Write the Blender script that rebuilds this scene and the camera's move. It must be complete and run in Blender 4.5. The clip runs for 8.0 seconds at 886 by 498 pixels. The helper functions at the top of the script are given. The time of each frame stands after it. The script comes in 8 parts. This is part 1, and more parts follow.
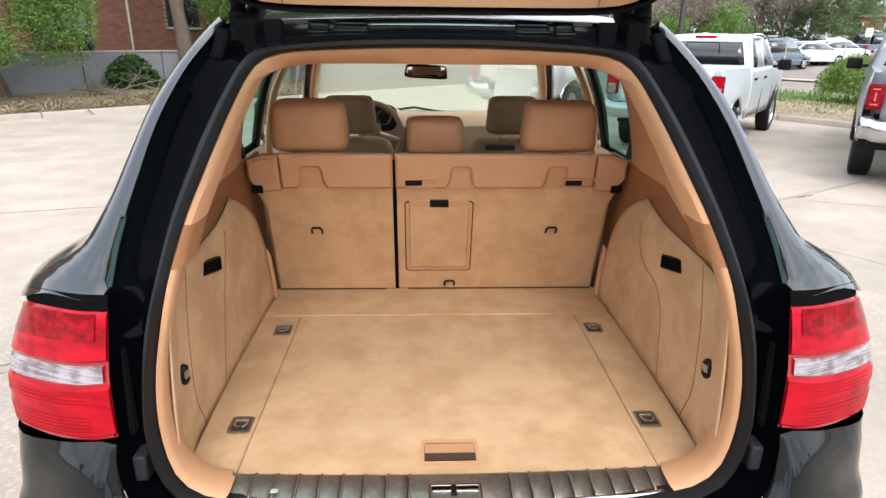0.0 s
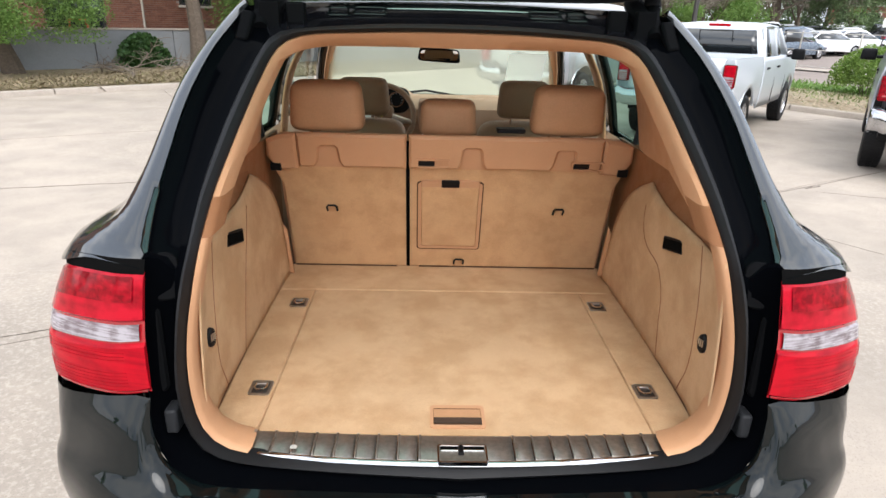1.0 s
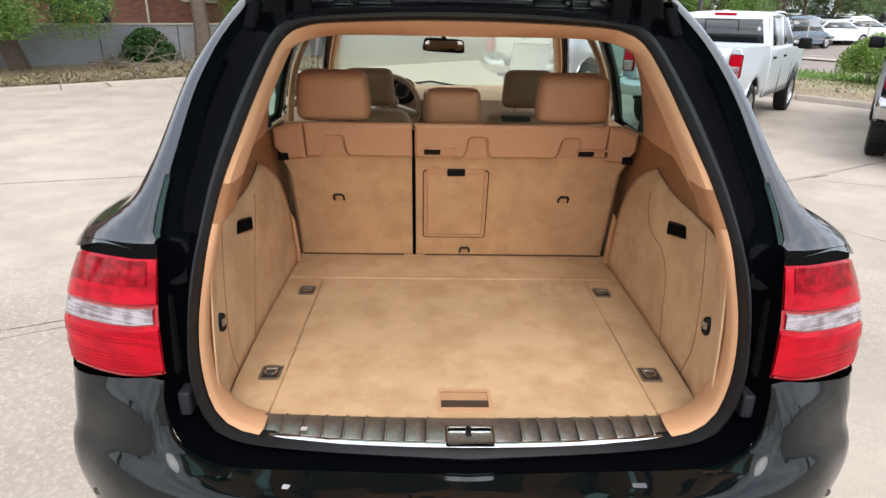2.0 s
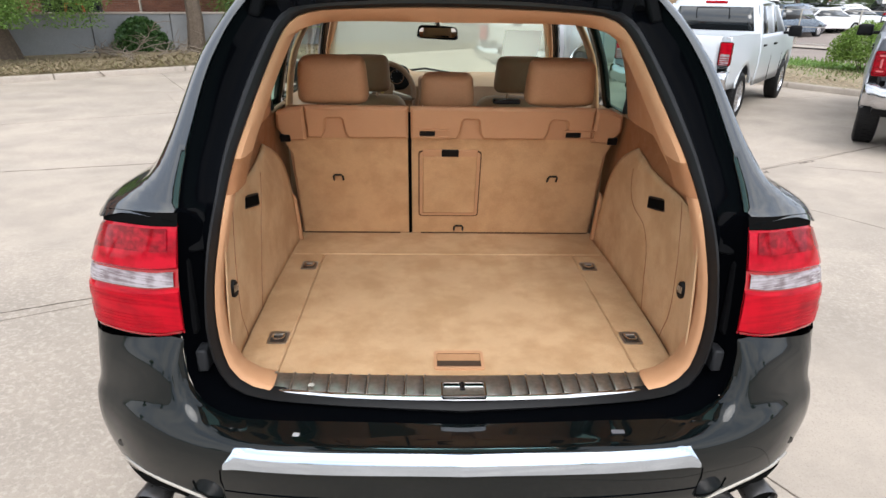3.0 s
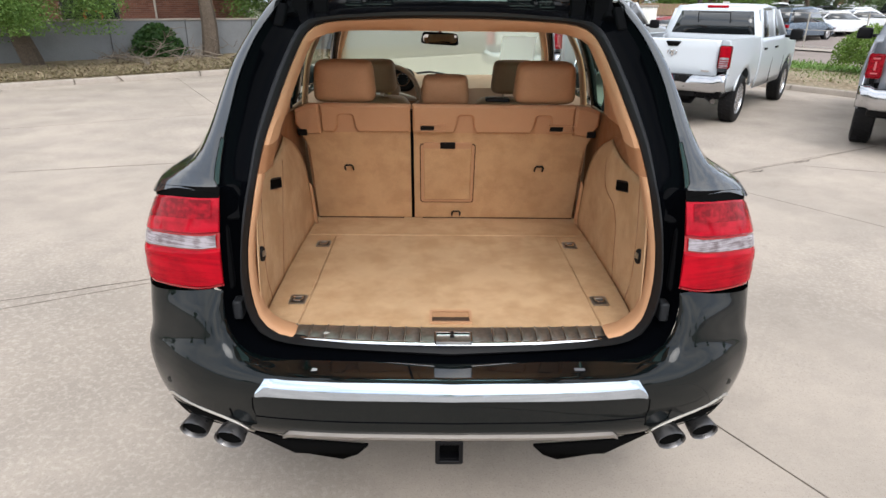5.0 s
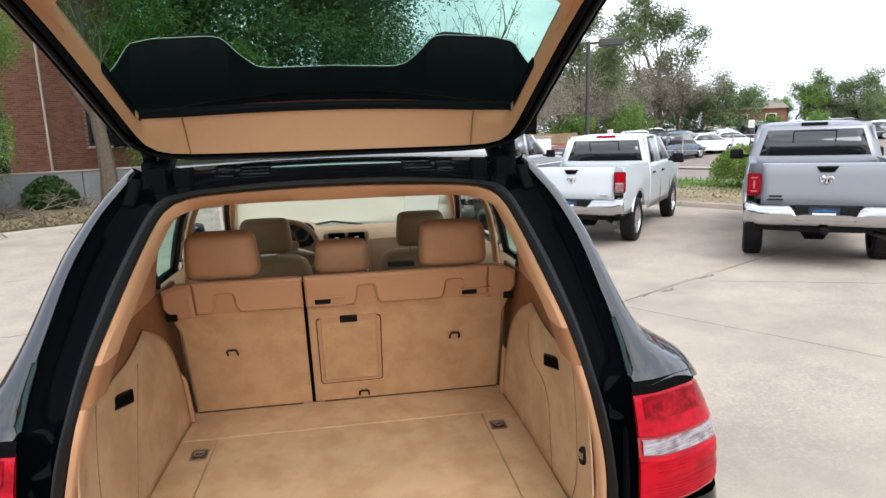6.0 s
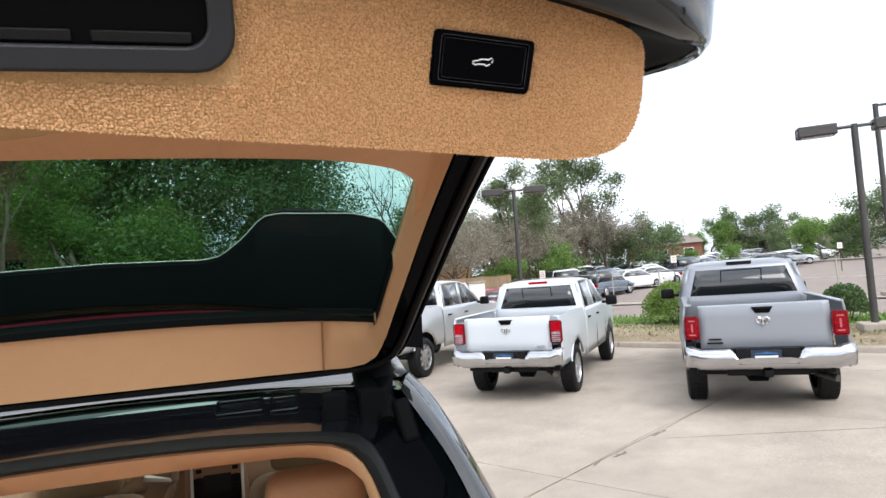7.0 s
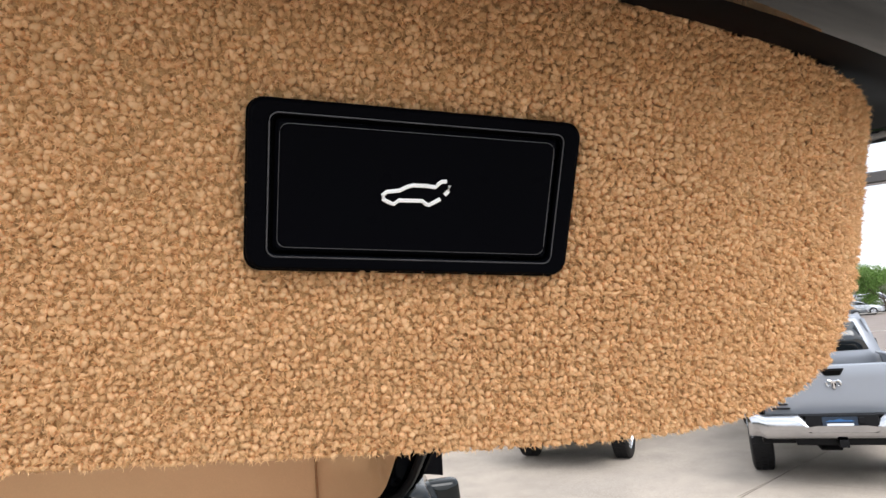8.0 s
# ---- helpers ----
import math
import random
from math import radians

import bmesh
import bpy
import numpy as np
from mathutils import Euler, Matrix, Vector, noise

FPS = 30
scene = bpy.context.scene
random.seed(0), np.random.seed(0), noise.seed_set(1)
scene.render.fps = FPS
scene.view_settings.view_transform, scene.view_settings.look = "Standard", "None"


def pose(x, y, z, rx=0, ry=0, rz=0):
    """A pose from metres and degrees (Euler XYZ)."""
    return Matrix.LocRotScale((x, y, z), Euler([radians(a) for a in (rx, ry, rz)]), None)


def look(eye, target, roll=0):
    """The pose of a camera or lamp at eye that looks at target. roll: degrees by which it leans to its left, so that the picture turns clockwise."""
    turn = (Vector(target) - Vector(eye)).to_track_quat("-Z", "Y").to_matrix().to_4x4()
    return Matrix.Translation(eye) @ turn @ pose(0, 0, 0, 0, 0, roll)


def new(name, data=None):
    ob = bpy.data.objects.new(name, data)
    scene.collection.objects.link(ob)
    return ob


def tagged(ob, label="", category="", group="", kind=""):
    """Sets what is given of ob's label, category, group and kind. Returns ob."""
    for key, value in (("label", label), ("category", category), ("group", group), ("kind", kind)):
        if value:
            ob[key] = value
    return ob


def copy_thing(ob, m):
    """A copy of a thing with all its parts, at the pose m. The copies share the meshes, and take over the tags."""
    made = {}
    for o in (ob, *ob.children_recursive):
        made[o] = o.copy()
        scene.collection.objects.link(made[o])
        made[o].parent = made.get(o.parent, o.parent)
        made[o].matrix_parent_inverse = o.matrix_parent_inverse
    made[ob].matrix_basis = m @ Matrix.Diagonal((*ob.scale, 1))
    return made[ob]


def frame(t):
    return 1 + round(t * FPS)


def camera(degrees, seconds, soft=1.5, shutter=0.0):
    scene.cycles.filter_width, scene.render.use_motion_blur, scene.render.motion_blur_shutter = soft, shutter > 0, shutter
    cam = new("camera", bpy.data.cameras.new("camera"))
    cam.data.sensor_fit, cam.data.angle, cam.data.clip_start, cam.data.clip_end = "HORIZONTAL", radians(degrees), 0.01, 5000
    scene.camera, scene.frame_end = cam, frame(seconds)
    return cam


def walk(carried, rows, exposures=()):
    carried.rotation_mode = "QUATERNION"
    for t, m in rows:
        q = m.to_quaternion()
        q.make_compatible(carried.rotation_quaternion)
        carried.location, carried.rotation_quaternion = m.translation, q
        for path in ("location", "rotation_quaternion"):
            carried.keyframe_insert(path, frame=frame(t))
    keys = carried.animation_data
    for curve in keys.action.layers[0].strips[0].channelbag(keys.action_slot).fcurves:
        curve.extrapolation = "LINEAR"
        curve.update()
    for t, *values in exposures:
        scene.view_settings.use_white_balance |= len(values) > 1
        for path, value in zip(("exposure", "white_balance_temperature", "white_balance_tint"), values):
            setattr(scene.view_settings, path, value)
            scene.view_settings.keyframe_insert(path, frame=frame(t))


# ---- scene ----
cam = camera(72.0, 8.0)
PATH = [
    (0, (-0.069, -1.037, 1.698), (0.01, 0.849, 1.036), 0.6),
    (0.5, (-0.092, -1.079, 1.694), (-0.032, 0.799, 1.01), 1.6),
    (1, (-0.085, -1.118, 1.704), (-0.027, 0.751, 0.995), 1.6),
    (1.5, (-0.08, -1.136, 1.702), (-0.046, 0.727, 0.974), 0.9),
    (2.8, (-0.104, -1.209, 1.679), (-0.043, 0.652, 0.948), 1.2),
    (3, (-0.092, -1.273, 1.689), (-0.033, 0.576, 0.93), 1.0),
    (3.5, (-0.049, -1.511, 1.692), (0.0, 0.332, 0.918), 0.9),
    (4, (-0.057, -1.596, 1.703), (-0.019, 0.241, 0.915), 0.7),
    (5.3, (-0.043, -1.588, 1.725), (-0.017, 0.286, 1.027), 0.7),
    (5.5, (-0.033, -1.512, 1.74), (0.041, 0.391, 1.13), 0.3),
    (5.8, (-0.011, -1.332, 1.774), (0.18, 0.6, 1.295), -1.0),
    (6, (0.032, -1.215, 1.801), (0.326, 0.73, 1.442), -1.8),
    (6.2, (0.093, -1.095, 1.823), (0.482, 0.852, 1.583), -2.5),
    (6.5, (0.208, -0.899, 1.859), (0.694, 1.038, 1.752), -2.9),
    (6.8, (0.324, -0.68, 1.923), (0.838, 1.253, 1.946), -3.6),
    (7, (0.362, -0.583, 1.957), (0.875, 1.348, 2.051), -4.3),
    (7.2, (0.4, -0.48, 2.002), (0.91, 1.448, 2.148), -4.9),
    (7.5, (0.431, -0.409, 2.035), (0.911, 1.52, 2.264), -5.1),
    (7.6, (0.44, -0.39, 2.042), (0.897, 1.542, 2.288), -5.3),
    (7.8, (0.459, -0.366, 2.053), (0.87, 1.573, 2.32), -4.9),
    (8, (0.466, -0.3585, 2.056), (0.854, 1.584, 2.33), -4.6),
]
walk(cam, [(t, look(eye, target, roll)) for t, eye, target, roll in PATH], exposures=[(0.0, 1.1), (1.5, 0.92), (3.0, 0.82), (3.5, 0.66), (5.5, 0.64), (6.0, 0.76), (6.5, 0.79), (7.0, 0.79), (8.0, 0.80)])

# ---- world, sun, exposure ----
world = bpy.data.worlds.new("overcast_sky")
scene.world = world
world.use_nodes = True
wn = world.node_tree
wn.nodes.clear()
w_out = wn.nodes.new("ShaderNodeOutputWorld")
w_bg = wn.nodes.new("ShaderNodeBackground")
w_sky = wn.nodes.new("ShaderNodeTexSky")
w_sky.sky_type = "NISHITA"
w_sky.sun_disc = False
w_sky.sun_elevation, w_sky.sun_rotation = radians(49), radians(173)
w_sky.dust_density, w_sky.air_density, w_sky.ozone_density = 6.0, 1.0, 1.0
w_hs = wn.nodes.new("ShaderNodeHueSaturation")
w_hs.inputs["Saturation"].default_value = 0.22
w_mix = wn.nodes.new("ShaderNodeMixRGB")
w_mix.inputs[0].default_value = 0.72
w_mix.inputs[2].default_value = (8.75, 9.2, 9.95, 1)
w_bg.inputs["Strength"].default_value = 0.125
# broken cloud layer: pale cloud and bluer gaps
w_tc, w_map, w_noise = wn.nodes.new("ShaderNodeTexCoord"), wn.nodes.new("ShaderNodeMapping"), wn.nodes.new("ShaderNodeTexNoise")
w_map.inputs["Scale"].default_value = (1.0, 1.0, 2.6)
w_noise.inputs["Scale"].default_value, w_noise.inputs["Detail"].default_value, w_noise.inputs["Roughness"].default_value = 2.4, 6, 0.55
w_ramp = wn.nodes.new("ShaderNodeValToRGB")
w_ramp.color_ramp.elements[0].position, w_ramp.color_ramp.elements[1].position = 0.40, 0.62
w_ramp.color_ramp.elements[0].color, w_ramp.color_ramp.elements[1].color = (0.70, 0.76, 0.86, 1), (1.24, 1.20, 1.14, 1)
w_cloud = wn.nodes.new("ShaderNodeMixRGB")
w_cloud.blend_type = "MULTIPLY"
w_cloud.inputs[0].default_value = 1.0
wn.links.new(w_tc.outputs["Generated"], w_map.inputs["Vector"])
wn.links.new(w_map.outputs[0], w_noise.inputs["Vector"])
wn.links.new(w_noise.outputs["Fac"], w_ramp.inputs[0])
wn.links.new(w_sky.outputs[0], w_hs.inputs["Color"])
wn.links.new(w_hs.outputs[0], w_mix.inputs[1])
wn.links.new(w_mix.outputs[0], w_cloud.inputs[1])
wn.links.new(w_ramp.outputs[0], w_cloud.inputs[2])
wn.links.new(w_cloud.outputs[0], w_bg.inputs[0])
wn.links.new(w_bg.outputs[0], w_out.inputs[0])
sun = new("sun", bpy.data.lights.new("sun", "SUN"))
sun.data.energy, sun.data.angle, sun.data.color = 1.2, radians(40), (1.0, 0.98, 0.96)
sun.matrix_world = look((1.0, -7.7, 9.0), (0, 0, 0))


# ---- materials ----
def material(name, color, rough=0.6, metal=0.0, grain=0.0, grain_scale=80.0, stain=0.0, stain_scale=3.0, bump=0.0,
             bump_scale=200.0, coat=0.0, second=None, spread=0.0, trans=0.0, ior=1.45, spec=0.5):
    m = bpy.data.materials.new(name)
    m.use_nodes = True
    nt = m.node_tree
    b = nt.nodes["Principled BSDF"]
    b.inputs["Roughness"].default_value = rough
    b.inputs["Metallic"].default_value = metal
    b.inputs["Coat Weight"].default_value = coat
    b.inputs["Coat Roughness"].default_value = 0.04
    b.inputs["Transmission Weight"].default_value = trans
    b.inputs["IOR"].default_value = ior
    c = (*color, 1)
    b.inputs["Base Color"].default_value = c
    b.inputs["Specular IOR Level"].default_value = spec
    tc = nt.nodes.new("ShaderNodeTexCoord")
    last = None

    def noise_node(scale, detail=4, rgh=0.6):
        n = nt.nodes.new("ShaderNodeTexNoise")
        n.inputs["Scale"].default_value, n.inputs["Detail"].default_value, n.inputs["Roughness"].default_value = scale, detail, rgh
        nt.links.new(tc.outputs["Object"], n.inputs["Vector"])
        return n

    def ramp(src, lo, hi, p0=0.3, p1=0.7):
        r = nt.nodes.new("ShaderNodeMapRange")
        r.inputs["From Min"].default_value, r.inputs["From Max"].default_value = p0, p1
        r.inputs["To Min"].default_value, r.inputs["To Max"].default_value = lo, hi
        nt.links.new(src, r.inputs["Value"])
        return r.outputs[0]

    def mixed(fac, a_socket, colour, mode="MIX"):
        x = nt.nodes.new("ShaderNodeMixRGB")
        x.blend_type = mode
        nt.links.new(fac, x.inputs[0])
        if a_socket is None:
            x.inputs[1].default_value = c
        else:
            nt.links.new(a_socket, x.inputs[1])
        x.inputs[2].default_value = (*colour, 1)
        return x.outputs[0]

    if second:
        last = mixed(ramp(noise_node(stain_scale * 2.3, 5).outputs["Fac"], 0, 1, 0.42, 0.62), last, second)
    if stain:
        last = mixed(ramp(noise_node(stain_scale, 6, 0.7).outputs["Fac"], 0, stain, 0.42, 0.75), last, tuple(v * 0.45 for v in color))
    if grain:
        last = mixed(ramp(noise_node(grain_scale, 3).outputs["Fac"], 0, grain, 0.35, 0.75), last, tuple(v * 0.35 for v in color))
        last = mixed(ramp(noise_node(grain_scale * 0.7, 3).outputs["Fac"], grain * 0.7, 0, 0.25, 0.55), last, tuple(min(1, v * 1.6) for v in color))
    if spread:
        info = nt.nodes.new("ShaderNodeObjectInfo")
        last = mixed(ramp(info.outputs["Random"], 0, spread, 0, 1), last, tuple(v * 0.6 for v in color))
    if last is not None:
        nt.links.new(last, b.inputs["Base Color"])
    if bump:
        bn = nt.nodes.new("ShaderNodeBump")
        bn.inputs["Strength"].default_value, bn.inputs["Distance"].default_value = bump, 0.004
        nt.links.new(noise_node(bump_scale, 3).outputs["Fac"], bn.inputs["Height"])
        nt.links.new(bn.outputs[0], b.inputs["Normal"])
    if rough > 0.02 and stain:
        nt.links.new(ramp(noise_node(stain_scale * 4, 4).outputs["Fac"], max(0, rough - 0.1), min(1, rough + 0.1)), b.inputs["Roughness"])
    return m


def glass_material(name, tint, rough=0.0, gloss=0.12):
    m = bpy.data.materials.new(name)
    m.use_nodes = True
    nt = m.node_tree
    nt.nodes.clear()
    o = nt.nodes.new("ShaderNodeOutputMaterial")
    t = nt.nodes.new("ShaderNodeBsdfTransparent")
    g = nt.nodes.new("ShaderNodeBsdfGlossy")
    lw = nt.nodes.new("ShaderNodeLayerWeight")
    lw.inputs["Blend"].default_value = 0.5
    f = nt.nodes.new("ShaderNodeMath")
    f.operation = "POWER"
    f.inputs[1].default_value = 4.5
    nt.links.new(lw.outputs["Facing"], f.inputs[0])
    k = nt.nodes.new("ShaderNodeMath")
    k.operation = "MULTIPLY_ADD"
    k.inputs[1].default_value, k.inputs[2].default_value = gloss * 4, gloss * 0.3
    nt.links.new(f.outputs[0], k.inputs[0])
    x = nt.nodes.new("ShaderNodeMixShader")
    t.inputs[0].default_value = (*tint, 1)
    g.inputs["Roughness"].default_value = rough
    nt.links.new(k.outputs[0], x.inputs[0])
    nt.links.new(t.outputs[0], x.inputs[1])
    nt.links.new(g.outputs[0], x.inputs[2])
    nt.links.new(x.outputs[0], o.inputs[0])
    return m


M_PAINT = material("dark_green_black_paint", (0.0022, 0.0042, 0.0046), 0.45, 0.0, spec=0.03, coat=0.85)
M_PAINT.node_tree.nodes["Principled BSDF"].inputs["Coat IOR"].default_value = 1.46
M_PAINT_TOP = material("dark_paint_under_the_sky", (0.0022, 0.0042, 0.0046), 0.3, 0.0, spec=0.1, coat=1.0)
M_PAINT_TOP.node_tree.nodes["Principled BSDF"].inputs["Coat IOR"].default_value = 1.9
M_GLOSS = material("gloss_black_jamb", (0.0014, 0.0017, 0.0024), 0.5, coat=0.05, spec=0.0)
M_JAMB_TOP = material("gloss_black_header", (0.004, 0.0045, 0.006), 0.12, spec=0.5, coat=1.0, stain=0.3, stain_scale=5)
M_JAMB_TOP.node_tree.nodes["Principled BSDF"].inputs["Coat IOR"].default_value = 1.8
M_SEAM = material("dark_tan_seam", (0.085, 0.040, 0.018), 0.9)
M_BUTTON = material("smooth_black_button", (0.0016, 0.0018, 0.0028), 0.34, spec=0.02, stain=0.2, stain_scale=60)
M_RUBBER = material("black_rubber", (0.008, 0.008, 0.009), 0.55, spec=0.3, grain=0.3, grain_scale=60)
M_PLASTIC = material("black_plastic", (0.005, 0.005, 0.006), 0.45, spec=0.2, grain=0.25, grain_scale=300, bump=0.15, bump_scale=900)
M_BLACKHOLE = material("dark_recess", (0.004, 0.004, 0.004), 0.9, spec=0.02)
M_CARPET = material("tan_velour_carpet", (0.60, 0.39, 0.222), 0.95, grain=0.22, grain_scale=420, stain=0.22, stain_scale=3.2, bump=0.5, bump_scale=700, second=(0.49, 0.30, 0.155))
M_CARPET_SEAT = material("tan_seat_back_carpet", (0.61, 0.365, 0.188), 0.95, grain=0.22, grain_scale=420, stain=0.25, stain_scale=5, bump=0.5, bump_scale=700, second=(0.53, 0.305, 0.15))
M_TRIM = material("tan_plastic_trim", (0.52, 0.276, 0.145), 0.62, grain=0.12, grain_scale=500, stain=0.12, stain_scale=5, bump=0.2, bump_scale=900)
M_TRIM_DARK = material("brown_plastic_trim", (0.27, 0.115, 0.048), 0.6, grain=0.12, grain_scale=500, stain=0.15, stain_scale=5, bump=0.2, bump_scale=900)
M_LEATHER = material("tan_leather", (0.47, 0.255, 0.13), 0.6, grain=0.18, grain_scale=260, stain=0.15, stain_scale=7, bump=0.35, bump_scale=420)
# Darker copy of the tan leather: cabin shade put into the colour
M_LEATHER_SHADE = material("shaded_cabin_leather", (0.33, 0.182, 0.105), 0.55, grain=0.18, grain_scale=260, stain=0.15, stain_scale=7, bump=0.35, bump_scale=420)
M_CREAM = material("beige_dash_leather", (0.43, 0.27, 0.175), 0.5, grain=0.1, grain_scale=200, stain=0.1)
M_CHROME = material("chrome", (0.72, 0.73, 0.75), 0.1, 1.0, stain=0.15, stain_scale=9)
M_STRIP = material("polished_bumper_strip", (0.62, 0.70, 0.80), 0.07, 1.0, stain=0.25, stain_scale=5)
M_BRUSHED = material("brushed_dark_steel", (0.36, 0.33, 0.295), 0.40, 0.9, grain=0.35, grain_scale=90, stain=0.3, stain_scale=14)
M_SATIN = material("satin_aluminium", (0.60, 0.56, 0.50), 0.35, 0.9, stain=0.2, stain_scale=8)
M_SKID = material("taupe_metal_strip", (0.42, 0.38, 0.345), 0.42, 0.6, stain=0.2, stain_scale=8)
M_TIP = material("dull_steel_exhaust", (0.15, 0.145, 0.145), 0.34, 0.9, grain=0.25, grain_scale=60, stain=0.35, stain_scale=14)
M_EXHAUST = material("sooty_steel", (0.15, 0.14, 0.135), 0.33, 0.9, grain=0.3, grain_scale=60, stain=0.5, stain_scale=12)
def streaked(name, color, dark, rough=0.1, along=4.0, across=90.0, blot=18.0, spec=0.35, lo=0.42, hi=0.66):
    """A moulded lens with fine horizontal ribs and uneven depth of colour."""
    m = material(name, color, rough, spec=spec)
    nt = m.node_tree
    b = nt.nodes["Principled BSDF"]
    tc, mp = nt.nodes.new("ShaderNodeTexCoord"), nt.nodes.new("ShaderNodeMapping")
    mp.inputs["Scale"].default_value = (along, along, across)
    nt.links.new(tc.outputs["Object"], mp.inputs["Vector"])
    fac = []
    for vec, sc in ((mp.outputs[0], 1.0), (tc.outputs["Object"], blot)):
        n = nt.nodes.new("ShaderNodeTexNoise")
        n.inputs["Scale"].default_value, n.inputs["Detail"].default_value = sc, 3
        nt.links.new(vec, n.inputs["Vector"])
        fac.append(n.outputs["Fac"])
    mul = nt.nodes.new("ShaderNodeMath")
    mul.operation = "ADD"
    nt.links.new(fac[0], mul.inputs[0])
    nt.links.new(fac[1], mul.inputs[1])
    r = nt.nodes.new("ShaderNodeMapRange")
    r.inputs["From Min"].default_value, r.inputs["From Max"].default_value = lo * 2, hi * 2
    nt.links.new(mul.outputs[0], r.inputs["Value"])
    x = nt.nodes.new("ShaderNodeMixRGB")
    x.inputs[1].default_value, x.inputs[2].default_value = (*color, 1), (*dark, 1)
    nt.links.new(r.outputs[0], x.inputs[0])
    nt.links.new(x.outputs[0], b.inputs["Base Color"])
    return m


M_RED = streaked("red_lamp_lens", (0.40, 0.003, 0.012), (0.20, 0.002, 0.008), 0.10, spec=0.14)
M_RED_UP = streaked("deep_red_upper_lens", (0.40, 0.006, 0.018), (0.20, 0.003, 0.008), 0.08, 9.0, 40.0, 30.0, 0.18, 0.42, 0.66)
M_RED_DARK = streaked("dark_red_lamp_lens", (0.30, 0.005, 0.013), (0.14, 0.003, 0.007), 0.08, 20.0, 60.0, 60.0, 0.18, 0.40, 0.58)
M_CLEAR = streaked("clear_ribbed_lens", (0.36, 0.335, 0.36), (0.15, 0.12, 0.13), 0.12, 7.0, 220.0, 30.0, 0.5, 0.42, 0.60)
M_LENS_PALE = material("pale_red_lens", (0.42, 0.10, 0.11), 0.2)
M_MAROON = material("maroon_lens", (0.075, 0.004, 0.010), 0.3, spec=0.05, stain=0.3, stain_scale=9)
M_GLASS = glass_material("green_tinted_glass", (0.80, 0.90, 0.86))
M_GLASS_GATE = glass_material("dark_green_privacy_glass", (0.36, 0.57, 0.49), gloss=0.02)
M_GLASS_DARK = material("dark_vehicle_glass", (0.012, 0.015, 0.017), 0.04, coat=1.0)
M_PAPER = material("white_paper", (0.85, 0.84, 0.80), 0.7, stain=0.05)
M_WHITE_INK = material("white_ink", (0.9, 0.9, 0.9), 0.5)
def concrete_material():
    """Worn pale concrete: broad stains, cream laitance patches, exposed grit."""
    m = material("pale_concrete", (0.44, 0.378, 0.318), 0.88, stain=0.5, stain_scale=0.42, second=(0.375, 0.325, 0.276), spread=0.10, spec=0.08)
    nt = m.node_tree
    b = nt.nodes["Principled BSDF"]
    tc = nt.nodes.new("ShaderNodeTexCoord")
    last = b.inputs["Base Color"].links[0].from_socket

    def layer(src, scale, detail, lo, hi, colour, amount, mask=None):
        n = nt.nodes.new("ShaderNodeTexNoise")
        n.inputs["Scale"].default_value, n.inputs["Detail"].default_value, n.inputs["Roughness"].default_value = scale, detail, 0.65
        nt.links.new(tc.outputs["Object"], n.inputs["Vector"])
        r = nt.nodes.new("ShaderNodeMapRange")
        r.inputs["From Min"].default_value, r.inputs["From Max"].default_value = lo, hi
        r.inputs["To Max"].default_value = amount
        nt.links.new(n.outputs["Fac"], r.inputs["Value"])
        fac = r.outputs[0]
        if mask is not None:
            k = nt.nodes.new("ShaderNodeMath")
            k.operation = "MULTIPLY"
            nt.links.new(fac, k.inputs[0])
            nt.links.new(mask, k.inputs[1])
            fac = k.outputs[0]
        x = nt.nodes.new("ShaderNodeMixRGB")
        nt.links.new(fac, x.inputs[0])
        nt.links.new(src, x.inputs[1])
        x.inputs[2].default_value = (*colour, 1)
        return x.outputs[0], n.outputs["Fac"]

    worn = nt.nodes.new("ShaderNodeTexNoise")
    worn.inputs["Scale"].default_value, worn.inputs["Detail"].default_value = 0.33, 3
    nt.links.new(tc.outputs["Object"], worn.inputs["Vector"])
    wr = nt.nodes.new("ShaderNodeMapRange")
    wr.inputs["From Min"].default_value, wr.inputs["From Max"].default_value, wr.inputs["To Min"].default_value = 0.42, 0.58, 0.25
    nt.links.new(worn.outputs["Fac"], wr.inputs["Value"])
    last, _ = layer(last, 1.7, 5, 0.50, 0.72, (0.30, 0.262, 0.225), 0.45)
    last, _ = layer(last, 38, 6, 0.50, 0.60, (0.54, 0.475, 0.41), 0.40, wr.outputs[0])
    last, _ = layer(last, 17, 5, 0.56, 0.68, (0.29, 0.255, 0.22), 0.5, wr.outputs[0])
    last, grit = layer(last, 130, 3, 0.55, 0.75, (0.22, 0.19, 0.165), 0.8)
    nt.links.new(last, b.inputs["Base Color"])
    bn = nt.nodes.new("ShaderNodeBump")
    bn.inputs["Strength"].default_value, bn.inputs["Distance"].default_value = 0.5, 0.003
    nt.links.new(grit, bn.inputs["Height"])
    nt.links.new(bn.outputs[0], b.inputs["Normal"])
    return m


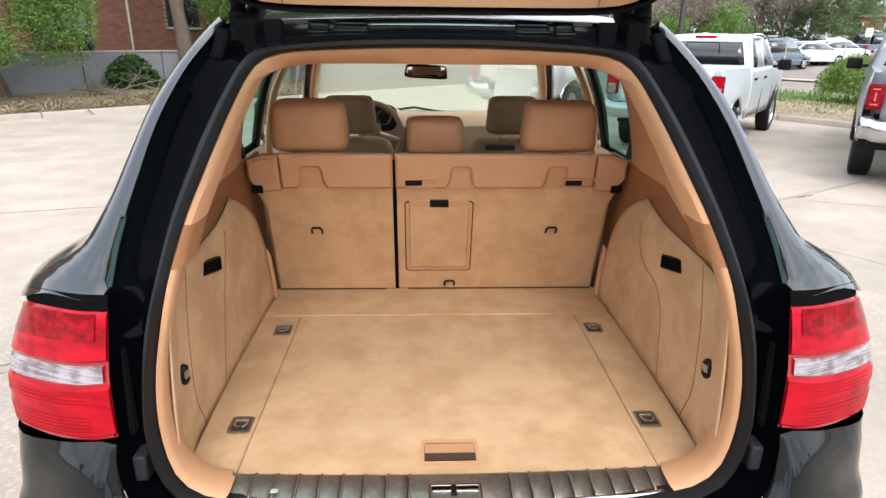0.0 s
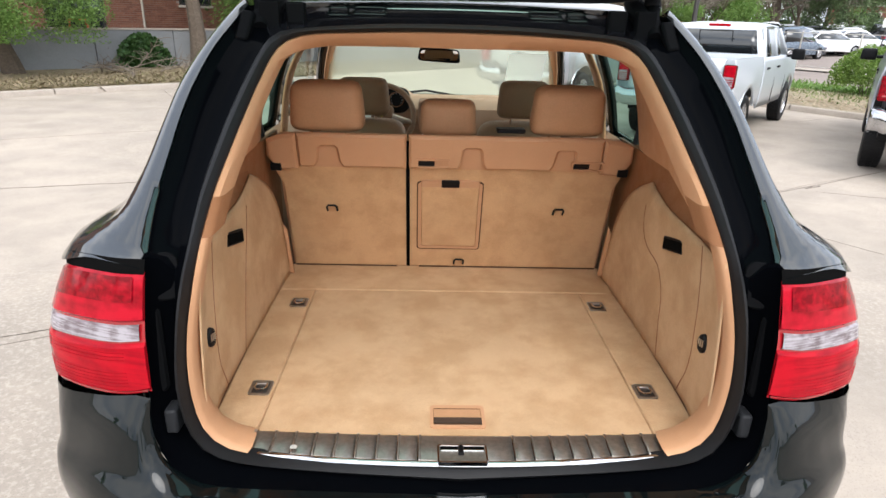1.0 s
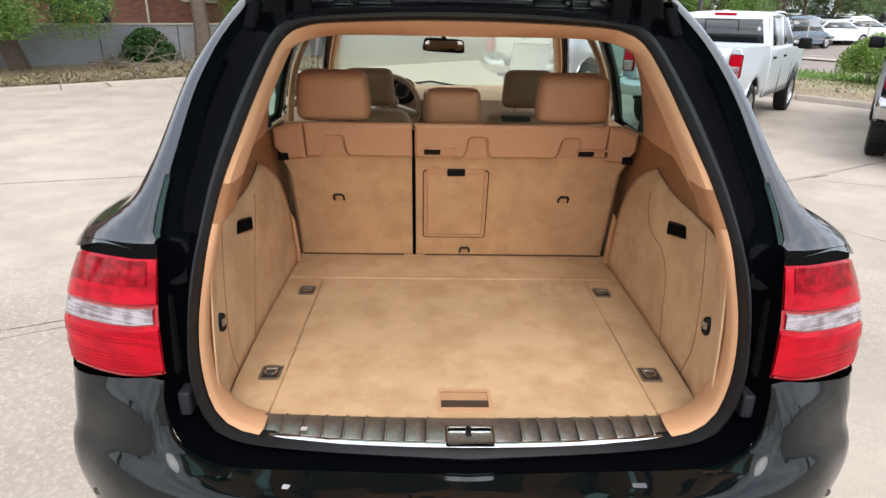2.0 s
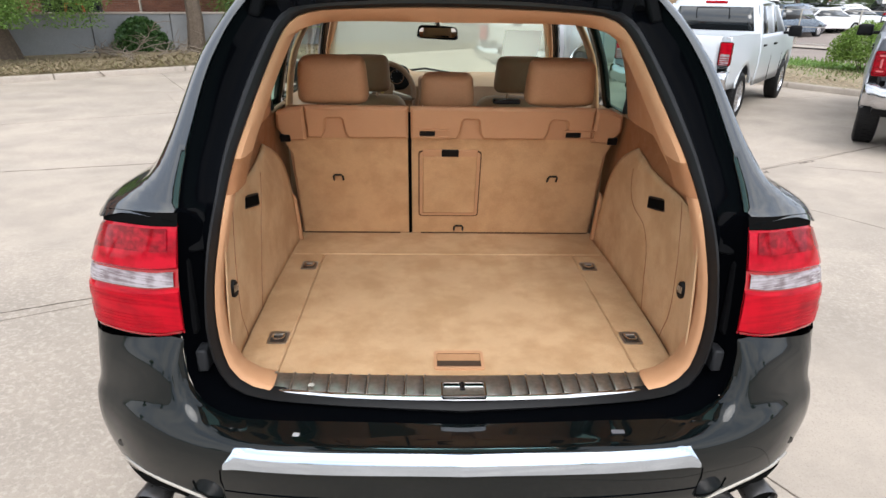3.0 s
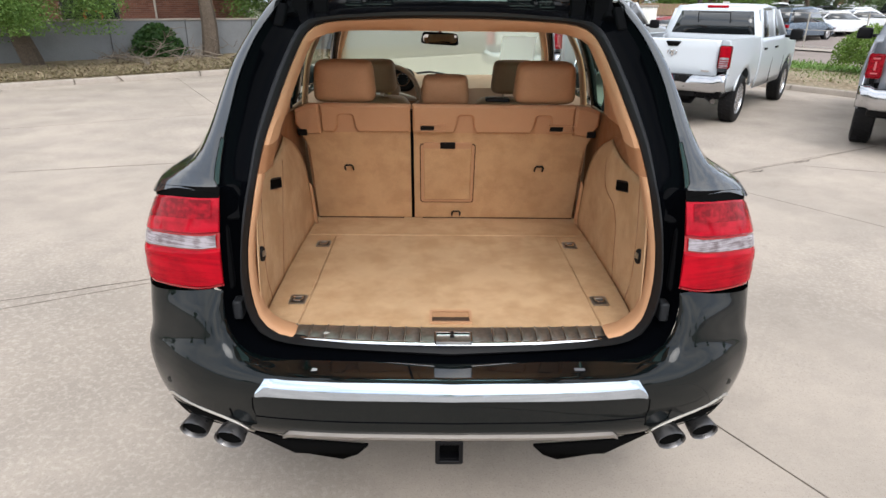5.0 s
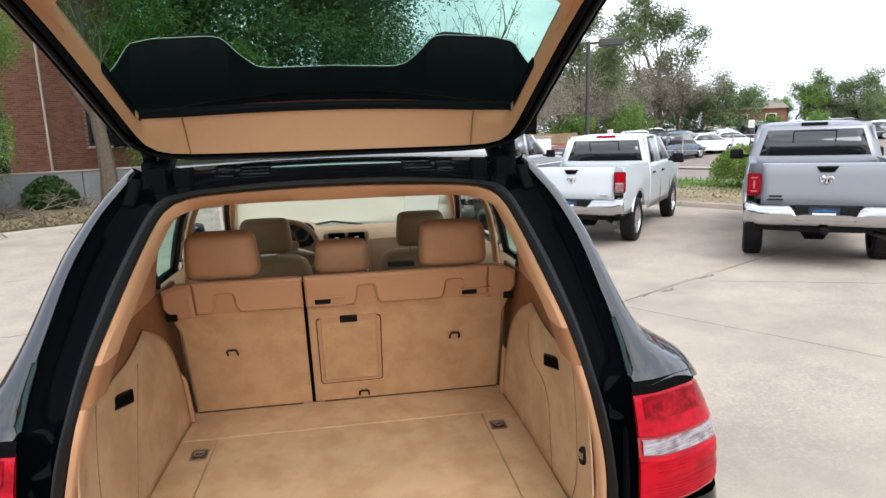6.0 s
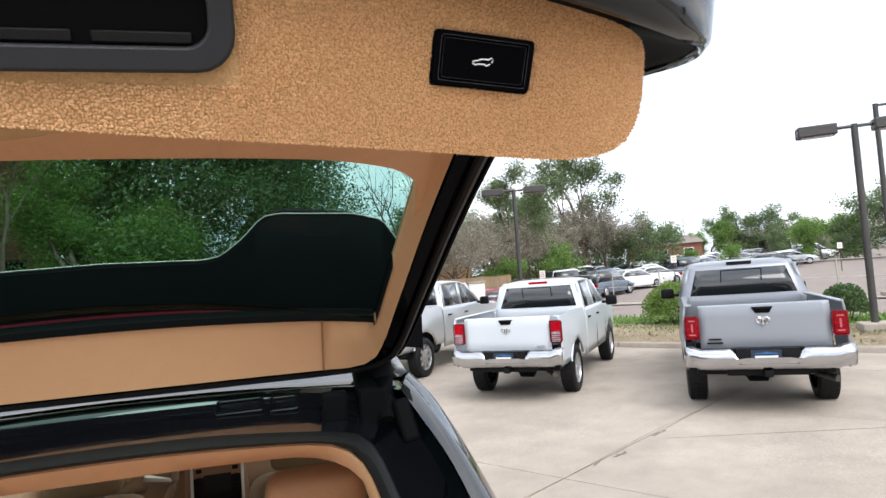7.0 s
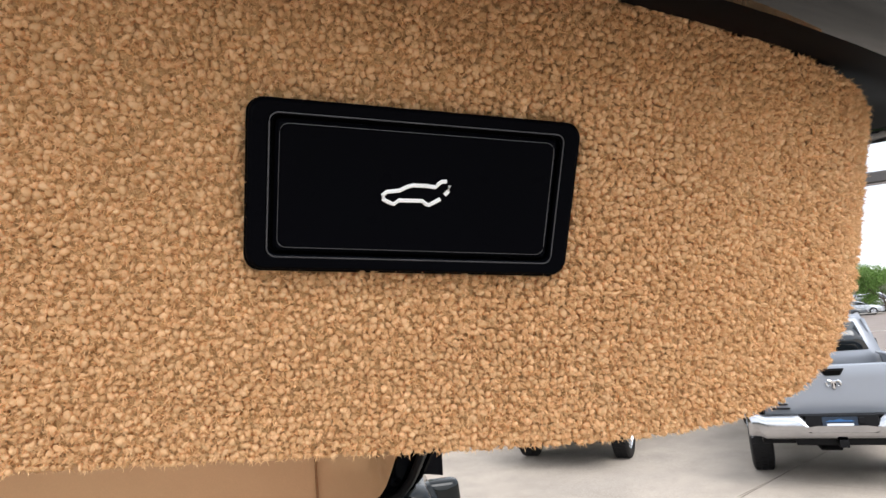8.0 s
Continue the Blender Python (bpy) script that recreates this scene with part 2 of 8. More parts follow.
M_CONCRETE = concrete_material()
M_JOINT = material("dark_joint_filler", (0.17, 0.14, 0.115), 0.95, grain=0.3, grain_scale=30)
M_KERB = material("kerb_concrete", (0.38, 0.33, 0.28), 0.9, grain=0.2, grain_scale=40, stain=0.4, stain_scale=1.5, bump=0.3)
M_ASPHALT = material("pale_asphalt", (0.26, 0.215, 0.19), 0.9, grain=0.25, grain_scale=50, stain=0.3, stain_scale=0.5, bump=0.3)
M_MULCH = material("wood_chip_mulch", (0.31, 0.25, 0.165), 0.95, grain=0.5, grain_scale=16, stain=0.4, stain_scale=2, bump=0.9, bump_scale=25)
M_DRYGRASS = material("dry_grass_litter", (0.27, 0.205, 0.125), 0.95, grain=0.5, grain_scale=14, stain=0.4, stain_scale=1.5, bump=0.9, bump_scale=22, second=(0.20, 0.165, 0.09))
M_GRASS = material("green_lawn", (0.12, 0.21, 0.045), 0.9, grain=0.4, grain_scale=20, stain=0.3, stain_scale=1.2, bump=0.8, bump_scale=40)
M_EARTH = material("far_ground", (0.20, 0.19, 0.13), 0.95, grain=0.4, grain_scale=2, stain=0.4, stain_scale=0.1)
M_WALL = material("painted_grey_block", (0.215, 0.222, 0.228), 0.85, grain=0.12, grain_scale=30, stain=0.3, stain_scale=0.8, bump=0.3)
M_POST_DARK = material("dark_bronze_frame", (0.035, 0.032, 0.03), 0.45, 0.3)
M_MORTAR = material("grey_mortar", (0.30, 0.25, 0.22), 0.95, grain=0.2, grain_scale=40)
M_BARK = material("grey_brown_bark", (0.13, 0.10, 0.075), 0.95, grain=0.5, grain_scale=18, stain=0.4, stain_scale=4, bump=1.0, bump_scale=24)
M_TWIG = material("dry_twig", (0.20, 0.165, 0.13), 0.95, grain=0.3, grain_scale=30)


def leaf_material(name, color, second, through_light=0.35):
    m = bpy.data.materials.new(name)
    m.use_nodes = True
    nt = m.node_tree
    b = nt.nodes["Principled BSDF"]
    b.inputs["Roughness"].default_value = 0.6
    g = nt.nodes.new("ShaderNodeNewGeometry")
    r = nt.nodes.new("ShaderNodeMixRGB")
    r.inputs[1].default_value, r.inputs[2].default_value = (*color, 1), (*second, 1)
    nt.links.new(g.outputs["Random Per Island"], r.inputs[0])
    nt.links.new(r.outputs[0], b.inputs["Base Color"])
    t = nt.nodes.new("ShaderNodeBsdfTranslucent")
    nt.links.new(r.outputs[0], t.inputs[0])
    x = nt.nodes.new("ShaderNodeMixShader")
    x.inputs[0].default_value = through_light
    nt.links.new(b.outputs[0], x.inputs[1])
    nt.links.new(t.outputs[0], x.inputs[2])
    nt.links.new(x.outputs[0], nt.nodes["Material Output"].inputs[0])
    return m


M_LEAF = leaf_material("fresh_green_leaves", (0.10, 0.195, 0.036), (0.20, 0.32, 0.075))
M_LEAF_BRIGHT = leaf_material("yellow_green_leaves", (.11, .19, .03), (.21, .32, .065))
M_LEAF_DARK = leaf_material("deep_green_leaves", (0.055, 0.105, 0.035), (0.11, 0.18, 0.06))
M_LEAF_GREY = leaf_material("grey_green_leaves", (0.09, 0.14, 0.055), (0.18, 0.23, 0.11))
M_LEAF_BROWN = leaf_material("dry_brown_leaves", (0.20, 0.18, 0.13), (0.36, 0.32, 0.26))
M_LEAF_FAR = leaf_material("distant_green_leaves", (0.10, 0.155, 0.065), (0.19, 0.26, 0.12))
M_IVY = leaf_material("ivy_leaves", (0.03, 0.085, 0.02), (0.06, 0.13, 0.03))


# ---- mesh helpers ----


def ground_z(y):
    s = min(1.0, max(0.0, (y - 0.5) / 7.0))
    return -0.165 * s * s * (3 - 2 * s)


def thing(name, label, category, at=None, group="", kind=""):
    e = new(name)
    e.empty_display_size = 0.2
    if at is not None:
        e.matrix_world = at
    return tagged(e, label, category, group, kind)


def finish(bm, name, mat, smooth=True, angle=40, doubles=0.0):
    if doubles:
        bmesh.ops.remove_doubles(bm, verts=bm.verts, dist=doubles)
    bmesh.ops.recalc_face_normals(bm, faces=bm.faces)
    me = bpy.data.meshes.new(name)
    bm.to_mesh(me)
    bm.free()
    me.materials.append(mat)
    if smooth:
        me.polygons.foreach_set("use_smooth", [True] * len(me.polygons))
        me.set_sharp_from_angle(angle=radians(angle))
    return me


def part(name, bm, mat, parent=None, label="", smooth=True, angle=40, thick=0.0, offset=-1.0, bevel=0.0, doubles=0.0, kind=""):
    ob = new(name, finish(bm, name, mat, smooth, angle, doubles))
    ob.parent = parent
    if thick:
        m = ob.modifiers.new("thick", "SOLIDIFY")
        m.thickness, m.offset = thick, offset
    if bevel:
        m = ob.modifiers.new("round", "BEVEL")
        m.width, m.segments, m.limit_method, m.angle_limit = bevel, 2, "ANGLE", radians(35)
    return tagged(ob, label, "", "", kind)


def curve_points(pts, n, smooth=True):
    """n points along a smooth line through pts, by arc length."""
    P = [Vector(p) for p in pts]
    fine = []
    for i in range(len(P) - 1):
        a, b, c, d = P[max(i - 1, 0)], P[i], P[i + 1], P[min(i + 2, len(P) - 1)]
        for k in range(12):
            t = k / 12
            if smooth:
                fine.append(0.5 * ((2 * b) + (c - a) * t + (2 * a - 5 * b + 4 * c - d) * t * t + (3 * b - a - 3 * c + d) * t ** 3))
            else:
                fine.append(b.lerp(c, t))
    fine.append(P[-1])
    s = [0.0]
    for i in range(1, len(fine)):
        s.append(s[-1] + (fine[i] - fine[i - 1]).length)
    out, j = [], 0
    for i in range(n):
        w = s[-1] * i / (n - 1)
        while j < len(s) - 2 and s[j + 1] < w:
            j += 1
        f = (w - s[j]) / max(1e-9, s[j + 1] - s[j])
        out.append(fine[j].lerp(fine[j + 1], min(1, max(0, f))))
    return out


def sheet(bm, rows, closed=False):
    vs = [[bm.verts.new(p) for p in r] for r in rows]
    for a, b in zip(vs[:-1], vs[1:]):
        n = len(a)
        for i in range(n if closed else n - 1):
            j = (i + 1) % n
            try:
                bm.faces.new((a[i], a[j], b[j], b[i]))
            except ValueError:
                pass
    return vs


def both(half):
    """A line from the middle outwards, completed by its mirror image."""
    m = [Vector((-p[0], p[1], p[2])) for p in half]
    return m[::-1][:-1] + [Vector(p) for p in half] if abs(half[0][0]) < 1e-6 else m[::-1] + [Vector(p) for p in half]


def ring_of(half):
    """A closed ring from a half line that starts and ends in the middle."""
    m = [Vector((-p[0], p[1], p[2])) for p in half]
    return [Vector(p) for p in half] + m[::-1][1:-1]


def box(bm, lo, hi, m=None):
    x0, y0, z0 = lo
    x1, y1, z1 = hi
    c = [(x0, y0, z0), (x1, y0, z0), (x1, y1, z0), (x0, y1, z0), (x0, y0, z1), (x1, y0, z1), (x1, y1, z1), (x0, y1, z1)]
    vs = [bm.verts.new(m @ Vector(p) if m else p) for p in c]
    for f in ((0, 3, 2, 1), (4, 5, 6, 7), (0, 1, 5, 4), (1, 2, 6, 5), (2, 3, 7, 6), (3, 0, 4, 7)):
        bm.faces.new([vs[i] for i in f])
    return vs


def tube(bm, pts, r, n=10, cap=True):
    P = [Vector(p) for p in pts]
    rings = []
    for i, p in enumerate(P):
        d = (P[min(i + 1, len(P) - 1)] - P[max(i - 1, 0)]).normalized()
        u = d.cross(Vector((0, 0, 1)) if abs(d.z) < 0.9 else Vector((1, 0, 0))).normalized()
        v = d.cross(u)
        rr = r[i] if isinstance(r, (list, tuple)) else r
        rings.append([bm.verts.new(p + (u * math.cos(6.28319 * k / n) + v * math.sin(6.28319 * k / n)) * rr) for k in range(n)])
    for a, b in zip(rings[:-1], rings[1:]):
        for k in range(n):
            bm.faces.new((a[k], a[(k + 1) % n], b[(k + 1) % n], b[k]))
    if cap:
        bm.faces.new(rings[0])
        bm.faces.new(rings[-1])


def rounded(w, h, r, n=5):
    """Outline of a rounded rectangle about the origin."""
    out = []
    for cx, cy, a0 in ((w / 2 - r, h / 2 - r, 0), (-w / 2 + r, h / 2 - r, 90), (-w / 2 + r, -h / 2 + r, 180), (w / 2 - r, -h / 2 + r, 270)):
        for k in range(n + 1):
            a = radians(a0 + 90 * k / n)
            out.append((cx + r * math.cos(a), cy + r * math.sin(a)))
    return out


def slab(bm, outline, m, depth, bevel=0.0):
    """A plate with that outline in m's xy plane, from z = 0 to depth, its front edge eased."""
    n_o = len(outline)
    area = sum(outline[i][0] * outline[(i + 1) % n_o][1] - outline[(i + 1) % n_o][0] * outline[i][1] for i in range(n_o))
    turn = 1 if area > 0 else -1

    def ring(z, k):
        out = []
        for i in range(n_o):
            (ax, ay), (bx_, by_), (cx, cy) = outline[i - 1], outline[i], outline[(i + 1) % n_o]
            l0, l1 = max(1e-9, math.hypot(bx_ - ax, by_ - ay)), max(1e-9, math.hypot(cx - bx_, cy - by_))
            n0 = (-(by_ - ay) / l0 * turn, (bx_ - ax) / l0 * turn)
            n1 = (-(cy - by_) / l1 * turn, (cx - bx_) / l1 * turn)
            f = k / max(.35, 1 + n0[0] * n1[0] + n0[1] * n1[1])
            out.append(bm.verts.new(m @ Vector((bx_ + (n0[0] + n1[0]) * f, by_ + (n0[1] + n1[1]) * f, z))))
        return out
    rings = [ring(0, 0), ring(depth - bevel, 0)] + ([ring(depth, bevel)] if bevel else [])
    n = len(outline)
    for a, b in zip(rings[:-1], rings[1:]):
        for i in range(n):
            bm.faces.new((a[i], a[(i + 1) % n], b[(i + 1) % n], b[i]))
    bm.faces.new(rings[-1])
    bm.faces.new(rings[0][::-1])


def frame_of(outer, inner, bm, m, depth):
    """A flat frame between two outlines of equal count."""
    n = len(outer)
    rows = [[bm.verts.new(m @ Vector((x, y, z))) for x, y in o] for o, z in ((outer, 0), (outer, depth), (inner, depth), (inner, 0))]
    for a, b in zip(rows, rows[1:] + rows[:1]):
        for i in range(n):
            bm.faces.new((a[i], a[(i + 1) % n], b[(i + 1) % n], b[i]))


def plane_at(p, normal, up=(0, 0, 1)):
    """A matrix whose z is the normal and whose y is close to up, at p."""
    z = Vector(normal).normalized()
    x = Vector(up).cross(z).normalized()
    y = z.cross(x)
    m = Matrix((x, y, z)).transposed().to_4x4()
    m.translation = Vector(p)
    return m


# ---- the parked black SUV with its open tailgate ----
suv = thing("suv", "black five-door SUV with tan interior, tailgate raised, parked on concrete", "car")

# outlines of the load opening: half lines from the sill's middle up to the roof's middle
C1 = [(0, -.02, .775), (.3, -.012, .78), (.48, 0, .787), (.545, 0, .82), (.572, 0, .875), (.582, 0, .97), (.578, .01, 1.07), (.564, .03, 1.165),
      (.553, .069, 1.247), (.556, .194, 1.326), (.546, .293, 1.395), (.533, .394, 1.467), (.518, .491, 1.536), (.498, .583, 1.601),
      (.468, .632, 1.636), (.407, .656, 1.653), (.275, .668, 1.661), (.13, .677, 1.6655), (0, .679, 1.6665)]
C2 = [(0, -.03, .742), (.347, -.02, .762), (.525, -.019, .793), (.582, -.018, .853), (.600, -.018, .96), (.592, -.009, 1.076), (.579, .01, 1.18),
      (.573, .080, 1.265), (.580, .195, 1.340), (.573, .308, 1.420), (.561, .412, 1.494), (.540, .524, 1.575), (.518, .61, 1.633),
      (.474, .65, 1.662), (.277, .675, 1.680), (.13, .683, 1.686), (0, .685, 1.687)]
C3 = [(0, -.09, .745), (.45, -.08, .757), (.565, -.075, .77), (.61, -.07, .805), (.638, -.062, .87), (.645, -.05, .95), (.645, -.044, .98), (.637, -.016, 1.228),
      (.651, .033, 1.238), (.664, .112, 1.293), (.671, .186, 1.341), (.673, .279, 1.407), (.675, .379, 1.477), (.669, .465, 1.538), (.65, .568, 1.612),
      (.62, .653, 1.673), (.592, .74, 1.722), (.45, .80, 1.735), (.2, .82, 1.742), (0, .825, 1.745)]
N = 56
c1, c2, c3 = curve_points(C1, N), curve_points(C2, N), curve_points(C3, N)


def shifted(line, dx=0, dy=0, dz=0):
    """The half line moved towards the middle (dx), forward (dy) and up (dz)."""
    return [Vector((max(0, p.x - dx) if i not in (0, len(line) - 1) else 0, p.y + dy, p.z + dz)) for i, p in enumerate(line)]


def inward(line, k, dy):
    """The half line drawn k towards the opening's middle and dy forward."""
    mid = Vector((0, 0.25, 1.2))
    out = []
    for i, p in enumerate(line):
        d = Vector((mid.x - p.x, 0, mid.z - p.z + (p.y - mid.y) * 0.0)).normalized()
        q = p + d * k + Vector((0, dy, 0))
        if i in (0, len(line) - 1):
            q.x = 0
        out.append(q)
    return out


# painted jamb: a channel between the seal and the panel gap
bm = bmesh.new()
gut = [a.lerp(b, 0.35) + Vector((0, 0.05, 0)) for a, b in zip(c2, c3)]
gut2 = [a.lerp(b, 0.8) + Vector((0, 0.045, 0)) for a, b in zip(c2, c3)]
jamb_rows = (shifted(c2, dy=0.02), gut, gut2, shifted(c3, dy=0.012), c3)
i_split = next(i for i, p in enumerate(c3) if p.z > 1.70)
sheet(bm, [both(r[:i_split + 1]) for r in jamb_rows])
part("opening_jamb", bm, M_GLOSS, suv, "gloss black body jamb round the load opening")
bm = bmesh.new()
sheet(bm, [both(r[i_split:][::-1]) for r in jamb_rows])
part("header_jamb", bm, M_JAMB_TOP, suv, "gloss black body header over the opening")

# rubber seal
bm = bmesh.new()
mid_seal = [a.lerp(b, 0.5) + Vector((0, -0.022, 0)) for a, b in zip(c1, c2)]
q1 = [a.lerp(b, 0.2) + Vector((0, -0.014, 0)) for a, b in zip(c1, c2)]
q2 = [a.lerp(b, 0.82) + Vector((0, -0.014, 0)) for a, b in zip(c1, c2)]
sheet(bm, [ring_of(r) for r in (shifted(c1, dy=0.02), c1, q1, mid_seal, q2, c2, shifted(c2, dy=0.03))], closed=True)
part("rubber_seal", bm, M_RUBBER, suv, "black rubber opening seal")

# tan trim ring inside the seal: upper light piece and lower piece


def ring_depth(p):
    """How far the trim reaches into the opening: deepest under the roof."""
    return 0.019 + 0.026 * min(1, max(0, (p.z - 1.60) / 0.045))


c0 = [inward(c1, ring_depth(p), 0.03 + ring_depth(p) * .4 - .0076)[i] for i, p in enumerate(c1)]
c00 = [inward(c1, ring_depth(p), 0.10)[i] for i, p in enumerate(c1)]


def ring_piece(name, i0, i1, mat, label, extra=()):
    for side in (1, -1):
        b = bmesh.new()
        rows = [[Vector((p.x * side, p.y, p.z)) for p in r[i0:i1]] for r in ((shifted(c1, dy=0.004), inward(c1, 0.004, -0.003), inward(c1, 0.014, 0.005), c0, c00) if not extra else (shifted(c1, dy=0.004), inward(c1, 0.003, -0.003), inward(c1, 0.010, 0.004), inward(c1, 0.013, 0.014), inward(c1, 0.009, 0.06), inward(c1, -0.012, 0.10)))]
        sheet(b, rows)
        part(name, b, mat, suv, label)


i_joint = min(range(N), key=lambda i: abs(c1[i].z - 1.325) + abs(c1[i].x - .556))
i_tip = min(range(N), key=lambda i: abs(c1[i].z - 1.25) + abs(c1[i].x - .553))
i_top = min(range(N), key=lambda i: abs(c1[i].x - .405) + abs(c1[i].z - 1.653))
i_low = min(range(N), key=lambda i: abs(c1[i].x - .48) + abs(c1[i].z - .787))
ring_piece("pillar_trim", i_joint, i_top + 1, M_TRIM, "tan rear pillar trim")
ring_piece("header_trim", i_top, N, M_TRIM, "tan roof header trim")
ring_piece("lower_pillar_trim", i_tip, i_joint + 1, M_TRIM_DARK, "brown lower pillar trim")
ring_piece("side_sill_trim", i_low, i_tip + 1, M_TRIM, "tan sill corner trim", (1,))

# hardware above the opening
M_MATTE = material("matte_black", (.0045, .0048, .0055), .6, spec=.04, grain=.2, grain_scale=200)
for sx in (1, -1):
    bm = bmesh.new()
    tube(bm, [(sx * .53, .72, 1.70), (sx * .53, .80, 1.735), (sx * .53, .86, 1.76)], [.026, .03, .028], 10)
    box(bm, (sx * .53 - .028, .705, 1.655), (sx * .53 + .028, .74, 1.735))
    part("gate_hinge", bm, M_MATTE, suv, "black tailgate hinge arm", bevel=.004)
    bm = bmesh.new()
    tube(bm, [(sx * .555, .70, 1.665), (sx * .560, .745, 1.70), (sx * .562, .775, 1.745), (sx * .558, .775, 1.785), (sx * .548, .74, 1.82)], [.020, .024, .026, .026, .022], 12)
    part("hinge_arm", bm, M_MATTE, suv, "black curved hinge arm")
    bm = bmesh.new()
    box(bm, (sx * .455 - .03, .715, 1.675), (sx * .455 + .022, .75, 1.735))
    part("roof_bumper_block", bm, M_MATTE, suv, "black rubber stop block", bevel=.006)
    bm = bmesh.new()
    box(bm, (-.019, -.02, -.050), (.019, .03, .050), Matrix.Translation((sx * .592, .69, 1.662)) @ Matrix.Rotation(radians(-40), 4, "X") @ Matrix.Rotation(radians(sx * -6), 4, "Y"))
    part("hinge_cover", bm, M_MATTE, suv, "black hinge cover pad", bevel=.008)
    for xa, xb in ((.209, .306), (.319, .379)):
        j = min(range(N // 2, N), key=lambda i: abs(gut[i].x - (xa + xb) / 2))
        ga, gb = gut[j], gut2[j]
        bm = bmesh.new()
        m = plane_at((sx * (xa + xb) / 2, *(ga.lerp(gb, .45) + Vector((0, -.001, .001)))[1:]), (0, ga.z - gb.z, gb.y - ga.y), (0, 1, 0))
        frame_of(rounded(xb - xa, .052, .006), rounded(xb - xa - .012, .040, .004), bm, m, .005)
        part("jamb_pressing", bm, M_PAINT, suv, "raised rectangular pressing in the header", bevel=.002)
    bm = bmesh.new()
    m = plane_at((sx * .655, .02, 1.04), (sx * -.25, -1, .06))
    slab(bm, rounded(.055, .20, .02), m, .022, .006)
    part("jamb_block", bm, M_MATTE, suv, "black jamb buffer block")
    bm = bmesh.new()
    box(bm, (sx * .615 - .013, -.035, .862), (sx * .615 + .013, .01, .92))
    part("jamb_bracket", bm, material("smoky_clip", (.018, .019, .021), .4, spec=.12), suv, "translucent grey clip on the jamb", bevel=.006)
    bm = bmesh.new()
    m = plane_at((sx * .622, .05, 1.19), (sx * -.5, -1, .5))
    slab(bm, rounded(.06, .10, .024), m, .006, .003)
    part("jamb_cap", bm, M_MATTE, suv)

# rear quarter panel over each lamp, running into the flank
C4 = [(.865, .115, 1.200), (.848, .12, 1.225), (.81, .136, 1.251), (.774, .174, 1.275), (.758, .203, 1.293), (.743, .29, 1.351), (.734, .41, 1.437), (.722, .532, 1.522),
      (.692, .639, 1.597), (.656, .74, 1.67), (.615, .83, 1.728)]
P3 = [(.640, -.012, 1.232), (.651, .033, 1.238), (.664, .112, 1.293), (.671, .186, 1.341), (.673, .279, 1.407), (.675, .379, 1.477), (.669, .465, 1.538), (.65, .568, 1.612),
      (.62, .653, 1.673), (.594, .735, 1.724)]
C5 = [(.925, .50, 1.16), (.915, .52, 1.18), (.89, .56, 1.195), (.87, .60, 1.205), (.85, .66, 1.22), (.825, .76, 1.27), (.80, .84, 1.36), (.765, .90, 1.47), (.735, .93, 1.56), (.69, .96, 1.66), (.64, .98, 1.715)]
for sx in (1, -1):
    bm = bmesh.new()
    a, b, c = curve_points(P3, 26), curve_points(C4, 26), curve_points(C5, 26)
    m1 = [p.lerp(q, .55) + Vector((.010, -.006, .016)) for p, q in zip(a, b)]
    m0 = [p.lerp(q, .12) + Vector((.003, -.004, .006)) for p, q in zip(a, b)]
    n1 = [p.lerp(q, .4) + Vector((.02, 0, .012)) for p, q in zip(b, c)]
    lip = [p + Vector((-.003, .014, 0)) for p in a]
    across = [[l_] + curve_points(q_, 22) for l_, *q_ in zip(lip, a, m0, m1, b, n1, c)]
    sheet(bm, [[Vector((p.x * sx, p.y, p.z)) for p in r] for r in across])
    part("quarter_panel", bm, M_PAINT_TOP, suv, "glossy dark rear quarter panel", angle=65)

M_RED_RIB = material("red_lens_rib", (.34, .003, .010), .15, spec=.14)
M_RIB = material("grey_lens_rib", (.30, .27, .29), .3)


# tail lamps
def lamp_point(s, t):
    """s: 0 at the inner edge, 1 round the corner; t: 0 at the bottom, 1 at the top."""
    lo = LAMP_LO[min(int(s * 40), 40)]
    hi = LAMP_HI[min(int(s * 40), 40)]
    p = lo.lerp(hi, t)
    k = math.sin(math.pi * min(1, max(0, t))) * (0.010 + 0.022 * s)
    return Vector((p.x + k * (.3 + s * .6), p.y - k * (1 - .5 * s), p.z))


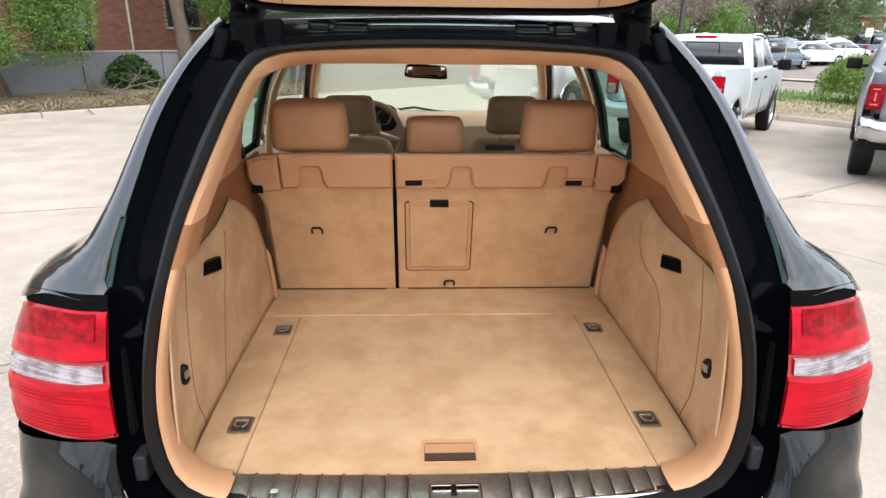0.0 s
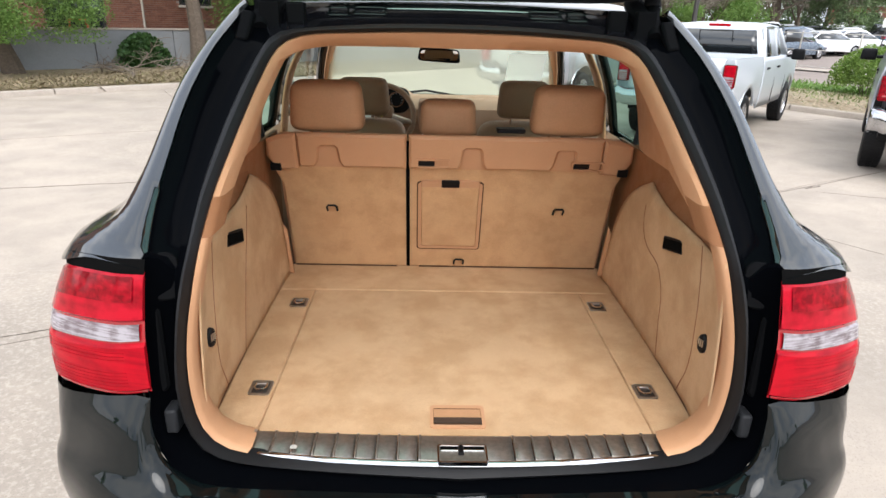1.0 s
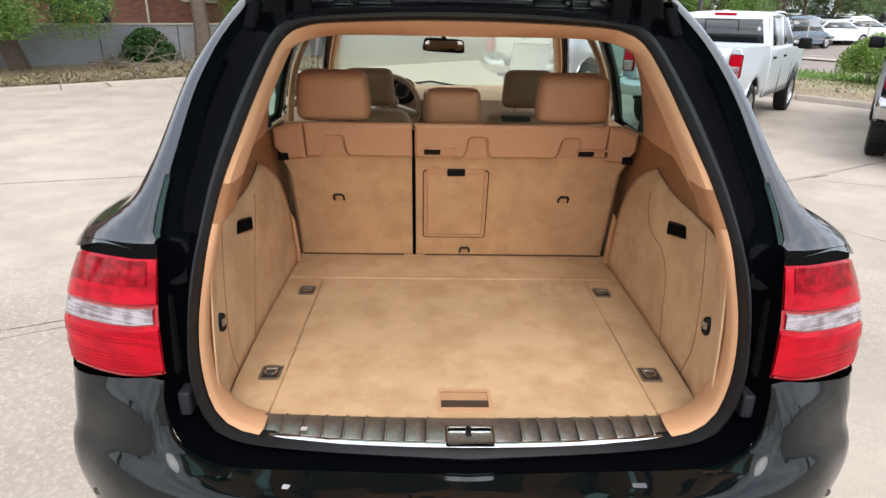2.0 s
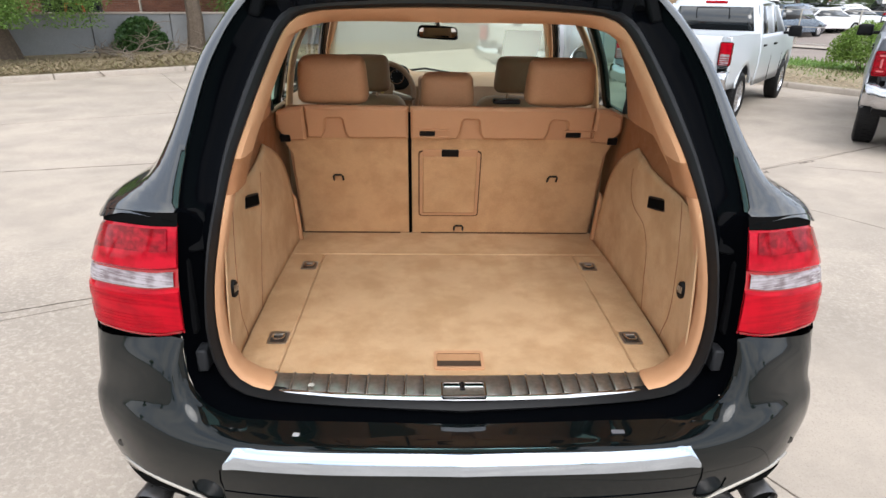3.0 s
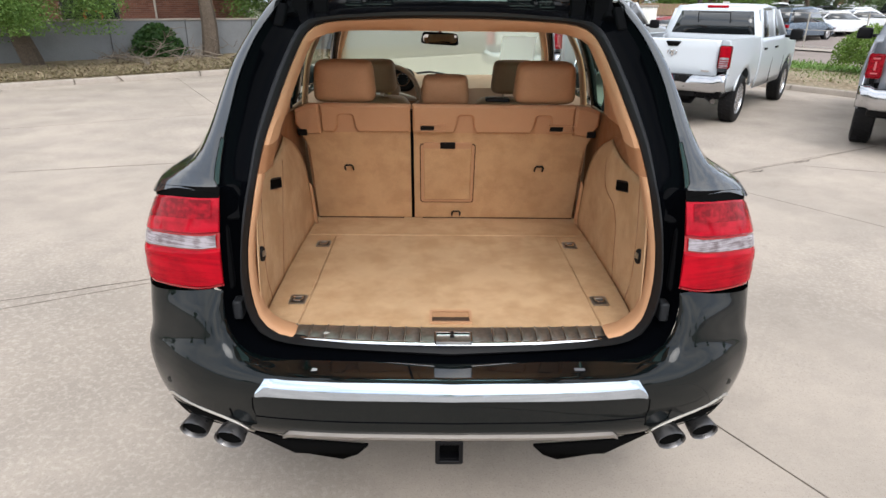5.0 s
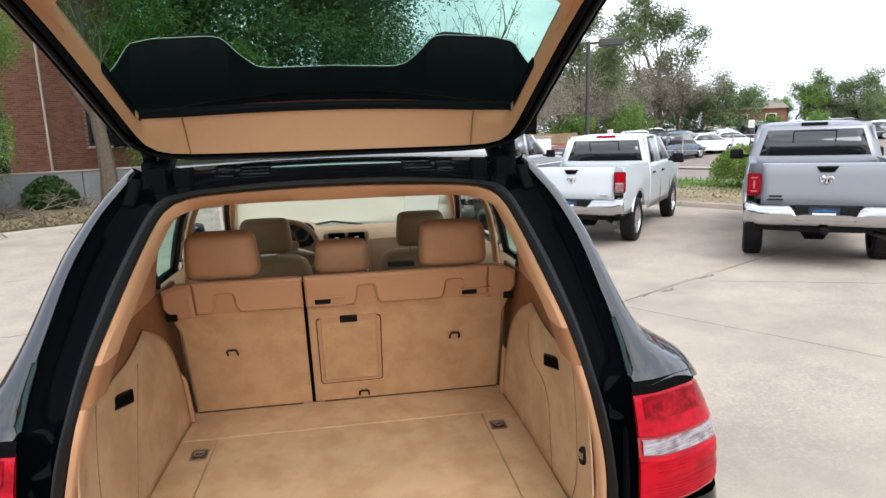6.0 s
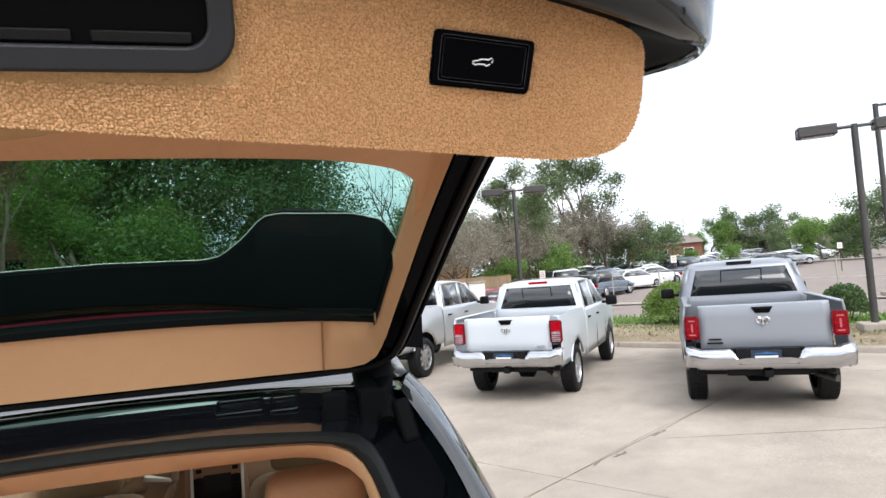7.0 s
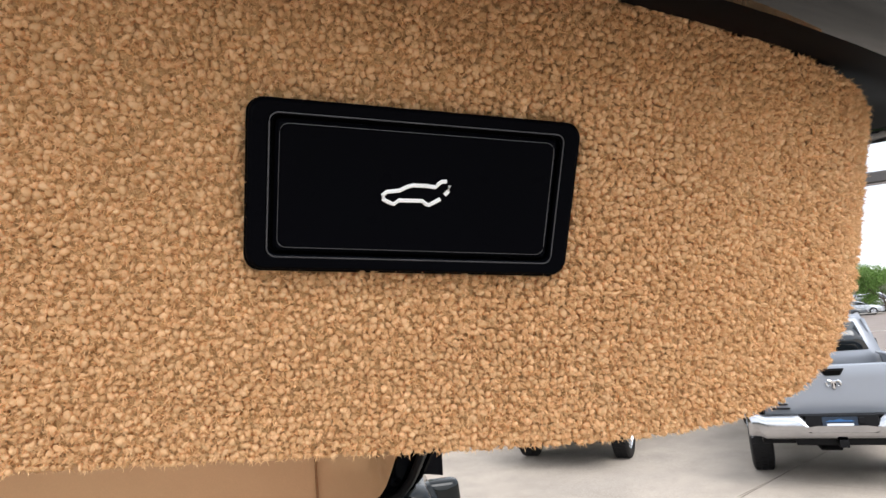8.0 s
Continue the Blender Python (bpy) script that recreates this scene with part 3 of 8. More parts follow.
LAMP_LO = curve_points([(.639, -.048, .974), (.70, -.035, .957), (.77, -.012, .950), (.84, .02, .948), (.892, .060, .946), (.918, .14, .955), (.93, .26, .985)], 41)
LAMP_HI = curve_points([(.630, -.018, 1.228), (.69, .0, 1.222), (.75, .03, 1.216), (.82, .075, 1.206), (.866, .128, 1.188), (.892, .20, 1.165), (.915, .30, 1.13)], 41)
for sx in (1, -1):
    lamp = new("tail_lamp")
    lamp.parent = suv
    tagged(lamp, "red tail lamp with a clear band")
    for nm, t0, t1, mat, lab, push in (("lower_lens", .012, .440, M_RED, "bright red ribbed lens", .0), ("clear_band", .452, .590, M_CLEAR, "clear ribbed reversing band", -.002),
                                       ("upper_lens", .607, .985, M_RED_UP, "deep red upper lens", .0)):
        bm = bmesh.new()
        rows = []
        for i in range(15):
            t = t0 + (t1 - t0) * i / 14
            edge = .008 if i in (0, 14) else 0.0
            rib = 0.00025 * math.sin(i * 2.4) if nm != "upper_lens" else 0
            rows.append([Vector((q.x * sx, q.y + edge + rib, q.z)) for q in (lamp_point((.02 + .98 * j / 30) if nm != "clear_band" else (.025 + .90 * j / 30), t) + Vector((push * .5, -push, 0)) for j in range(31))])
        sheet(bm, rows)
        part(nm, bm, mat, lamp, lab)
    bm = bmesh.new()
    rows = [[Vector((q.x * sx, q.y + .006, q.z)) for q in (lamp_point(j / 30, t) for j in range(31))] for t in (0, .03, .5, .97, 1)]
    sheet(bm, rows)
    part("lamp_housing", bm, material("lamp_red_housing", (.30, .006, .012), .15, coat=1.0), lamp)
    bm = bmesh.new()
    sheet(bm, [[Vector((q.x * sx, q.y + dy, q.z + dz)) for q in LAMP_HI] for dy, dz in ((.002, -.006), (.006, .006), (.014, .022))])
    part("lamp_gap", bm, M_BLACKHOLE, suv)
    # smoked band with lamps behind the upper lens
    bm = bmesh.new()
    rows = [[Vector((q.x * sx, q.y - .0025, q.z)) for q in (lamp_point(.06 + .86 * j / 20, t) for j in range(21))] for t in (.775, .83, .89, .965)]
    sheet(bm, rows)
    part("smoked_band", bm, M_RED_DARK, lamp, "dark red patterned band")
    for t in (.05, .08, .11, .14, .17, .20, .31, .34, .37, .40):
        bm = bmesh.new()
        tube(bm, [Vector((q.x * sx, q.y - .001, q.z)) for q in (lamp_point(.12 + .7 * j / 12, t) for j in range(13))], .0007, 5)
        part("lens_rib", bm, M_RED_RIB, lamp)
    for t in (.485, .520, .555):
        bm = bmesh.new()
        tube(bm, [Vector((q.x * sx, q.y + .003, q.z)) for q in (lamp_point(.05 + .84 * j / 12, t) for j in range(13))], .0008, 5)
        part("clear_rib", bm, M_RIB, lamp)

# rear bumper and lower rear corners
R = [
    [(0, -.088, .750), (.3, -.083, .756), (.5, -.078, .760), (.585, -.07, .783), (.632, -.064, .84), (.646, -.052, .93), (.648, -.049, .966), (.77, -.012, .944), (.893, .058, .938), (.935, .28, .975), (.945, .52, 1.0)],
    [(0, -.150, .758), (.3, -.143, .760), (.5, -.125, .763), (.59, -.100, .785), (.645, -.088, .835), (.668, -.082, .885), (.70, -.068, .905), (.79, -.026, .895), (.898, .052, .88), (.938, .28, .90), (.948, .52, .92)],
    [(0, -.196, .766), (.3, -.187, .764), (.5, -.166, .762), (.60, -.134, .772), (.66, -.112, .79), (.70, -.098, .81), (.74, -.080, .82), (.82, -.030, .815), (.905, .050, .81), (.942, .28, .82), (.952, .52, .83)],
    [(0, -.215, .750), (.3, -.205, .747), (.5, -.182, .742), (.62, -.150, .748), (.69, -.128, .76), (.73, -.112, .765), (.77, -.094, .766), (.84, -.042, .765), (.918, .045, .765), (.948, .28, .76), (.958, .52, .76)],
    [(0, -.222, .712), (.3, -.211, .709), (.5, -.187, .703), (.62, -.158, .700), (.69, -.136, .70), (.73, -.120, .70), (.77, -.100, .70), (.845, -.045, .70), (.922, .048, .70), (.95, .28, .69), (.96, .52, .69)],
    [(0, -.216, .645), (.3, -.205, .642), (.5, -.180, .636), (.62, -.150, .630), (.69, -.128, .625), (.73, -.112, .622), (.77, -.092, .62), (.84, -.038, .62), (.912, .058, .62), (.944, .28, .61), (.955, .52, .60)],
    [(0, -.206, .592), (.3, -.195, .588), (.5, -.168, .580), (.62, -.138, .572), (.69, -.112, .566), (.73, -.096, .565), (.77, -.076, .566), (.83, -.026, .57), (.895, .07, .57), (.935, .28, .55), (.948, .52, .54)],
    [(0, -.15, .535), (.3, -.14, .532), (.5, -.115, .525), (.62, -.06, .515), (.69, -.035, .515), (.73, -.02, .515), (.77, .0, .518), (.82, .04, .525), (.875, .11, .53), (.925, .28, .50), (.94, .52, .48)],
    [(0, -.03, .50), (.3, -.02, .50), (.5, .0, .50), (.62, .06, .49), (.69, .09, .49), (.73, .1, .49), (.77, .12, .49), (.82, .15, .49), (.865, .2, .49), (.91, .3, .46), (.93, .52, .44)],
]
bm = bmesh.new()
rows = [curve_points(r, 46) for r in R]
fine = []
for i in range(len(rows) - 1):
    for k in range(4):
        t = k / 4
        a, b, c, d = rows[max(i - 1, 0)], rows[i], rows[i + 1], rows[min(i + 2, len(rows) - 1)]
        fine.append([0.5 * ((2 * b[j]) + (c[j] - a[j]) * t + (2 * a[j] - 5 * b[j] + 4 * c[j] - d[j]) * t * t + (3 * b[j] - a[j] - 3 * c[j] + d[j]) * t ** 3) for j in range(46)])
fine.append(rows[-1])
sheet(bm, [both([Vector((0 if j == 0 else p.x, p.y, p.z)) for j, p in enumerate(r)]) for r in fine])
bumper = part("rear_bumper", bm, M_PAINT, suv, "glossy dark rear bumper", angle=60)


def bumper_point(x, z, out=0.0):
    """The bumper's surface at a width and height, moved outwards by out."""
    best, best_d = None, 9
    for r in fine[8:]:
        for p, q in zip(r[:-1], r[1:]):
            if p.x <= abs(x) <= q.x:
                w = p.lerp(q, (abs(x) - p.x) / max(1e-6, q.x - p.x))
                if abs(w.z - z) < best_d:
                    best, best_d = w, abs(w.z - z)
    return Vector((x, best.y - out, z))


def bumper_strip(name, x1, ztop, zbot, mat, label, out=.006, n=41, end=.05):
    b = bmesh.new()
    cols = []
    for i in range(n):
        x = -x1 + 2 * x1 * i / (n - 1)
        k = max(0.0, 1 - (x1 - abs(x)) / end)
        zt = ztop(x) - (ztop(x) - zbot(x)) * .75 * k * k
        zb = zbot(x)
        p0, p1, p2, p3 = (bumper_point(x, zt - (zt - zb) * f, o) for f, o in ((0, -.004), (.12, out), (.88, out), (1, -.004)))
        cols.append([p0, p1, p1.lerp(p2, .5) + Vector((0, -.002, 0)), p2, p3])
    sheet(b, [list(c) for c in zip(*cols)])
    return part(name, b, mat, bumper, label, angle=60)


bumper_strip("chrome_strip", .543, lambda x: .766 - .008 * (x / .55) ** 2, lambda x: .713 - .012 * (x / .55) ** 2, M_STRIP, "mirror-bright chrome bumper strip", end=.035)
bumper_strip("skid_strip", .485, lambda x: .597 - .012 * (x / .5) ** 2, lambda x: .548 - .012 * (x / .5) ** 2, M_SKID, "satin metal lower bumper strip", out=.012, end=.03)
bm = bmesh.new()
tube(bm, [bumper_point(-.55 + 1.1 * i / 30, .640 - .01 * (abs(-.55 + 1.1 * i / 30) / .55) ** 2, -.001) for i in range(31)], .0025, 6)
part("bumper_crease", bm, M_GLOSS, bumper)
for sx in (1, -1):
    for x, y, z in ((.634, -.180, .556), (.760, -.112, .534)):
        bm = bmesh.new()
        d = Vector((sx * .18, -1, -.17)).normalized()
        u = Vector((0, 0, 1)).cross(d).normalized()
        v = d.cross(u)
        base = Vector((x * sx, y, z))
        rows = []
        for back, r in ((.060, .034), (.045, .046), (.006, .052), (-.002, .050), (.002, .045), (.03, .042), (.055, .032)):
            rows.append([base - d * back + (u * math.cos(6.28319 * k / 24) * r * .86 + v * math.sin(6.28319 * k / 24) * r * .62) for k in range(24)])
        sheet(bm, rows, closed=True)
        pipe = part("exhaust_tip", bm, M_TIP, suv, "sooty oval exhaust tip")
        bm = bmesh.new()
        bm.faces.new([bm.verts.new(base - d * .012 + (u * math.cos(6.28319 * k / 24) * .0385 + v * math.sin(6.28319 * k / 24) * .0275)) for k in range(24)])
        part("exhaust_inside", bm, M_BLACKHOLE, pipe)
    bm = bmesh.new()
    tube(bm, [bumper_point(sx * xx, zz, .002) for xx, zz in ((.578, .545), (.585, .570), (.61, .590), (.66, .604), (.72, .614), (.78, .622), (.83, .622), (.85, .608))], .004, 8)
    part("exhaust_surround", bm, M_SATIN, bumper, "bright exhaust cutout edge")
    bm = bmesh.new()
    sheet(bm, [[bumper_point(sx * (.60 + .25 * i / 8), .565 + .008 * i / 8 + .040 * f * math.sin(math.pi * (i + .6) / 9.2), .0025) for i in range(9)] for f in (-.9, -.3, .4, 1)])
    part("exhaust_cutout", bm, M_BLACKHOLE, bumper, "dark exhaust cutout")
    bm = bmesh.new()
    sheet(bm, [[(sx * .24, -.150, .520), (sx * .47, -.135, .526), (sx * .64, -.08, .530)], [(sx * .275, -.135, .476), (sx * .46, -.12, .470), (sx * .62, -.06, .505)], [(sx * .32, -.125, .452), (sx * .46, -.105, .462), (sx * .60, -.04, .498)]])
    part("under_vent", bm, M_BLACKHOLE, suv, thick=.01)
    bm = bmesh.new()
    slab(bm, [(math.cos(a * .5236) * .009, math.sin(a * .5236) * .009) for a in range(12)], plane_at(bumper_point(sx * .83, .675), (sx * .5, -1, 0)), .002)
    part("parking_sensor", bm, M_PAINT, bumper)
    # tow-eye / hatch joint lines
    bm = bmesh.new()
    tube(bm, [bumper_point(sx * xx, zz, -.0005) for xx, zz in ((.553, .695), (.556, .66), (.552, .64), (.555, .60), (.60, .595), (.625, .61), (.63, .64))], .0022, 5)
    part("hatch_joint", bm, M_BLACKHOLE, bumper)
bm = bmesh.new()
frame_of(rounded(.085, .085, .008), rounded(.058, .058, .004), bm, plane_at((-.003, -.10, .450), (0, -1, 0)), .012)
for a, b in (((-.045, .0), (-.033, 0)), ((.027, 0), (.039, 0))):
    box(bm, (a[0], -.10, .418), (b[0], .15, .483))
box(bm, (-.045, -.10, .481), (.039, .15, .493))
box(bm, (-.045, -.10, .408), (.039, .15, .420))
hitch = part("tow_hitch", bm, M_PLASTIC, suv, "black square tow hitch receiver", bevel=.003)
bm = bmesh.new()
box(bm, (-.032, -.07, .421), (.026, -.06, .480))
part("hitch_inside", bm, M_BLACKHOLE, hitch)
bm = bmesh.new()
m = plane_at((-.385, -.135, .7605), (0, -.05, 1))
slab(bm, [(-.008, -.006), (.006, -.007), (.009, .004), (-.006, .006)], m, .0012)
part("ledge_sticker", bm, material("dirty_paper", (.36, .36, .36), .6, stain=.3, stain_scale=80), suv, "small torn greyish sticker on the bumper ledge")
bm = bmesh.new()
m = plane_at((.36, -.13, .7612), (0, -.05, 1))
slab(bm, rounded(.03, .012, .002), m, .0012)
part("ledge_sticker", bm, material("faded_sticker", (.12, .12, .13), .4), suv, "faded grey sticker on the bumper ledge")

# ---- load bay ----
FZ = .772
bm = bmesh.new()
box(bm, (-.64, .03, .70), (.64, 1.16, FZ - .012))
part("bay_tray", bm, M_TRIM_DARK, suv)


def panel(name, outline, z0, z1, mat, label, parent=None, bevel=.004):
    b = bmesh.new()
    slab(b, outline, Matrix.Translation((0, 0, z0)), z1 - z0, bevel)
    return part(name, b, mat, parent or suv, label)


lid = panel("bay_lid", [(-.478, .090), (-.3, .0795), (0, .074), (.3, .0795), (.478, .090), (.478, .905), (-.478, .905)], FZ - .02, FZ, M_CARPET, "tan velour load floor lid, lightly stained")
for sx in (1, -1):
    o = [(.4797, .082), (.52, .075), (.565, .10), (.598, .16), (.604, .3), (.618, .8), (.616, 1.0), (.4797, 1.0)]
    o = [(x * sx, y) for x, y in o]
    o = [p for p in o if p[1] < .95] + ([(sx * .617, .905), (sx * .4797, .905)])
    panel("bay_side_floor", o if sx > 0 else o[::-1], FZ - .02, FZ - .001, M_CARPET, "tan velour floor strip beside the lid")
panel("bay_rear_floor", [(-.62, .908), (.62, .908), (.62, 1.15), (-.62, 1.15)], FZ - .02, FZ, M_CARPET, "tan velour floor strip at the seat backs")

for x, y in ((.515, .275), (-.515, .275), (.517, .794), (-.517, .794)):
    bm = bmesh.new()
    s = 1 if x > 0 else -1
    m = Matrix.Translation((x, y, FZ - .002))
    frame_of(rounded(.056, .066, .008), rounded(.042, .052, .006), bm, m, .005)
    lash = part("tie_down_ring", bm, M_BRUSHED, suv, "metal tie-down ring in a floor cup")
    bm = bmesh.new()
    slab(bm, rounded(.043, .053, .006), m, .0025)
    part("cup", bm, M_EXHAUST, lash)
    bm = bmesh.new()
    tube(bm, [m @ Vector(p) for p in ((-.014, .016, .006), (-.015, -.004, .007), (-.008, -.016, .008), (.008, -.016, .008), (.015, -.004, .007), (.014, .016, .006))], .0032, 8)
    part("ring", bm, M_CHROME, lash)
    bm = bmesh.new()
    box(bm, (-.017, .012, .0015), (.017, .021, .009), m)
    part("pivot", bm, M_BRUSHED, lash, bevel=.002)

# recessed lid handle
hm = Matrix.Translation((0.002, .155, FZ))
bm = bmesh.new()
frame_of(rounded(.136, .092, .010), rounded(.120, .070, .005), bm, hm, .0035)
grip = part("lid_handle", bm, M_TRIM, lid, "tan recessed lid handle")
# recess floor in a darker tan, to paint its depth
bm = bmesh.new()
slab(bm, rounded(.119, .069, .004), hm, .001)
part("handle_recess", bm, M_LEATHER, lid)
# dark brown plate stands in for the shaded deep part
bm = bmesh.new()
box(bm, (-.059, -.0305, .0012), (.059, -.003, .0025), hm)
part("handle_flap", bm, material("dark_brown_depth", (.055, .034, .024), .5, stain=.2, stain_scale=30), lid, "dark brown plate painting the shade of the deep recess")
bm = bmesh.new()
box(bm, (-.059, -.0348, .0012), (.059, -.0307, .0045), hm)
part("handle_lip", bm, M_CHROME, lid, "bright metal lip")
bm = bmesh.new()
tube(bm, [hm @ Vector((x, y, .001)) for x, y in [(-.060, -.030), (-.060, .034), (.060, .034), (.060, -.030)]], .0012, 5)
part("handle_gap", bm, M_SEAM, lid)

# sill plate of dark steel slats with a bright front edge
M_KERB_PALE = material("pale_scuff", (.42, .40, .36), .7)
sill = new("sill_plate")
sill.parent = suv
tagged(sill, "dark brushed steel sill plate with ribs")


def sill_y(x, f):
    return (-.024 + .032 * (x / .48) ** 2) * (1 - f) + (.0700 + .014 * (x / .48) ** 2) * f


edges = [-.478 + .384 * i / 8 for i in range(9)] + [.125 + .353 * i / 8 for i in range(9)]
for a, b in zip(edges[:-1], edges[1:]):
    bm = bmesh.new()
    xs = [a + .001, a + .0045, a + .0065] + ([-.05, 0, .05] if b - a > .1 else []) + [b - .001]
    zs = [.0050, .0050, .001] + ([.001] * 3 if b - a > .1 else []) + [.001]
    rows = []
    for f in (0, .12, .9, 1):
        drop = -.006 if f in (0, 1) else 0
        rows.append([(x, sill_y(x, f), .787 + z + drop - .006 * (1 - f)) for x, z in zip(xs, zs)])
    sheet(bm, rows)
    part("sill_slat", bm, M_BRUSHED, sill, thick=.004)
bm = bmesh.new()
rows = []
for dy, dz in ((.004, .784), (-.002, .7845), (-.006, .782), (-.0075, .7775)):
    rows.append([(x, sill_y(x, 0) + dy, dz) for x in [-.481 + .962 * i / 30 for i in range(31)]])
sheet(bm, rows)
part("sill_edge", bm, M_CHROME, sill, "bright sill edge")
bm = bmesh.new()
km = Matrix.Translation((.006, -.005, .783))
slab(bm, rounded(.108, .056, .005), km, .0095, .001)
striker = part("gate_striker", bm, M_BRUSHED, suv, "steel tailgate striker plate")
bm = bmesh.new()
slab(bm, rounded(.100, .014, .003), km @ Matrix.Translation((0, .016, .0095)), .0006)
part("striker_slot", bm, M_BLACKHOLE, striker)
bm = bmesh.new()
tube(bm, [km @ Vector((x, .009, .0105)) for x in (-.048, 0, .048)], .0022, 8)
part("striker_bar", bm, M_CHROME, striker)
bm = bmesh.new()
tube(bm, [km @ Vector((-.003, y, .0115)) for y in (.020, .010, -.006)], .0065, 10)
part("striker_loop", bm, M_PLASTIC, striker, "black striker loop")
bm = bmesh.new()
frame_of(rounded(.112, .060, .006), rounded(.105, .053, .004), bm, km, .0105)
part("striker_frame", bm, M_CHROME, striker, "bright thin frame")
bm = bmesh.new()
slab(bm, [(-.008, -.006), (.006, -.007), (.009, .002), (.001, .007), (-.007, .004)], Matrix.Translation((-.374, .014, .7925)), .001)
part("paint_chip", bm, M_KERB_PALE, sill, "pale scuff on the sill plate")

# carpeted side walls of the bay
WALL_LO = curve_points([(.566, .035, .815), (.586, .10, FZ), (.602, .21, FZ), (.606, .3, FZ), (.608, .5, FZ), (.608, .75, FZ), (.606, .95, FZ), (.602, 1.06, FZ)], 40)
WALL_HI = curve_points([(.548, .055, 1.236), (.572, .12, 1.208), (.600, .215, 1.192), (.608, .30, 1.196), (.612, .42, 1.200), (.618, .56, 1.204), (.632, .70, 1.218), (.645, .78, 1.226)], 40)


def wall_point(i, t, sx=1, out=0.0):
    a, b = WALL_LO[i], WALL_HI[i]
    far = max(0.0, (i - 20) / 19)
    p = a.lerp(b, t)
    e = t * (1 - far) + t ** 5 * far
    x = a.x + (b.x - a.x) * e + math.sin(math.pi * t) * .006 * max(0, 1 - i / 12)
    y = a.y + (b.y - a.y) * (t * (1 - far) + (.55 * t + .45 * t ** 8) * far)
    return Vector(((x - out) * sx, y, p.z))


def wall_at(y, z, sx=1, out=0.0):
    best, bd = None, 9
    for i in range(40):
        for k in range(41):
            p = wall_point(i, k / 40)
            d = (p.y - y) ** 2 + (p.z - z) ** 2
            if d < bd:
                best, bd = (i, k / 40), d
    i0, t0 = best
    fine_best, bd = None, 9
    for a in range(-8, 9):
        f = min(38.999, max(0, i0 + a / 8))
        for k in range(-8, 9):
            t = min(1, max(0, t0 + k / 320))
            p = wall_point(int(f), t).lerp(wall_point(int(f) + 1, t), f - int(f))
            d = (p.y - y) ** 2 + (p.z - z) ** 2
            if d < bd:
                fine_best, bd = p, d
    return Vector(((fine_best.x - out) * sx, fine_best.y, fine_best.z))


for sx in (1, -1):
    bm = bmesh.new()
    sheet(bm, [[wall_point(i, k / 16, sx) for i in range(40)] for k in range(17)])
    side = part("bay_side_panel", bm, M_CARPET, suv, "tan carpeted load bay side wall", thick=.004, offset=0)
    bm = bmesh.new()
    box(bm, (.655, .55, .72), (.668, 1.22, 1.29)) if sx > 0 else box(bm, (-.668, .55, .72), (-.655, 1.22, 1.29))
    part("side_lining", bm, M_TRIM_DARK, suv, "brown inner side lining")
    # seams pressed into the carpet
    seams = [[(.285, .775), (.245, .87), (.240, .95), (.252, 1.05), (.27, 1.13), (.29, 1.19)]]
    if sx > 0:
        seams += [[(.456, .775), (.475, .87), (.487, .951), (.520, 1.005), (.559, 1.032), (.667, 1.053), (.717, 1.093), (.74, 1.162)]]
    else:
        seams += [[(.46, .775), (.50, .90), (.56, 1.05), (.62, 1.17)]]
    for sm in seams:
        bm = bmesh.new()
        line = curve_points([(0, y, z) for y, z in sm], 16)
        tube(bm, [wall_at(p.y, p.z, sx, .0022) for p in line], .0016, 6)
        part("carpet_seam", bm, M_TRIM_DARK, side)
    bm = bmesh.new()
    slab(bm, rounded(.112, .038, .004), plane_at(wall_at(.46, 1.128, sx, .003), (-sx, -.1, .1), (0, .2, 1)), .006, .002)
    slot = part("side_slot", bm, M_PLASTIC, side, "black slot for the load net")
    bm = bmesh.new()
    slab(bm, rounded(.100, .028, .003), plane_at(wall_at(.46, 1.128, sx, .0095), (-sx, -.1, .1), (0, .2, 1)), .001)
    part("slot_inside", bm, M_BLACKHOLE, side)
    cap = plane_at(wall_at(.155, .990, sx, .005), (-sx, -.35, 0))
    bm = bmesh.new()
    slab(bm, [(.015 * math.cos(k * .349), .025 * math.sin(k * .349)) for k in range(18)], cap, .010, .004)
    part("bag_hook", bm, M_PLASTIC, side, "black oval bag hook")
    bm = bmesh.new()
    for dx in (-.006, 0, .006):
        box(bm, (dx - .0015, -.006, .010), (dx + .0015, .012, .0115), cap)
    part("hook_grip", bm, M_SATIN, side)
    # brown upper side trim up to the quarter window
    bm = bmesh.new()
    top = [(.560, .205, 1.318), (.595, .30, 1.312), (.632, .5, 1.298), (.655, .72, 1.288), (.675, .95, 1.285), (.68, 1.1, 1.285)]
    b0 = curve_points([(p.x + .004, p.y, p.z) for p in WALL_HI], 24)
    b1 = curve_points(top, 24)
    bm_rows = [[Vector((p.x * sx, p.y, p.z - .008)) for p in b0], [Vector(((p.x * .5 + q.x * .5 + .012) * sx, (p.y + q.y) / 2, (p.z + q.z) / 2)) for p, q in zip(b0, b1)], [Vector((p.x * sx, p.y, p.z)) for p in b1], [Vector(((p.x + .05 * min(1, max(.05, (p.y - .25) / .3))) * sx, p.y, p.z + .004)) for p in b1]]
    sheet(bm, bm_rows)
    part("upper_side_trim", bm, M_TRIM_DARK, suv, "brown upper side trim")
    # tan pillar lining behind the opening ring
    bm = bmesh.new()
    a = [p for p in c00[i_joint - 1:i_top + 2]]
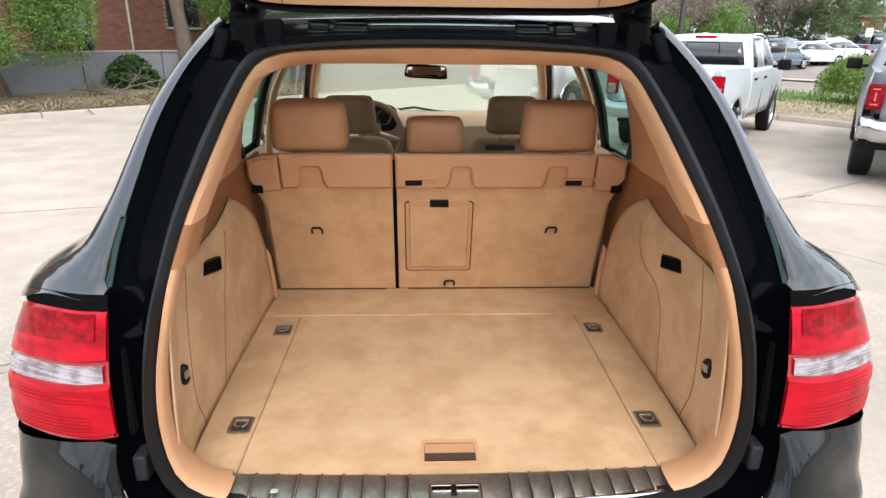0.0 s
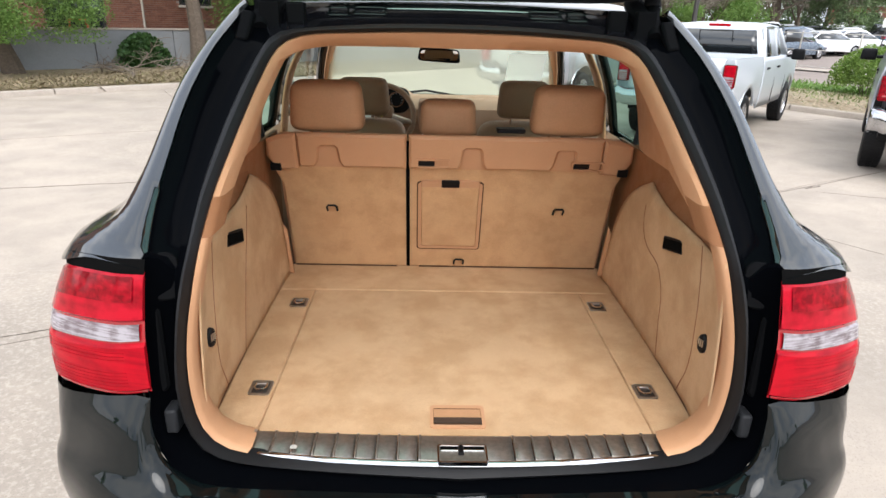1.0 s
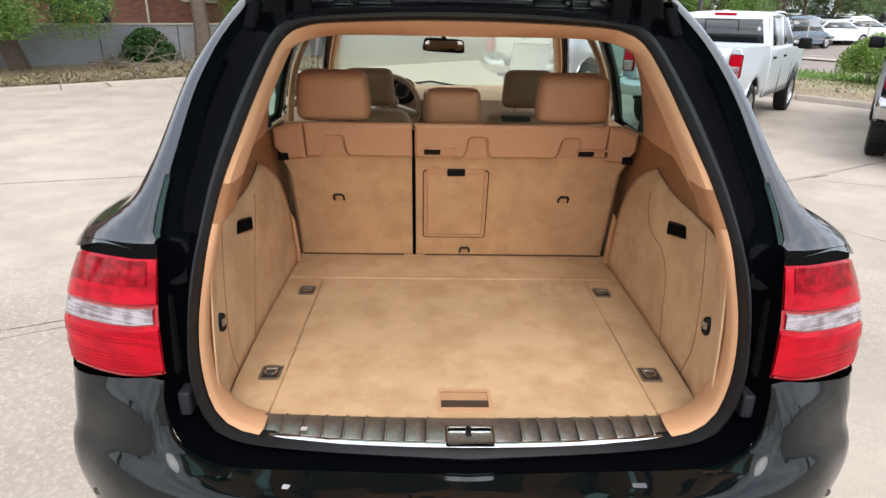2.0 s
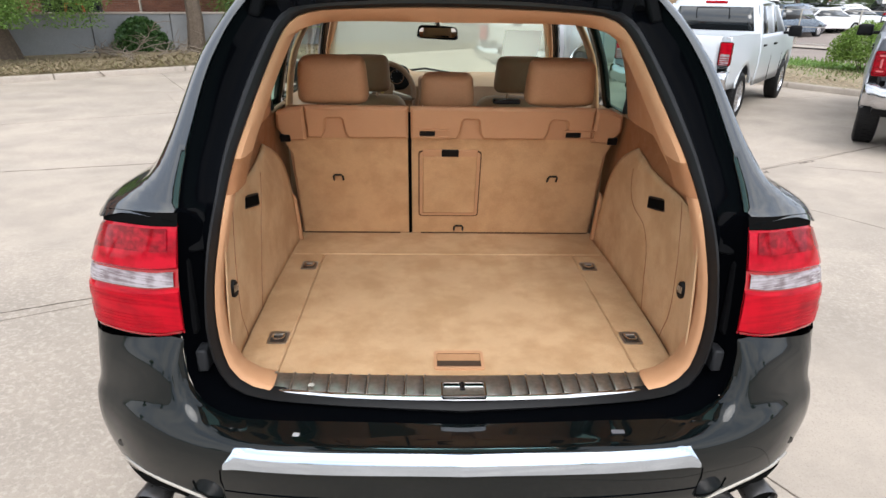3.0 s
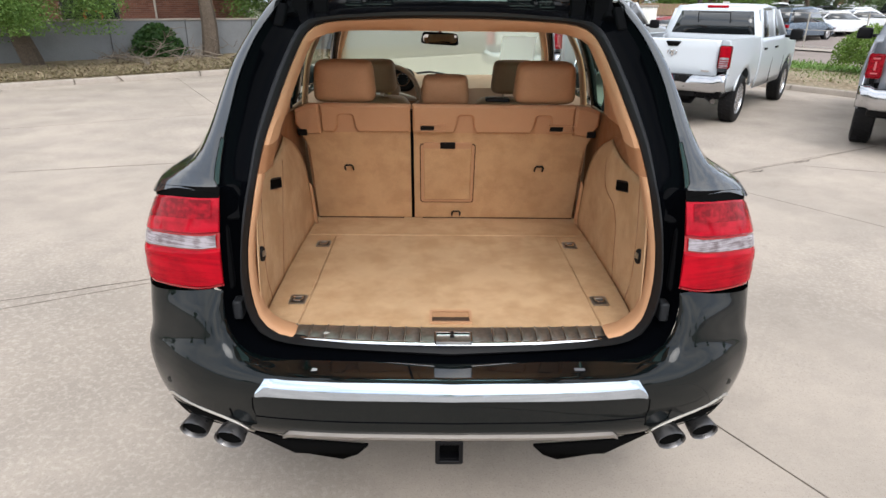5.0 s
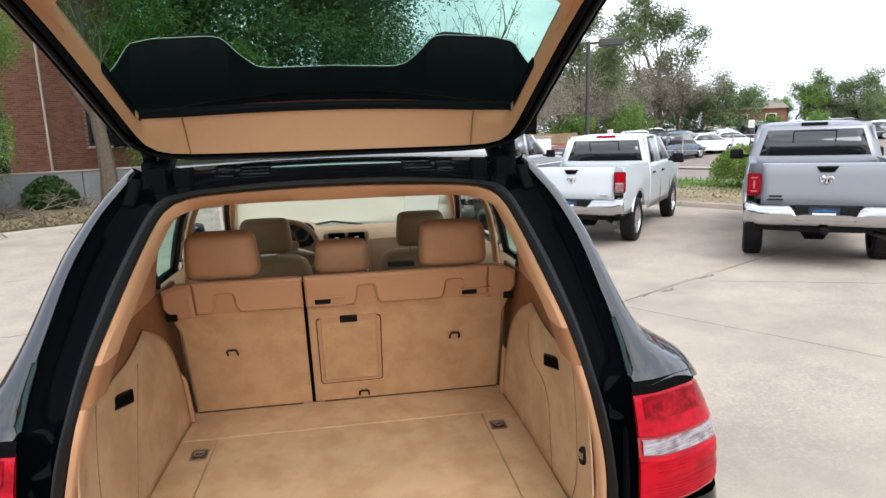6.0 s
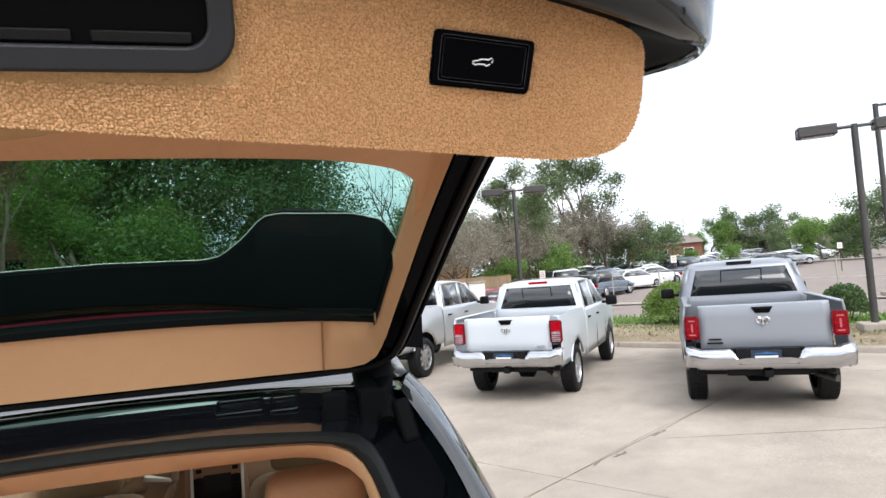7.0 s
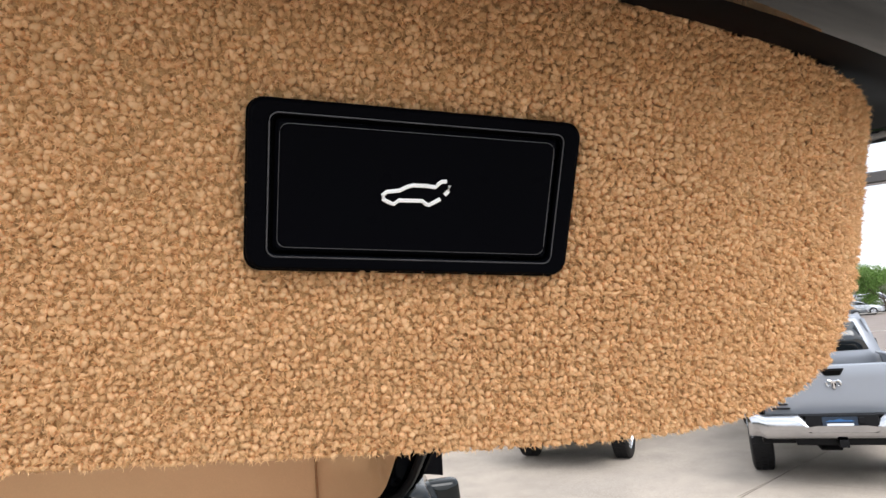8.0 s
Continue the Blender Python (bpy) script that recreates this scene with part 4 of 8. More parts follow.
    inner = curve_points([(.662, 1.00, 1.285), (.655, 1.03, 1.38), (.640, 1.05, 1.47), (.612, 1.07, 1.56), (.58, 1.08, 1.61), (.51, 1.06, 1.632), (.42, 1.0, 1.64)], len(a))
    sheet(bm, [[Vector((p.x * sx, p.y, p.z)) for p in r] for r in (a, [p.lerp(q, .5) + Vector((.028, 0, .008)) for p, q in zip(a, inner)], inner)])
    part("pillar_lining", bm, M_TRIM, suv, "tan D-pillar lining")

# ---- seats ----
def seat_y(z):
    return 1.132 - .264 * (z - .804)




def seat_frame(x, z, out=0.0):
    """A plane on the seat back, its normal towards the load bay."""
    return plane_at((x, seat_y(z) - out, z), (0, -1, -.264))


def back_panel(name, outline, depth, mat, parent, label, bevel=.012, out=0.0):
    b = bmesh.new()
    m = plane_at((0, seat_y(1.0) - out, 1.0), (0, -1, -.264))
    slab(b, [(x, (z - 1.0) * 1.034) for x, z in outline], m, depth, bevel)
    return part(name, b, mat, parent, label)


def rear_seat(x0, x1, label):
    s = new("rear_seat_back")
    s.parent = suv
    tagged(s, label)
    out = .625 if x1 > 0 else .625
    if x1 < 0:
        o = [(x1, .775), (x1, 1.322), (x0 + .05, 1.322), (x0 + .01, 1.30), (x0, 1.25), (x0, 1.20), (x0 + .03, 1.13), (x0 + .035, .775)]
    else:
        o = [(x0, .775), (x1 - .035, .775), (x1 - .03, 1.13), (x1, 1.20), (x1, 1.25), (x1 - .01, 1.30), (x1 - .05, 1.322), (x0, 1.322)]
    back_panel("back_board", o, .012, M_CARPET_SEAT, s, "tan carpeted seat back", .006, out=-.012)
    # leather-look upper band standing proud of the carpet
    lo = 1.205
    if x1 < 0:
        o = [(x1 - .002, lo), (x1 - .002, 1.325), (x0 + .10, 1.325), (x0 + .10, lo)]
        e = [(x0 + .097, lo - .01), (x0 + .097, 1.325), (x0 + .045, 1.320), (x0 - .005, 1.30), (x0 - .010, 1.24), (x0 + .025, 1.19)]
        notches = (-.43,)
    else:
        o = [(x0 + .002, lo), (x1 - .10, lo), (x1 - .10, 1.325), (x0 + .002, 1.325)]
        e = [(x1 - .097, lo - .01), (x1 - .025, 1.19), (x1 + .010, 1.24), (x1 + .005, 1.30), (x1 - .045, 1.320), (x1 - .097, 1.325)]
        notches = (.075, .405)
    cut = []
    for nx in notches:
        cut += [(nx - .050, lo), (nx - .036, 1.227), (nx - .030, 1.274), (nx - .022, 1.281), (nx + .022, 1.281), (nx + .030, 1.274), (nx + .036, 1.227), (nx + .050, lo)]
    o = o + cut if x1 < 0 else o[:1] + cut + o[1:]
    band = back_panel("top_band", o, .022, M_TRIM, s, "tan moulded upper band", .008)
    back_panel("shoulder_pad", e, .024, M_TRIM, s, "tan shoulder moulding", .010)
    for nx in notches:
        bm_ = bmesh.new()
        m = plane_at((0, seat_y(1.0), 1.0), (0, -1, -.264))
        slab(bm_, [(nx - .060, .206), (nx + .060, .206), (nx + .060, .300), (nx - .060, .300)], m, .005)
        part("belt_notch", bm_, M_TRIM, s, "recessed belt notch")
    # brown line paints the soft shadow under the band's lower edge
    bm_ = bmesh.new()
    mb = plane_at((0, seat_y(1.0), 1.0), (0, -1, -.264))
    tube(bm_, [mb @ Vector((x_, .2085, .002)) for x_ in (x0 + .03, (x0 + x1) / 2, x1 - .03)], .0022, 6)
    part("band_seam", bm_, M_TRIM_DARK, s)
    bm_ = bmesh.new()
    tube(bm_, [(x0 + .04, 1.138, .7745), (x1 - .04, 1.138, .7735)], .0035, 6)
    part("floor_seam", bm_, M_SEAM, s)
    # soft cushion behind, towards the cabin
    bm_ = bmesh.new()
    m = plane_at((0, seat_y(1.0) + .012, 1.0), (0, 1, .264))
    sgn = -1
    slab(bm_, [(sgn * x, (z - 1.0) * 1.034) for x, z in ((x0 + .03, .775), (x1 - .03, .775), (x1 - .02, 1.29), (x0 + .02, 1.29))][::1], m, .11, .04)
    part("cushion", bm_, M_LEATHER, s, "tan leather backrest cushion")
    return s


seat_l = rear_seat(-.635, -.1555, "tan folding rear seat back, narrow half, carpeted behind")
seat_r = rear_seat(-.1495, .635, "tan folding rear seat back, wide half with ski hatch")
bm = bmesh.new()
sheet(bm, [[(x_, seat_y(z_) + .004, z_) for x_ in (-.159, -.146)] for z_ in (.775, .95, 1.12, 1.30)])
part("seat_gap", bm, M_BLACKHOLE, seat_l, thick=.004)


def loop(x, z, parent):
    b = bmesh.new()
    m = seat_frame(x, z, .0)
    tube(b, [m @ Vector(p) for p in ((-.018, -.018, .001), (-.018, .004, .012), (-.013, .012, .014), (.013, .012, .014), (.018, .004, .012), (.018, -.018, .001))], .0040, 8)
    part("tether_loop", b, M_PLASTIC, parent, "dark metal child-seat tether loop")


loop(-.434, 1.037, seat_l)
loop(.412, 1.037, seat_r)
loop(.047, .806, seat_r)
# ski hatch
bm = bmesh.new()
m = plane_at((.003, seat_y(1.003), 1.003), (0, -1, -.264))
frame_of(rounded(.236, .292, .012), rounded(.214, .270, .008), bm, m, .0045)
hatch = part("hatch_frame", bm, M_TRIM, seat_r, "tan ski hatch surround")
bm = bmesh.new()
frame_of(rounded(.245, .301, .014), rounded(.235, .291, .012), bm, m, .0030)
part("hatch_gap", bm, M_SEAM, seat_r)
bm = bmesh.new()
slab(bm, rounded(.211, .267, .008), m, .006, .003)
part("ski_hatch", bm, M_CARPET_SEAT, seat_r, "square carpeted ski hatch flap")
bm = bmesh.new()
slab(bm, rounded(.212, .028, .006), plane_at((.003, seat_y(1.140), 1.140), (0, -1, -.264)), .0075, .002)
part("hatch_top_trim", bm, M_TRIM, seat_r, "tan plastic strip along the hatch top")
bm = bmesh.new()
slab(bm, rounded(.066, .030, .004), seat_frame(0.003, 1.140, .005), .005, .002)
part("hatch_lock", bm, M_PLASTIC, seat_r, "black hatch lock")
for x in (-.084, .464):
    bm = bmesh.new()
    frame_of(rounded(.118, .034, .006), rounded(.106, .024, .004), bm, seat_frame(x + .022, 1.224, .022), .008)
    part("lever_surround", bm, M_TRIM, seat_r)
    bm = bmesh.new()
    slab(bm, rounded(.058, .024, .004), seat_frame(x - .002, 1.226, .022), .006, .002)
    part("release_lever", bm, M_PLASTIC, seat_r, "black release lever")
for x, s in ((-.615, seat_l), (.615, seat_r)):
    bm = bmesh.new()
    slab(bm, rounded(.038, .028, .004), seat_frame(x, 1.20, .022), .008, .002)
    part("seat_latch", bm, M_PLASTIC, s, "black seat latch")
for sx in (1, -1):
    bm = bmesh.new()
    slab(bm, [(-.02, -.12), (.02, -.13), (.012, .06), (-.014, .10)], plane_at((sx * .607, 1.04, .90), (0, -1, -.2)), .02, .006)
    part("side_bolster", bm, M_TRIM, seat_r if sx > 0 else seat_l, "tan side bolster", bevel=.004)
bm = bmesh.new()
box(bm, (.16, 1.02, 1.330), (.26, 1.07, 1.345))
part("belt_outlet", bm, M_PLASTIC, seat_r, "black belt outlet", bevel=.004)


def cushion(bm, w, h, d, m, r=.045, crown=.018):
    """A soft pad about the origin of m: w wide (x), d deep (y), h high (z)."""
    cols, rws = 20, 12
    def shell(u, v):
        a, b = math.sin(u), math.cos(u)
        e = .32
        x = math.copysign(abs(b) ** e, b) * w / 2
        z = math.copysign(abs(a) ** e, a) * h / 2
        return x, z
    rows = []
    for k in range(rws + 1):
        v = -math.pi / 2 + math.pi * k / rws
        s = abs(math.cos(v)) ** .45
        y = math.copysign(abs(math.sin(v)) ** .7, math.sin(v)) * d / 2
        ring = []
        for j in range(cols * 2):
            x, z = shell(2 * math.pi * j / (cols * 2), v)
            ring.append(m @ Vector((x * s * (1 - .10 * (z / h + .5)), y, z * s)))
        rows.append(ring)
    sheet(bm, rows, closed=True)


def headrest(x, y, z, w, h, d, mat, label, tilt=8):
    b = bmesh.new()
    cushion(b, w, h, d, Matrix.Translation((x, y, z)) @ Matrix.Rotation(radians(tilt), 4, "X"))
    hr = part("headrest", b, mat, suv, label, angle=70, doubles=.0005)
    for dx in (-.06, .06):
        b = bmesh.new()
        tube(b, [(x + dx, y + .01, z - h / 2 - .07), (x + dx, y + .005, z - h / 2 + .03)], .006, 8)
        part("headrest_post", b, M_CHROME, hr)
    return hr


headrest(-.435, 1.055, 1.408, .268, .172, .13, M_LEATHER, "tan leather outer rear headrest")
headrest(.410, 1.055, 1.408, .268, .172, .13, M_LEATHER, "tan leather outer rear headrest")
headrest(-.010, 1.13, 1.365, .215, .128, .11, M_LEATHER, "small tan leather middle headrest")
headrest(.402, 2.03, 1.325, .275, .185, .13, M_LEATHER_SHADE, "leather front headrest, darkened for the cabin's shade")
headrest(-.412, 2.05, 1.322, .275, .185, .13, M_LEATHER_SHADE, "leather front headrest, darkened for the cabin's shade")
for sx in (1, -1):
    bm = bmesh.new()
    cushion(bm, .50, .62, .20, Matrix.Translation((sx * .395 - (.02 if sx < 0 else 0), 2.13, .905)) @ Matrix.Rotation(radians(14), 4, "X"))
    fs = part("front_seat", bm, M_LEATHER_SHADE, suv, "leather front seat back, darkened for the cabin's shade", angle=70, doubles=.0005)
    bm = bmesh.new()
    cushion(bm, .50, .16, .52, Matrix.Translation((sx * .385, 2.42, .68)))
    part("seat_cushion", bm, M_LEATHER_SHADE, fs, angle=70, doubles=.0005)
bm = bmesh.new()
cushion(bm, 1.2, .18, .5, Matrix.Translation((0, 1.42, .70)))
part("rear_bench", bm, M_LEATHER, suv, "tan leather rear bench cushion", angle=70, doubles=.0005)

# ---- cabin front ----
bm = bmesh.new()
rows = []
for y, z, k in ((2.68, .80, 1), (2.66, 1.08, 1), (2.68, 1.18, 1), (2.76, 1.225, 1), (2.95, 1.24, 1), (3.3, 1.17, 1)):
    rows.append([(x, y + .10 * (abs(x) / .7) ** 2 * 0 + (.03 if abs(x) < .2 else 0) * -1, z + (.035 if -.52 < x < -.2 and y > 2.65 and y < 3 else 0)) for x in [-.72 + 1.44 * i / 24 for i in range(25)]])
sheet(bm, rows)
dash = part("dashboard", bm, M_CREAM, suv, "beige leather dashboard", thick=.02)
M_DASH_TAN = material("tan_dash_leather", (.34, .185, .11), .5, grain=.12, grain_scale=220, stain=.12)
bm = bmesh.new()
box(bm, (-.14, 2.56, .70), (.14, 2.70, 1.245))
part("console_panel", bm, M_DASH_TAN, dash, "tan leather centre stack", bevel=.02)
M_SILVER_TRIM = material("silver_painted_trim", (.85, .84, .82), .3, .1)
sm = plane_at((.005, 2.556, 1.030), (0, -1, .12))
bm = bmesh.new()
slab(bm, rounded(.215, .285, .018), sm, .004, .001)
part("stack_plate", bm, M_PLASTIC, dash, "black control panel")
bm = bmesh.new()
frame_of(rounded(.240, .310, .026), rounded(.214, .284, .017), bm, sm, .010)
part("stack_bezel", bm, M_SILVER_TRIM, dash, "silver stack surround", bevel=.002)
bm = bmesh.new()
slab(bm, rounded(.125, .085, .004), sm @ Matrix.Translation((0, .035, .004)), .004, .001)
part("screen", bm, material("grey_blue_screen", (.02, .026, .032), .12, coat=.6), dash, "dark centre screen")
for kx in (-.082, .082):
    for ky in (-.02, .02, .06, .10):
        bm = bmesh.new()
        slab(bm, rounded(.026, .020, .003), sm @ Matrix.Translation((kx, ky, .004)), .005, .001)
        part("stack_button", bm, M_PLASTIC, dash)
for kx in (-.07, -.035, 0, .035, .07):
    bm = bmesh.new()
    slab(bm, rounded(.028, .018, .003), sm @ Matrix.Translation((kx, -.075, .004)), .005, .001)
    part("stack_button", bm, M_SATIN, dash)
bm = bmesh.new()
box(bm, (-.13, 2.05, .66), (.13, 2.60, .80))
part("tunnel_console", bm, M_DASH_TAN, suv, "tan tunnel console between the front seats", bevel=.03)
bm = bmesh.new()
tube(bm, [(.0, 2.46, .80), (.0, 2.445, .90), (.0, 2.44, .965)], [.012, .013, .022], 12)
lever = part("gear_lever", bm, M_CHROME, suv, "silver and black gear lever")
bm = bmesh.new()
slab(bm, rounded(.10, .15, .02), Matrix.Translation((0, 2.46, .80)), .008, .003)
part("lever_plate", bm, M_PLASTIC, lever)
for x in (-.058, .062):
    bm = bmesh.new()
    frame_of(rounded(.102, .058, .008), rounded(.088, .044, .006), bm, plane_at((x, 2.554, 1.215), (0, -1, .12)), .010)
    vent = part("air_vent", bm, M_PLASTIC, dash, "black framed air vent")
    bm = bmesh.new()
    slab(bm, rounded(.090, .046, .006), plane_at((x, 2.552, 1.215), (0, -1, .12)), .004)
    part("vent_recess", bm, M_BLACKHOLE, vent)
    bm = bmesh.new()
    box(bm, (-.012, -.003, .004), (.012, .003, .012), plane_at((x, 2.552, 1.215), (0, -1, .12)))
    part("vent_tab", bm, M_CHROME, vent)
bm = bmesh.new()
m = plane_at((-.36, 2.60, 1.235), (0, -.92, .30))
slab(bm, rounded(.34, .15, .06), m, .03, .01)
part("gauge_pod", bm, M_PLASTIC, dash, "black gauge pod")
for x in (-.09, 0, .09):
    bm = bmesh.new()
    frame_of([(x + .045 * math.cos(k * .314), .045 * math.sin(k * .314)) for k in range(20)], [(x + .040 * math.cos(k * .314), .040 * math.sin(k * .314)) for k in range(20)], bm, m, .034)
    part("gauge_ring", bm, M_CHROME, dash)
    bm = bmesh.new()
    for k in range(9):
        a = math.radians(220 - k * 32)
        tube(bm, [m @ Vector((x + .030 * math.cos(a), .030 * math.sin(a), .031)), m @ Vector((x + .037 * math.cos(a), .037 * math.sin(a), .031))], .001, 4)
    part("gauge_marks", bm, M_WHITE_INK, dash)
M_RIM = material("brown_leather_wheel", (.26, .155, .092), .45, grain=.15, grain_scale=240, stain=.15, stain_scale=9)
m = Matrix.Translation((-.35, 2.47, 1.16)) @ Matrix.Rotation(radians(-24), 4, "X")
bm = bmesh.new()
tube(bm, [m @ Vector((.185 * math.cos(k * .1571), 0, .185 * math.sin(k * .1571))) for k in range(41)], .016, 10, cap=False)
wheel_ = part("steering_wheel", bm, M_RIM, suv, "brown leather three-spoke steering wheel")
bm = bmesh.new()
cushion(bm, .15, .13, .06, m)
part("wheel_hub", bm, M_RIM, wheel_, "brown leather hub", angle=70, doubles=.0005)
for a in (-10, 190, 270):
    bm = bmesh.new()
    tube(bm, [m @ Vector((.06 * math.cos(radians(a)), -.01, .06 * math.sin(radians(a)))), m @ Vector((.178 * math.cos(radians(a)), 0, .178 * math.sin(radians(a))))], [.026, .012], 8)
    part("spoke", bm, M_SATIN, wheel_, "silver spoke")
bm = bmesh.new()
slab(bm, [(-.012, .016), (.012, .016), (.012, -.004), (0, -.018), (-.012, -.004)], m @ Matrix.Translation((0, -.031, 0)) @ Matrix.Rotation(radians(90), 4, "X"), .002)
part("hub_shield", bm, material("dull_gold", (.45, .33, .12), .35, .8), wheel_)
bm = bmesh.new()
cushion(bm, .235, .072, .03, Matrix.Translation((-.028, 2.32, 1.515)) @ Matrix.Rotation(radians(3), 4, "Y"))
mir = part("rear_view_mirror", bm, M_PLASTIC, suv, "black rear-view mirror", angle=70, doubles=.0005)
bm = bmesh.new()
slab(bm, rounded(.205, .05, .02), plane_at((-.028, 2.3055, 1.515), (0, -1, -.05)), .001)
part("mirror_glass", bm, material("mirror_silver", (.8, .8, .8), .02, 1.0), mir)
bm = bmesh.new()
tube(bm, [(-.028, 2.33, 1.54), (-.028, 2.52, 1.615)], .012, 8)
part("mirror_stalk", bm, M_PLASTIC, mir)
bm = bmesh.new()
slab(bm, [(-0.109, -0.159), (0.109, -0.159), (0.109, 0.159), (-0.109, 0.159)], plane_at((0.481, 2.60, 1.407), (0, -.72, -.66), (0, .66, -.72)), .001)
part("window_sheet", bm, leaf_material("translucent_paper", (.95, .95, .92), (.93, .93, .90), .85), suv, "white paper sheet inside the windscreen")

# ---- shell of the body: roof, flanks, pillars, glass ----
ROOF = [(.99, 1.738), (1.1, 1.745), (1.6, 1.755), (2.1, 1.735), (2.5, 1.69)]
bm = bmesh.new()
rows = []
for y, z in ROOF:
    w = .60 + .05 * min(1, (y - .79) / .5)
    rows.append([(w * s, y + (.03 * (1 - s * s) if y < .8 else 0), z + .018 * (1 - s * s) - .03 * max(0, abs(s) - .8) * 3) for s in [-1 + i / 10 for i in range(21)]])
sheet(bm, rows)
part("roof", bm, M_PAINT, suv, "glossy dark roof", thick=.012)
bm = bmesh.new()
rows = []
for y, z in ((.822, 1.722), (.828, 1.734), (.840, 1.743), (.88, 1.752), (.92, 1.7605), (.96, 1.768), (1.0, 1.772), (1.06, 1.773)):
    rows.append([(.60 * s, y - .010 * s * s, z - .018 * s * s - .05 * max(0, abs(s) - .85)) for s in [-1 + i / 12 for i in range(25)]])
sheet(bm, rows)
part("roof_edge", bm, M_PAINT_TOP, suv, "glossy rear roof edge bright with sky", angle=70)
bm = bmesh.new()
rows = []
for y, z in ((.70, 1.638), (1.0, 1.645), (1.5, 1.66), (2.0, 1.655), (2.5, 1.62)):
    rows.append([(.60 * s, y, z + .02 * (1 - s * s) - .03 * max(0, abs(s) - .85) * 6) for s in [-1 + i / 8 for i in range(17)]])
sheet(bm, rows)
part("headliner", bm, M_TRIM, suv, "tan headliner", thick=.004)
for sx in (1, -1):
    bm = bmesh.new()
    tube(bm, [(sx * .60, .95, 1.765), (sx * .64, 1.1, 1.795), (sx * .64, 2.2, 1.785), (sx * .62, 2.4, 1.735)], .016, 8)
    part("roof_rail", bm, M_SATIN, suv, "bright roof rail")
    # flank with wheel arches
    bm = bmesh.new()
    ys = [.50 + 4.0 * i / 80 for i in range(81)]
    rows = []
    for f in [0, .12, .3, .5, .7, .85, 1]:
        row = []
        for y in ys:
            zb = .36
            for ay in (.98, 3.83):
                if abs(y - ay) < .44:
                    zb = max(zb, .36 + math.sqrt(.44 ** 2 - (y - ay) ** 2))
            zt = 1.18 - .10 * max(0, (y - 2.9) / 1.6) - .10 * max(0, (y - 3.9) / .6) ** 2
            z = zb + (zt - zb) * f
            x = .95 - .05 * ((z - .65) / .5) ** 2 - .22 * max(0, (y - 3.6) / .9) ** 2
            row.append((x * sx, y, z))
        rows.append(row)
    sheet(bm, rows)
    part("body_flank", bm, M_PAINT, suv, "glossy dark body side with wheel arches", thick=.02, offset=0)
    # roof side rail and pillars
    def pillar(name, pts, wid, mat, lab, th=.03):
        b = bmesh.new()
        a = curve_points(pts, 12)
        sheet(b, [[Vector((p.x * sx, p.y - wid / 2, p.z)) for p in a], [Vector((p.x * sx, p.y + wid / 2, p.z)) for p in a]])
        part(name, b, mat, suv, lab, thick=th, offset=0)
    pillar("c_pillar", [(.86, 1.13, 1.19), (.80, 1.16, 1.42), (.68, 1.22, 1.69)], .12, M_PAINT, "dark C-pillar")
    pillar("b_pillar", [(.87, 2.02, 1.17), (.81, 2.0, 1.42), (.68, 1.98, 1.72)], .11, M_PAINT, "dark B-pillar")
    pillar("b_pillar_lining", [(.83, 2.02, 1.0), (.77, 2.0, 1.40), (.63, 1.98, 1.65)], .13, M_TRIM, "tan B-pillar lining", .01)
    pillar("c_pillar_lining", [(.80, 1.16, 1.0), (.75, 1.17, 1.40), (.61, 1.22, 1.64)], .09, M_RUBBER, "black door frame", .01)
    b = bmesh.new()
    a = curve_points([(.86, 3.32, 1.13), (.80, 3.0, 1.38), (.66, 2.50, 1.69)], 14)
    sheet(b, [[Vector((p.x * sx, p.y, p.z)) for p in a], [Vector(((p.x - .05) * sx, p.y + .05, p.z + .01)) for p in a]])
    part("a_pillar", b, M_PAINT, suv, "dark A-pillar", thick=.03, offset=0)
    b = bmesh.new()
    a = curve_points([(.80, 3.28, 1.13), (.745, 2.98, 1.37), (.61, 2.48, 1.645)], 14)
    sheet(b, [[Vector((p.x * sx, p.y - .04, p.z)) for p in a], [Vector(((p.x - .03) * sx, p.y + .05, p.z + .01)) for p in a]])
    part("a_pillar_lining", b, M_TRIM, suv, "tan A-pillar lining", thick=.01, offset=0)
    b = bmesh.new()
    a = curve_points([(.645, .96, 1.70), (.675, 1.4, 1.72), (.675, 2.0, 1.72), (.655, 2.5, 1.685)], 16)
    sheet(b, [[Vector(((p.x - .06) * sx, p.y, p.z + .025)) for p in a], [Vector(((p.x + .005) * sx, p.y, p.z + .01)) for p in a], [Vector(((p.x + .03) * sx, p.y, p.z - .05)) for p in a]])
    part("roof_side", b, M_PAINT, suv, "dark roof side", thick=.02, offset=0)
    for nm, y0, y1, yt0, yt1 in (("quarter_window", .70, 1.08, .96, 1.17), ("rear_door_window", 1.19, 1.97, 1.27, 1.93), ("front_door_window", 2.08, 3.22, 2.03, 2.48)):
        b = bmesh.new()
        lo = curve_points([(.865, y0, 1.20), (.872, (y0 + y1) / 2, 1.185), (.865, y1, 1.165)], 10)
        hi = curve_points([(.70, yt0, 1.66), (.705, (yt0 + yt1) / 2, 1.675), (.695, yt1, 1.655)], 10)
        sheet(b, [[Vector((p.x * sx, p.y, p.z)) for p in r] for r in (lo, [p.lerp(q, .5) + Vector((.02, 0, 0)) for p, q in zip(lo, hi)], hi)])
        w = part(nm, b, M_GLASS if nm == "front_door_window" else M_GLASS_GATE, suv, "green tinted side window")
        w.visible_shadow = False
    # door cards
    b = bmesh.new()
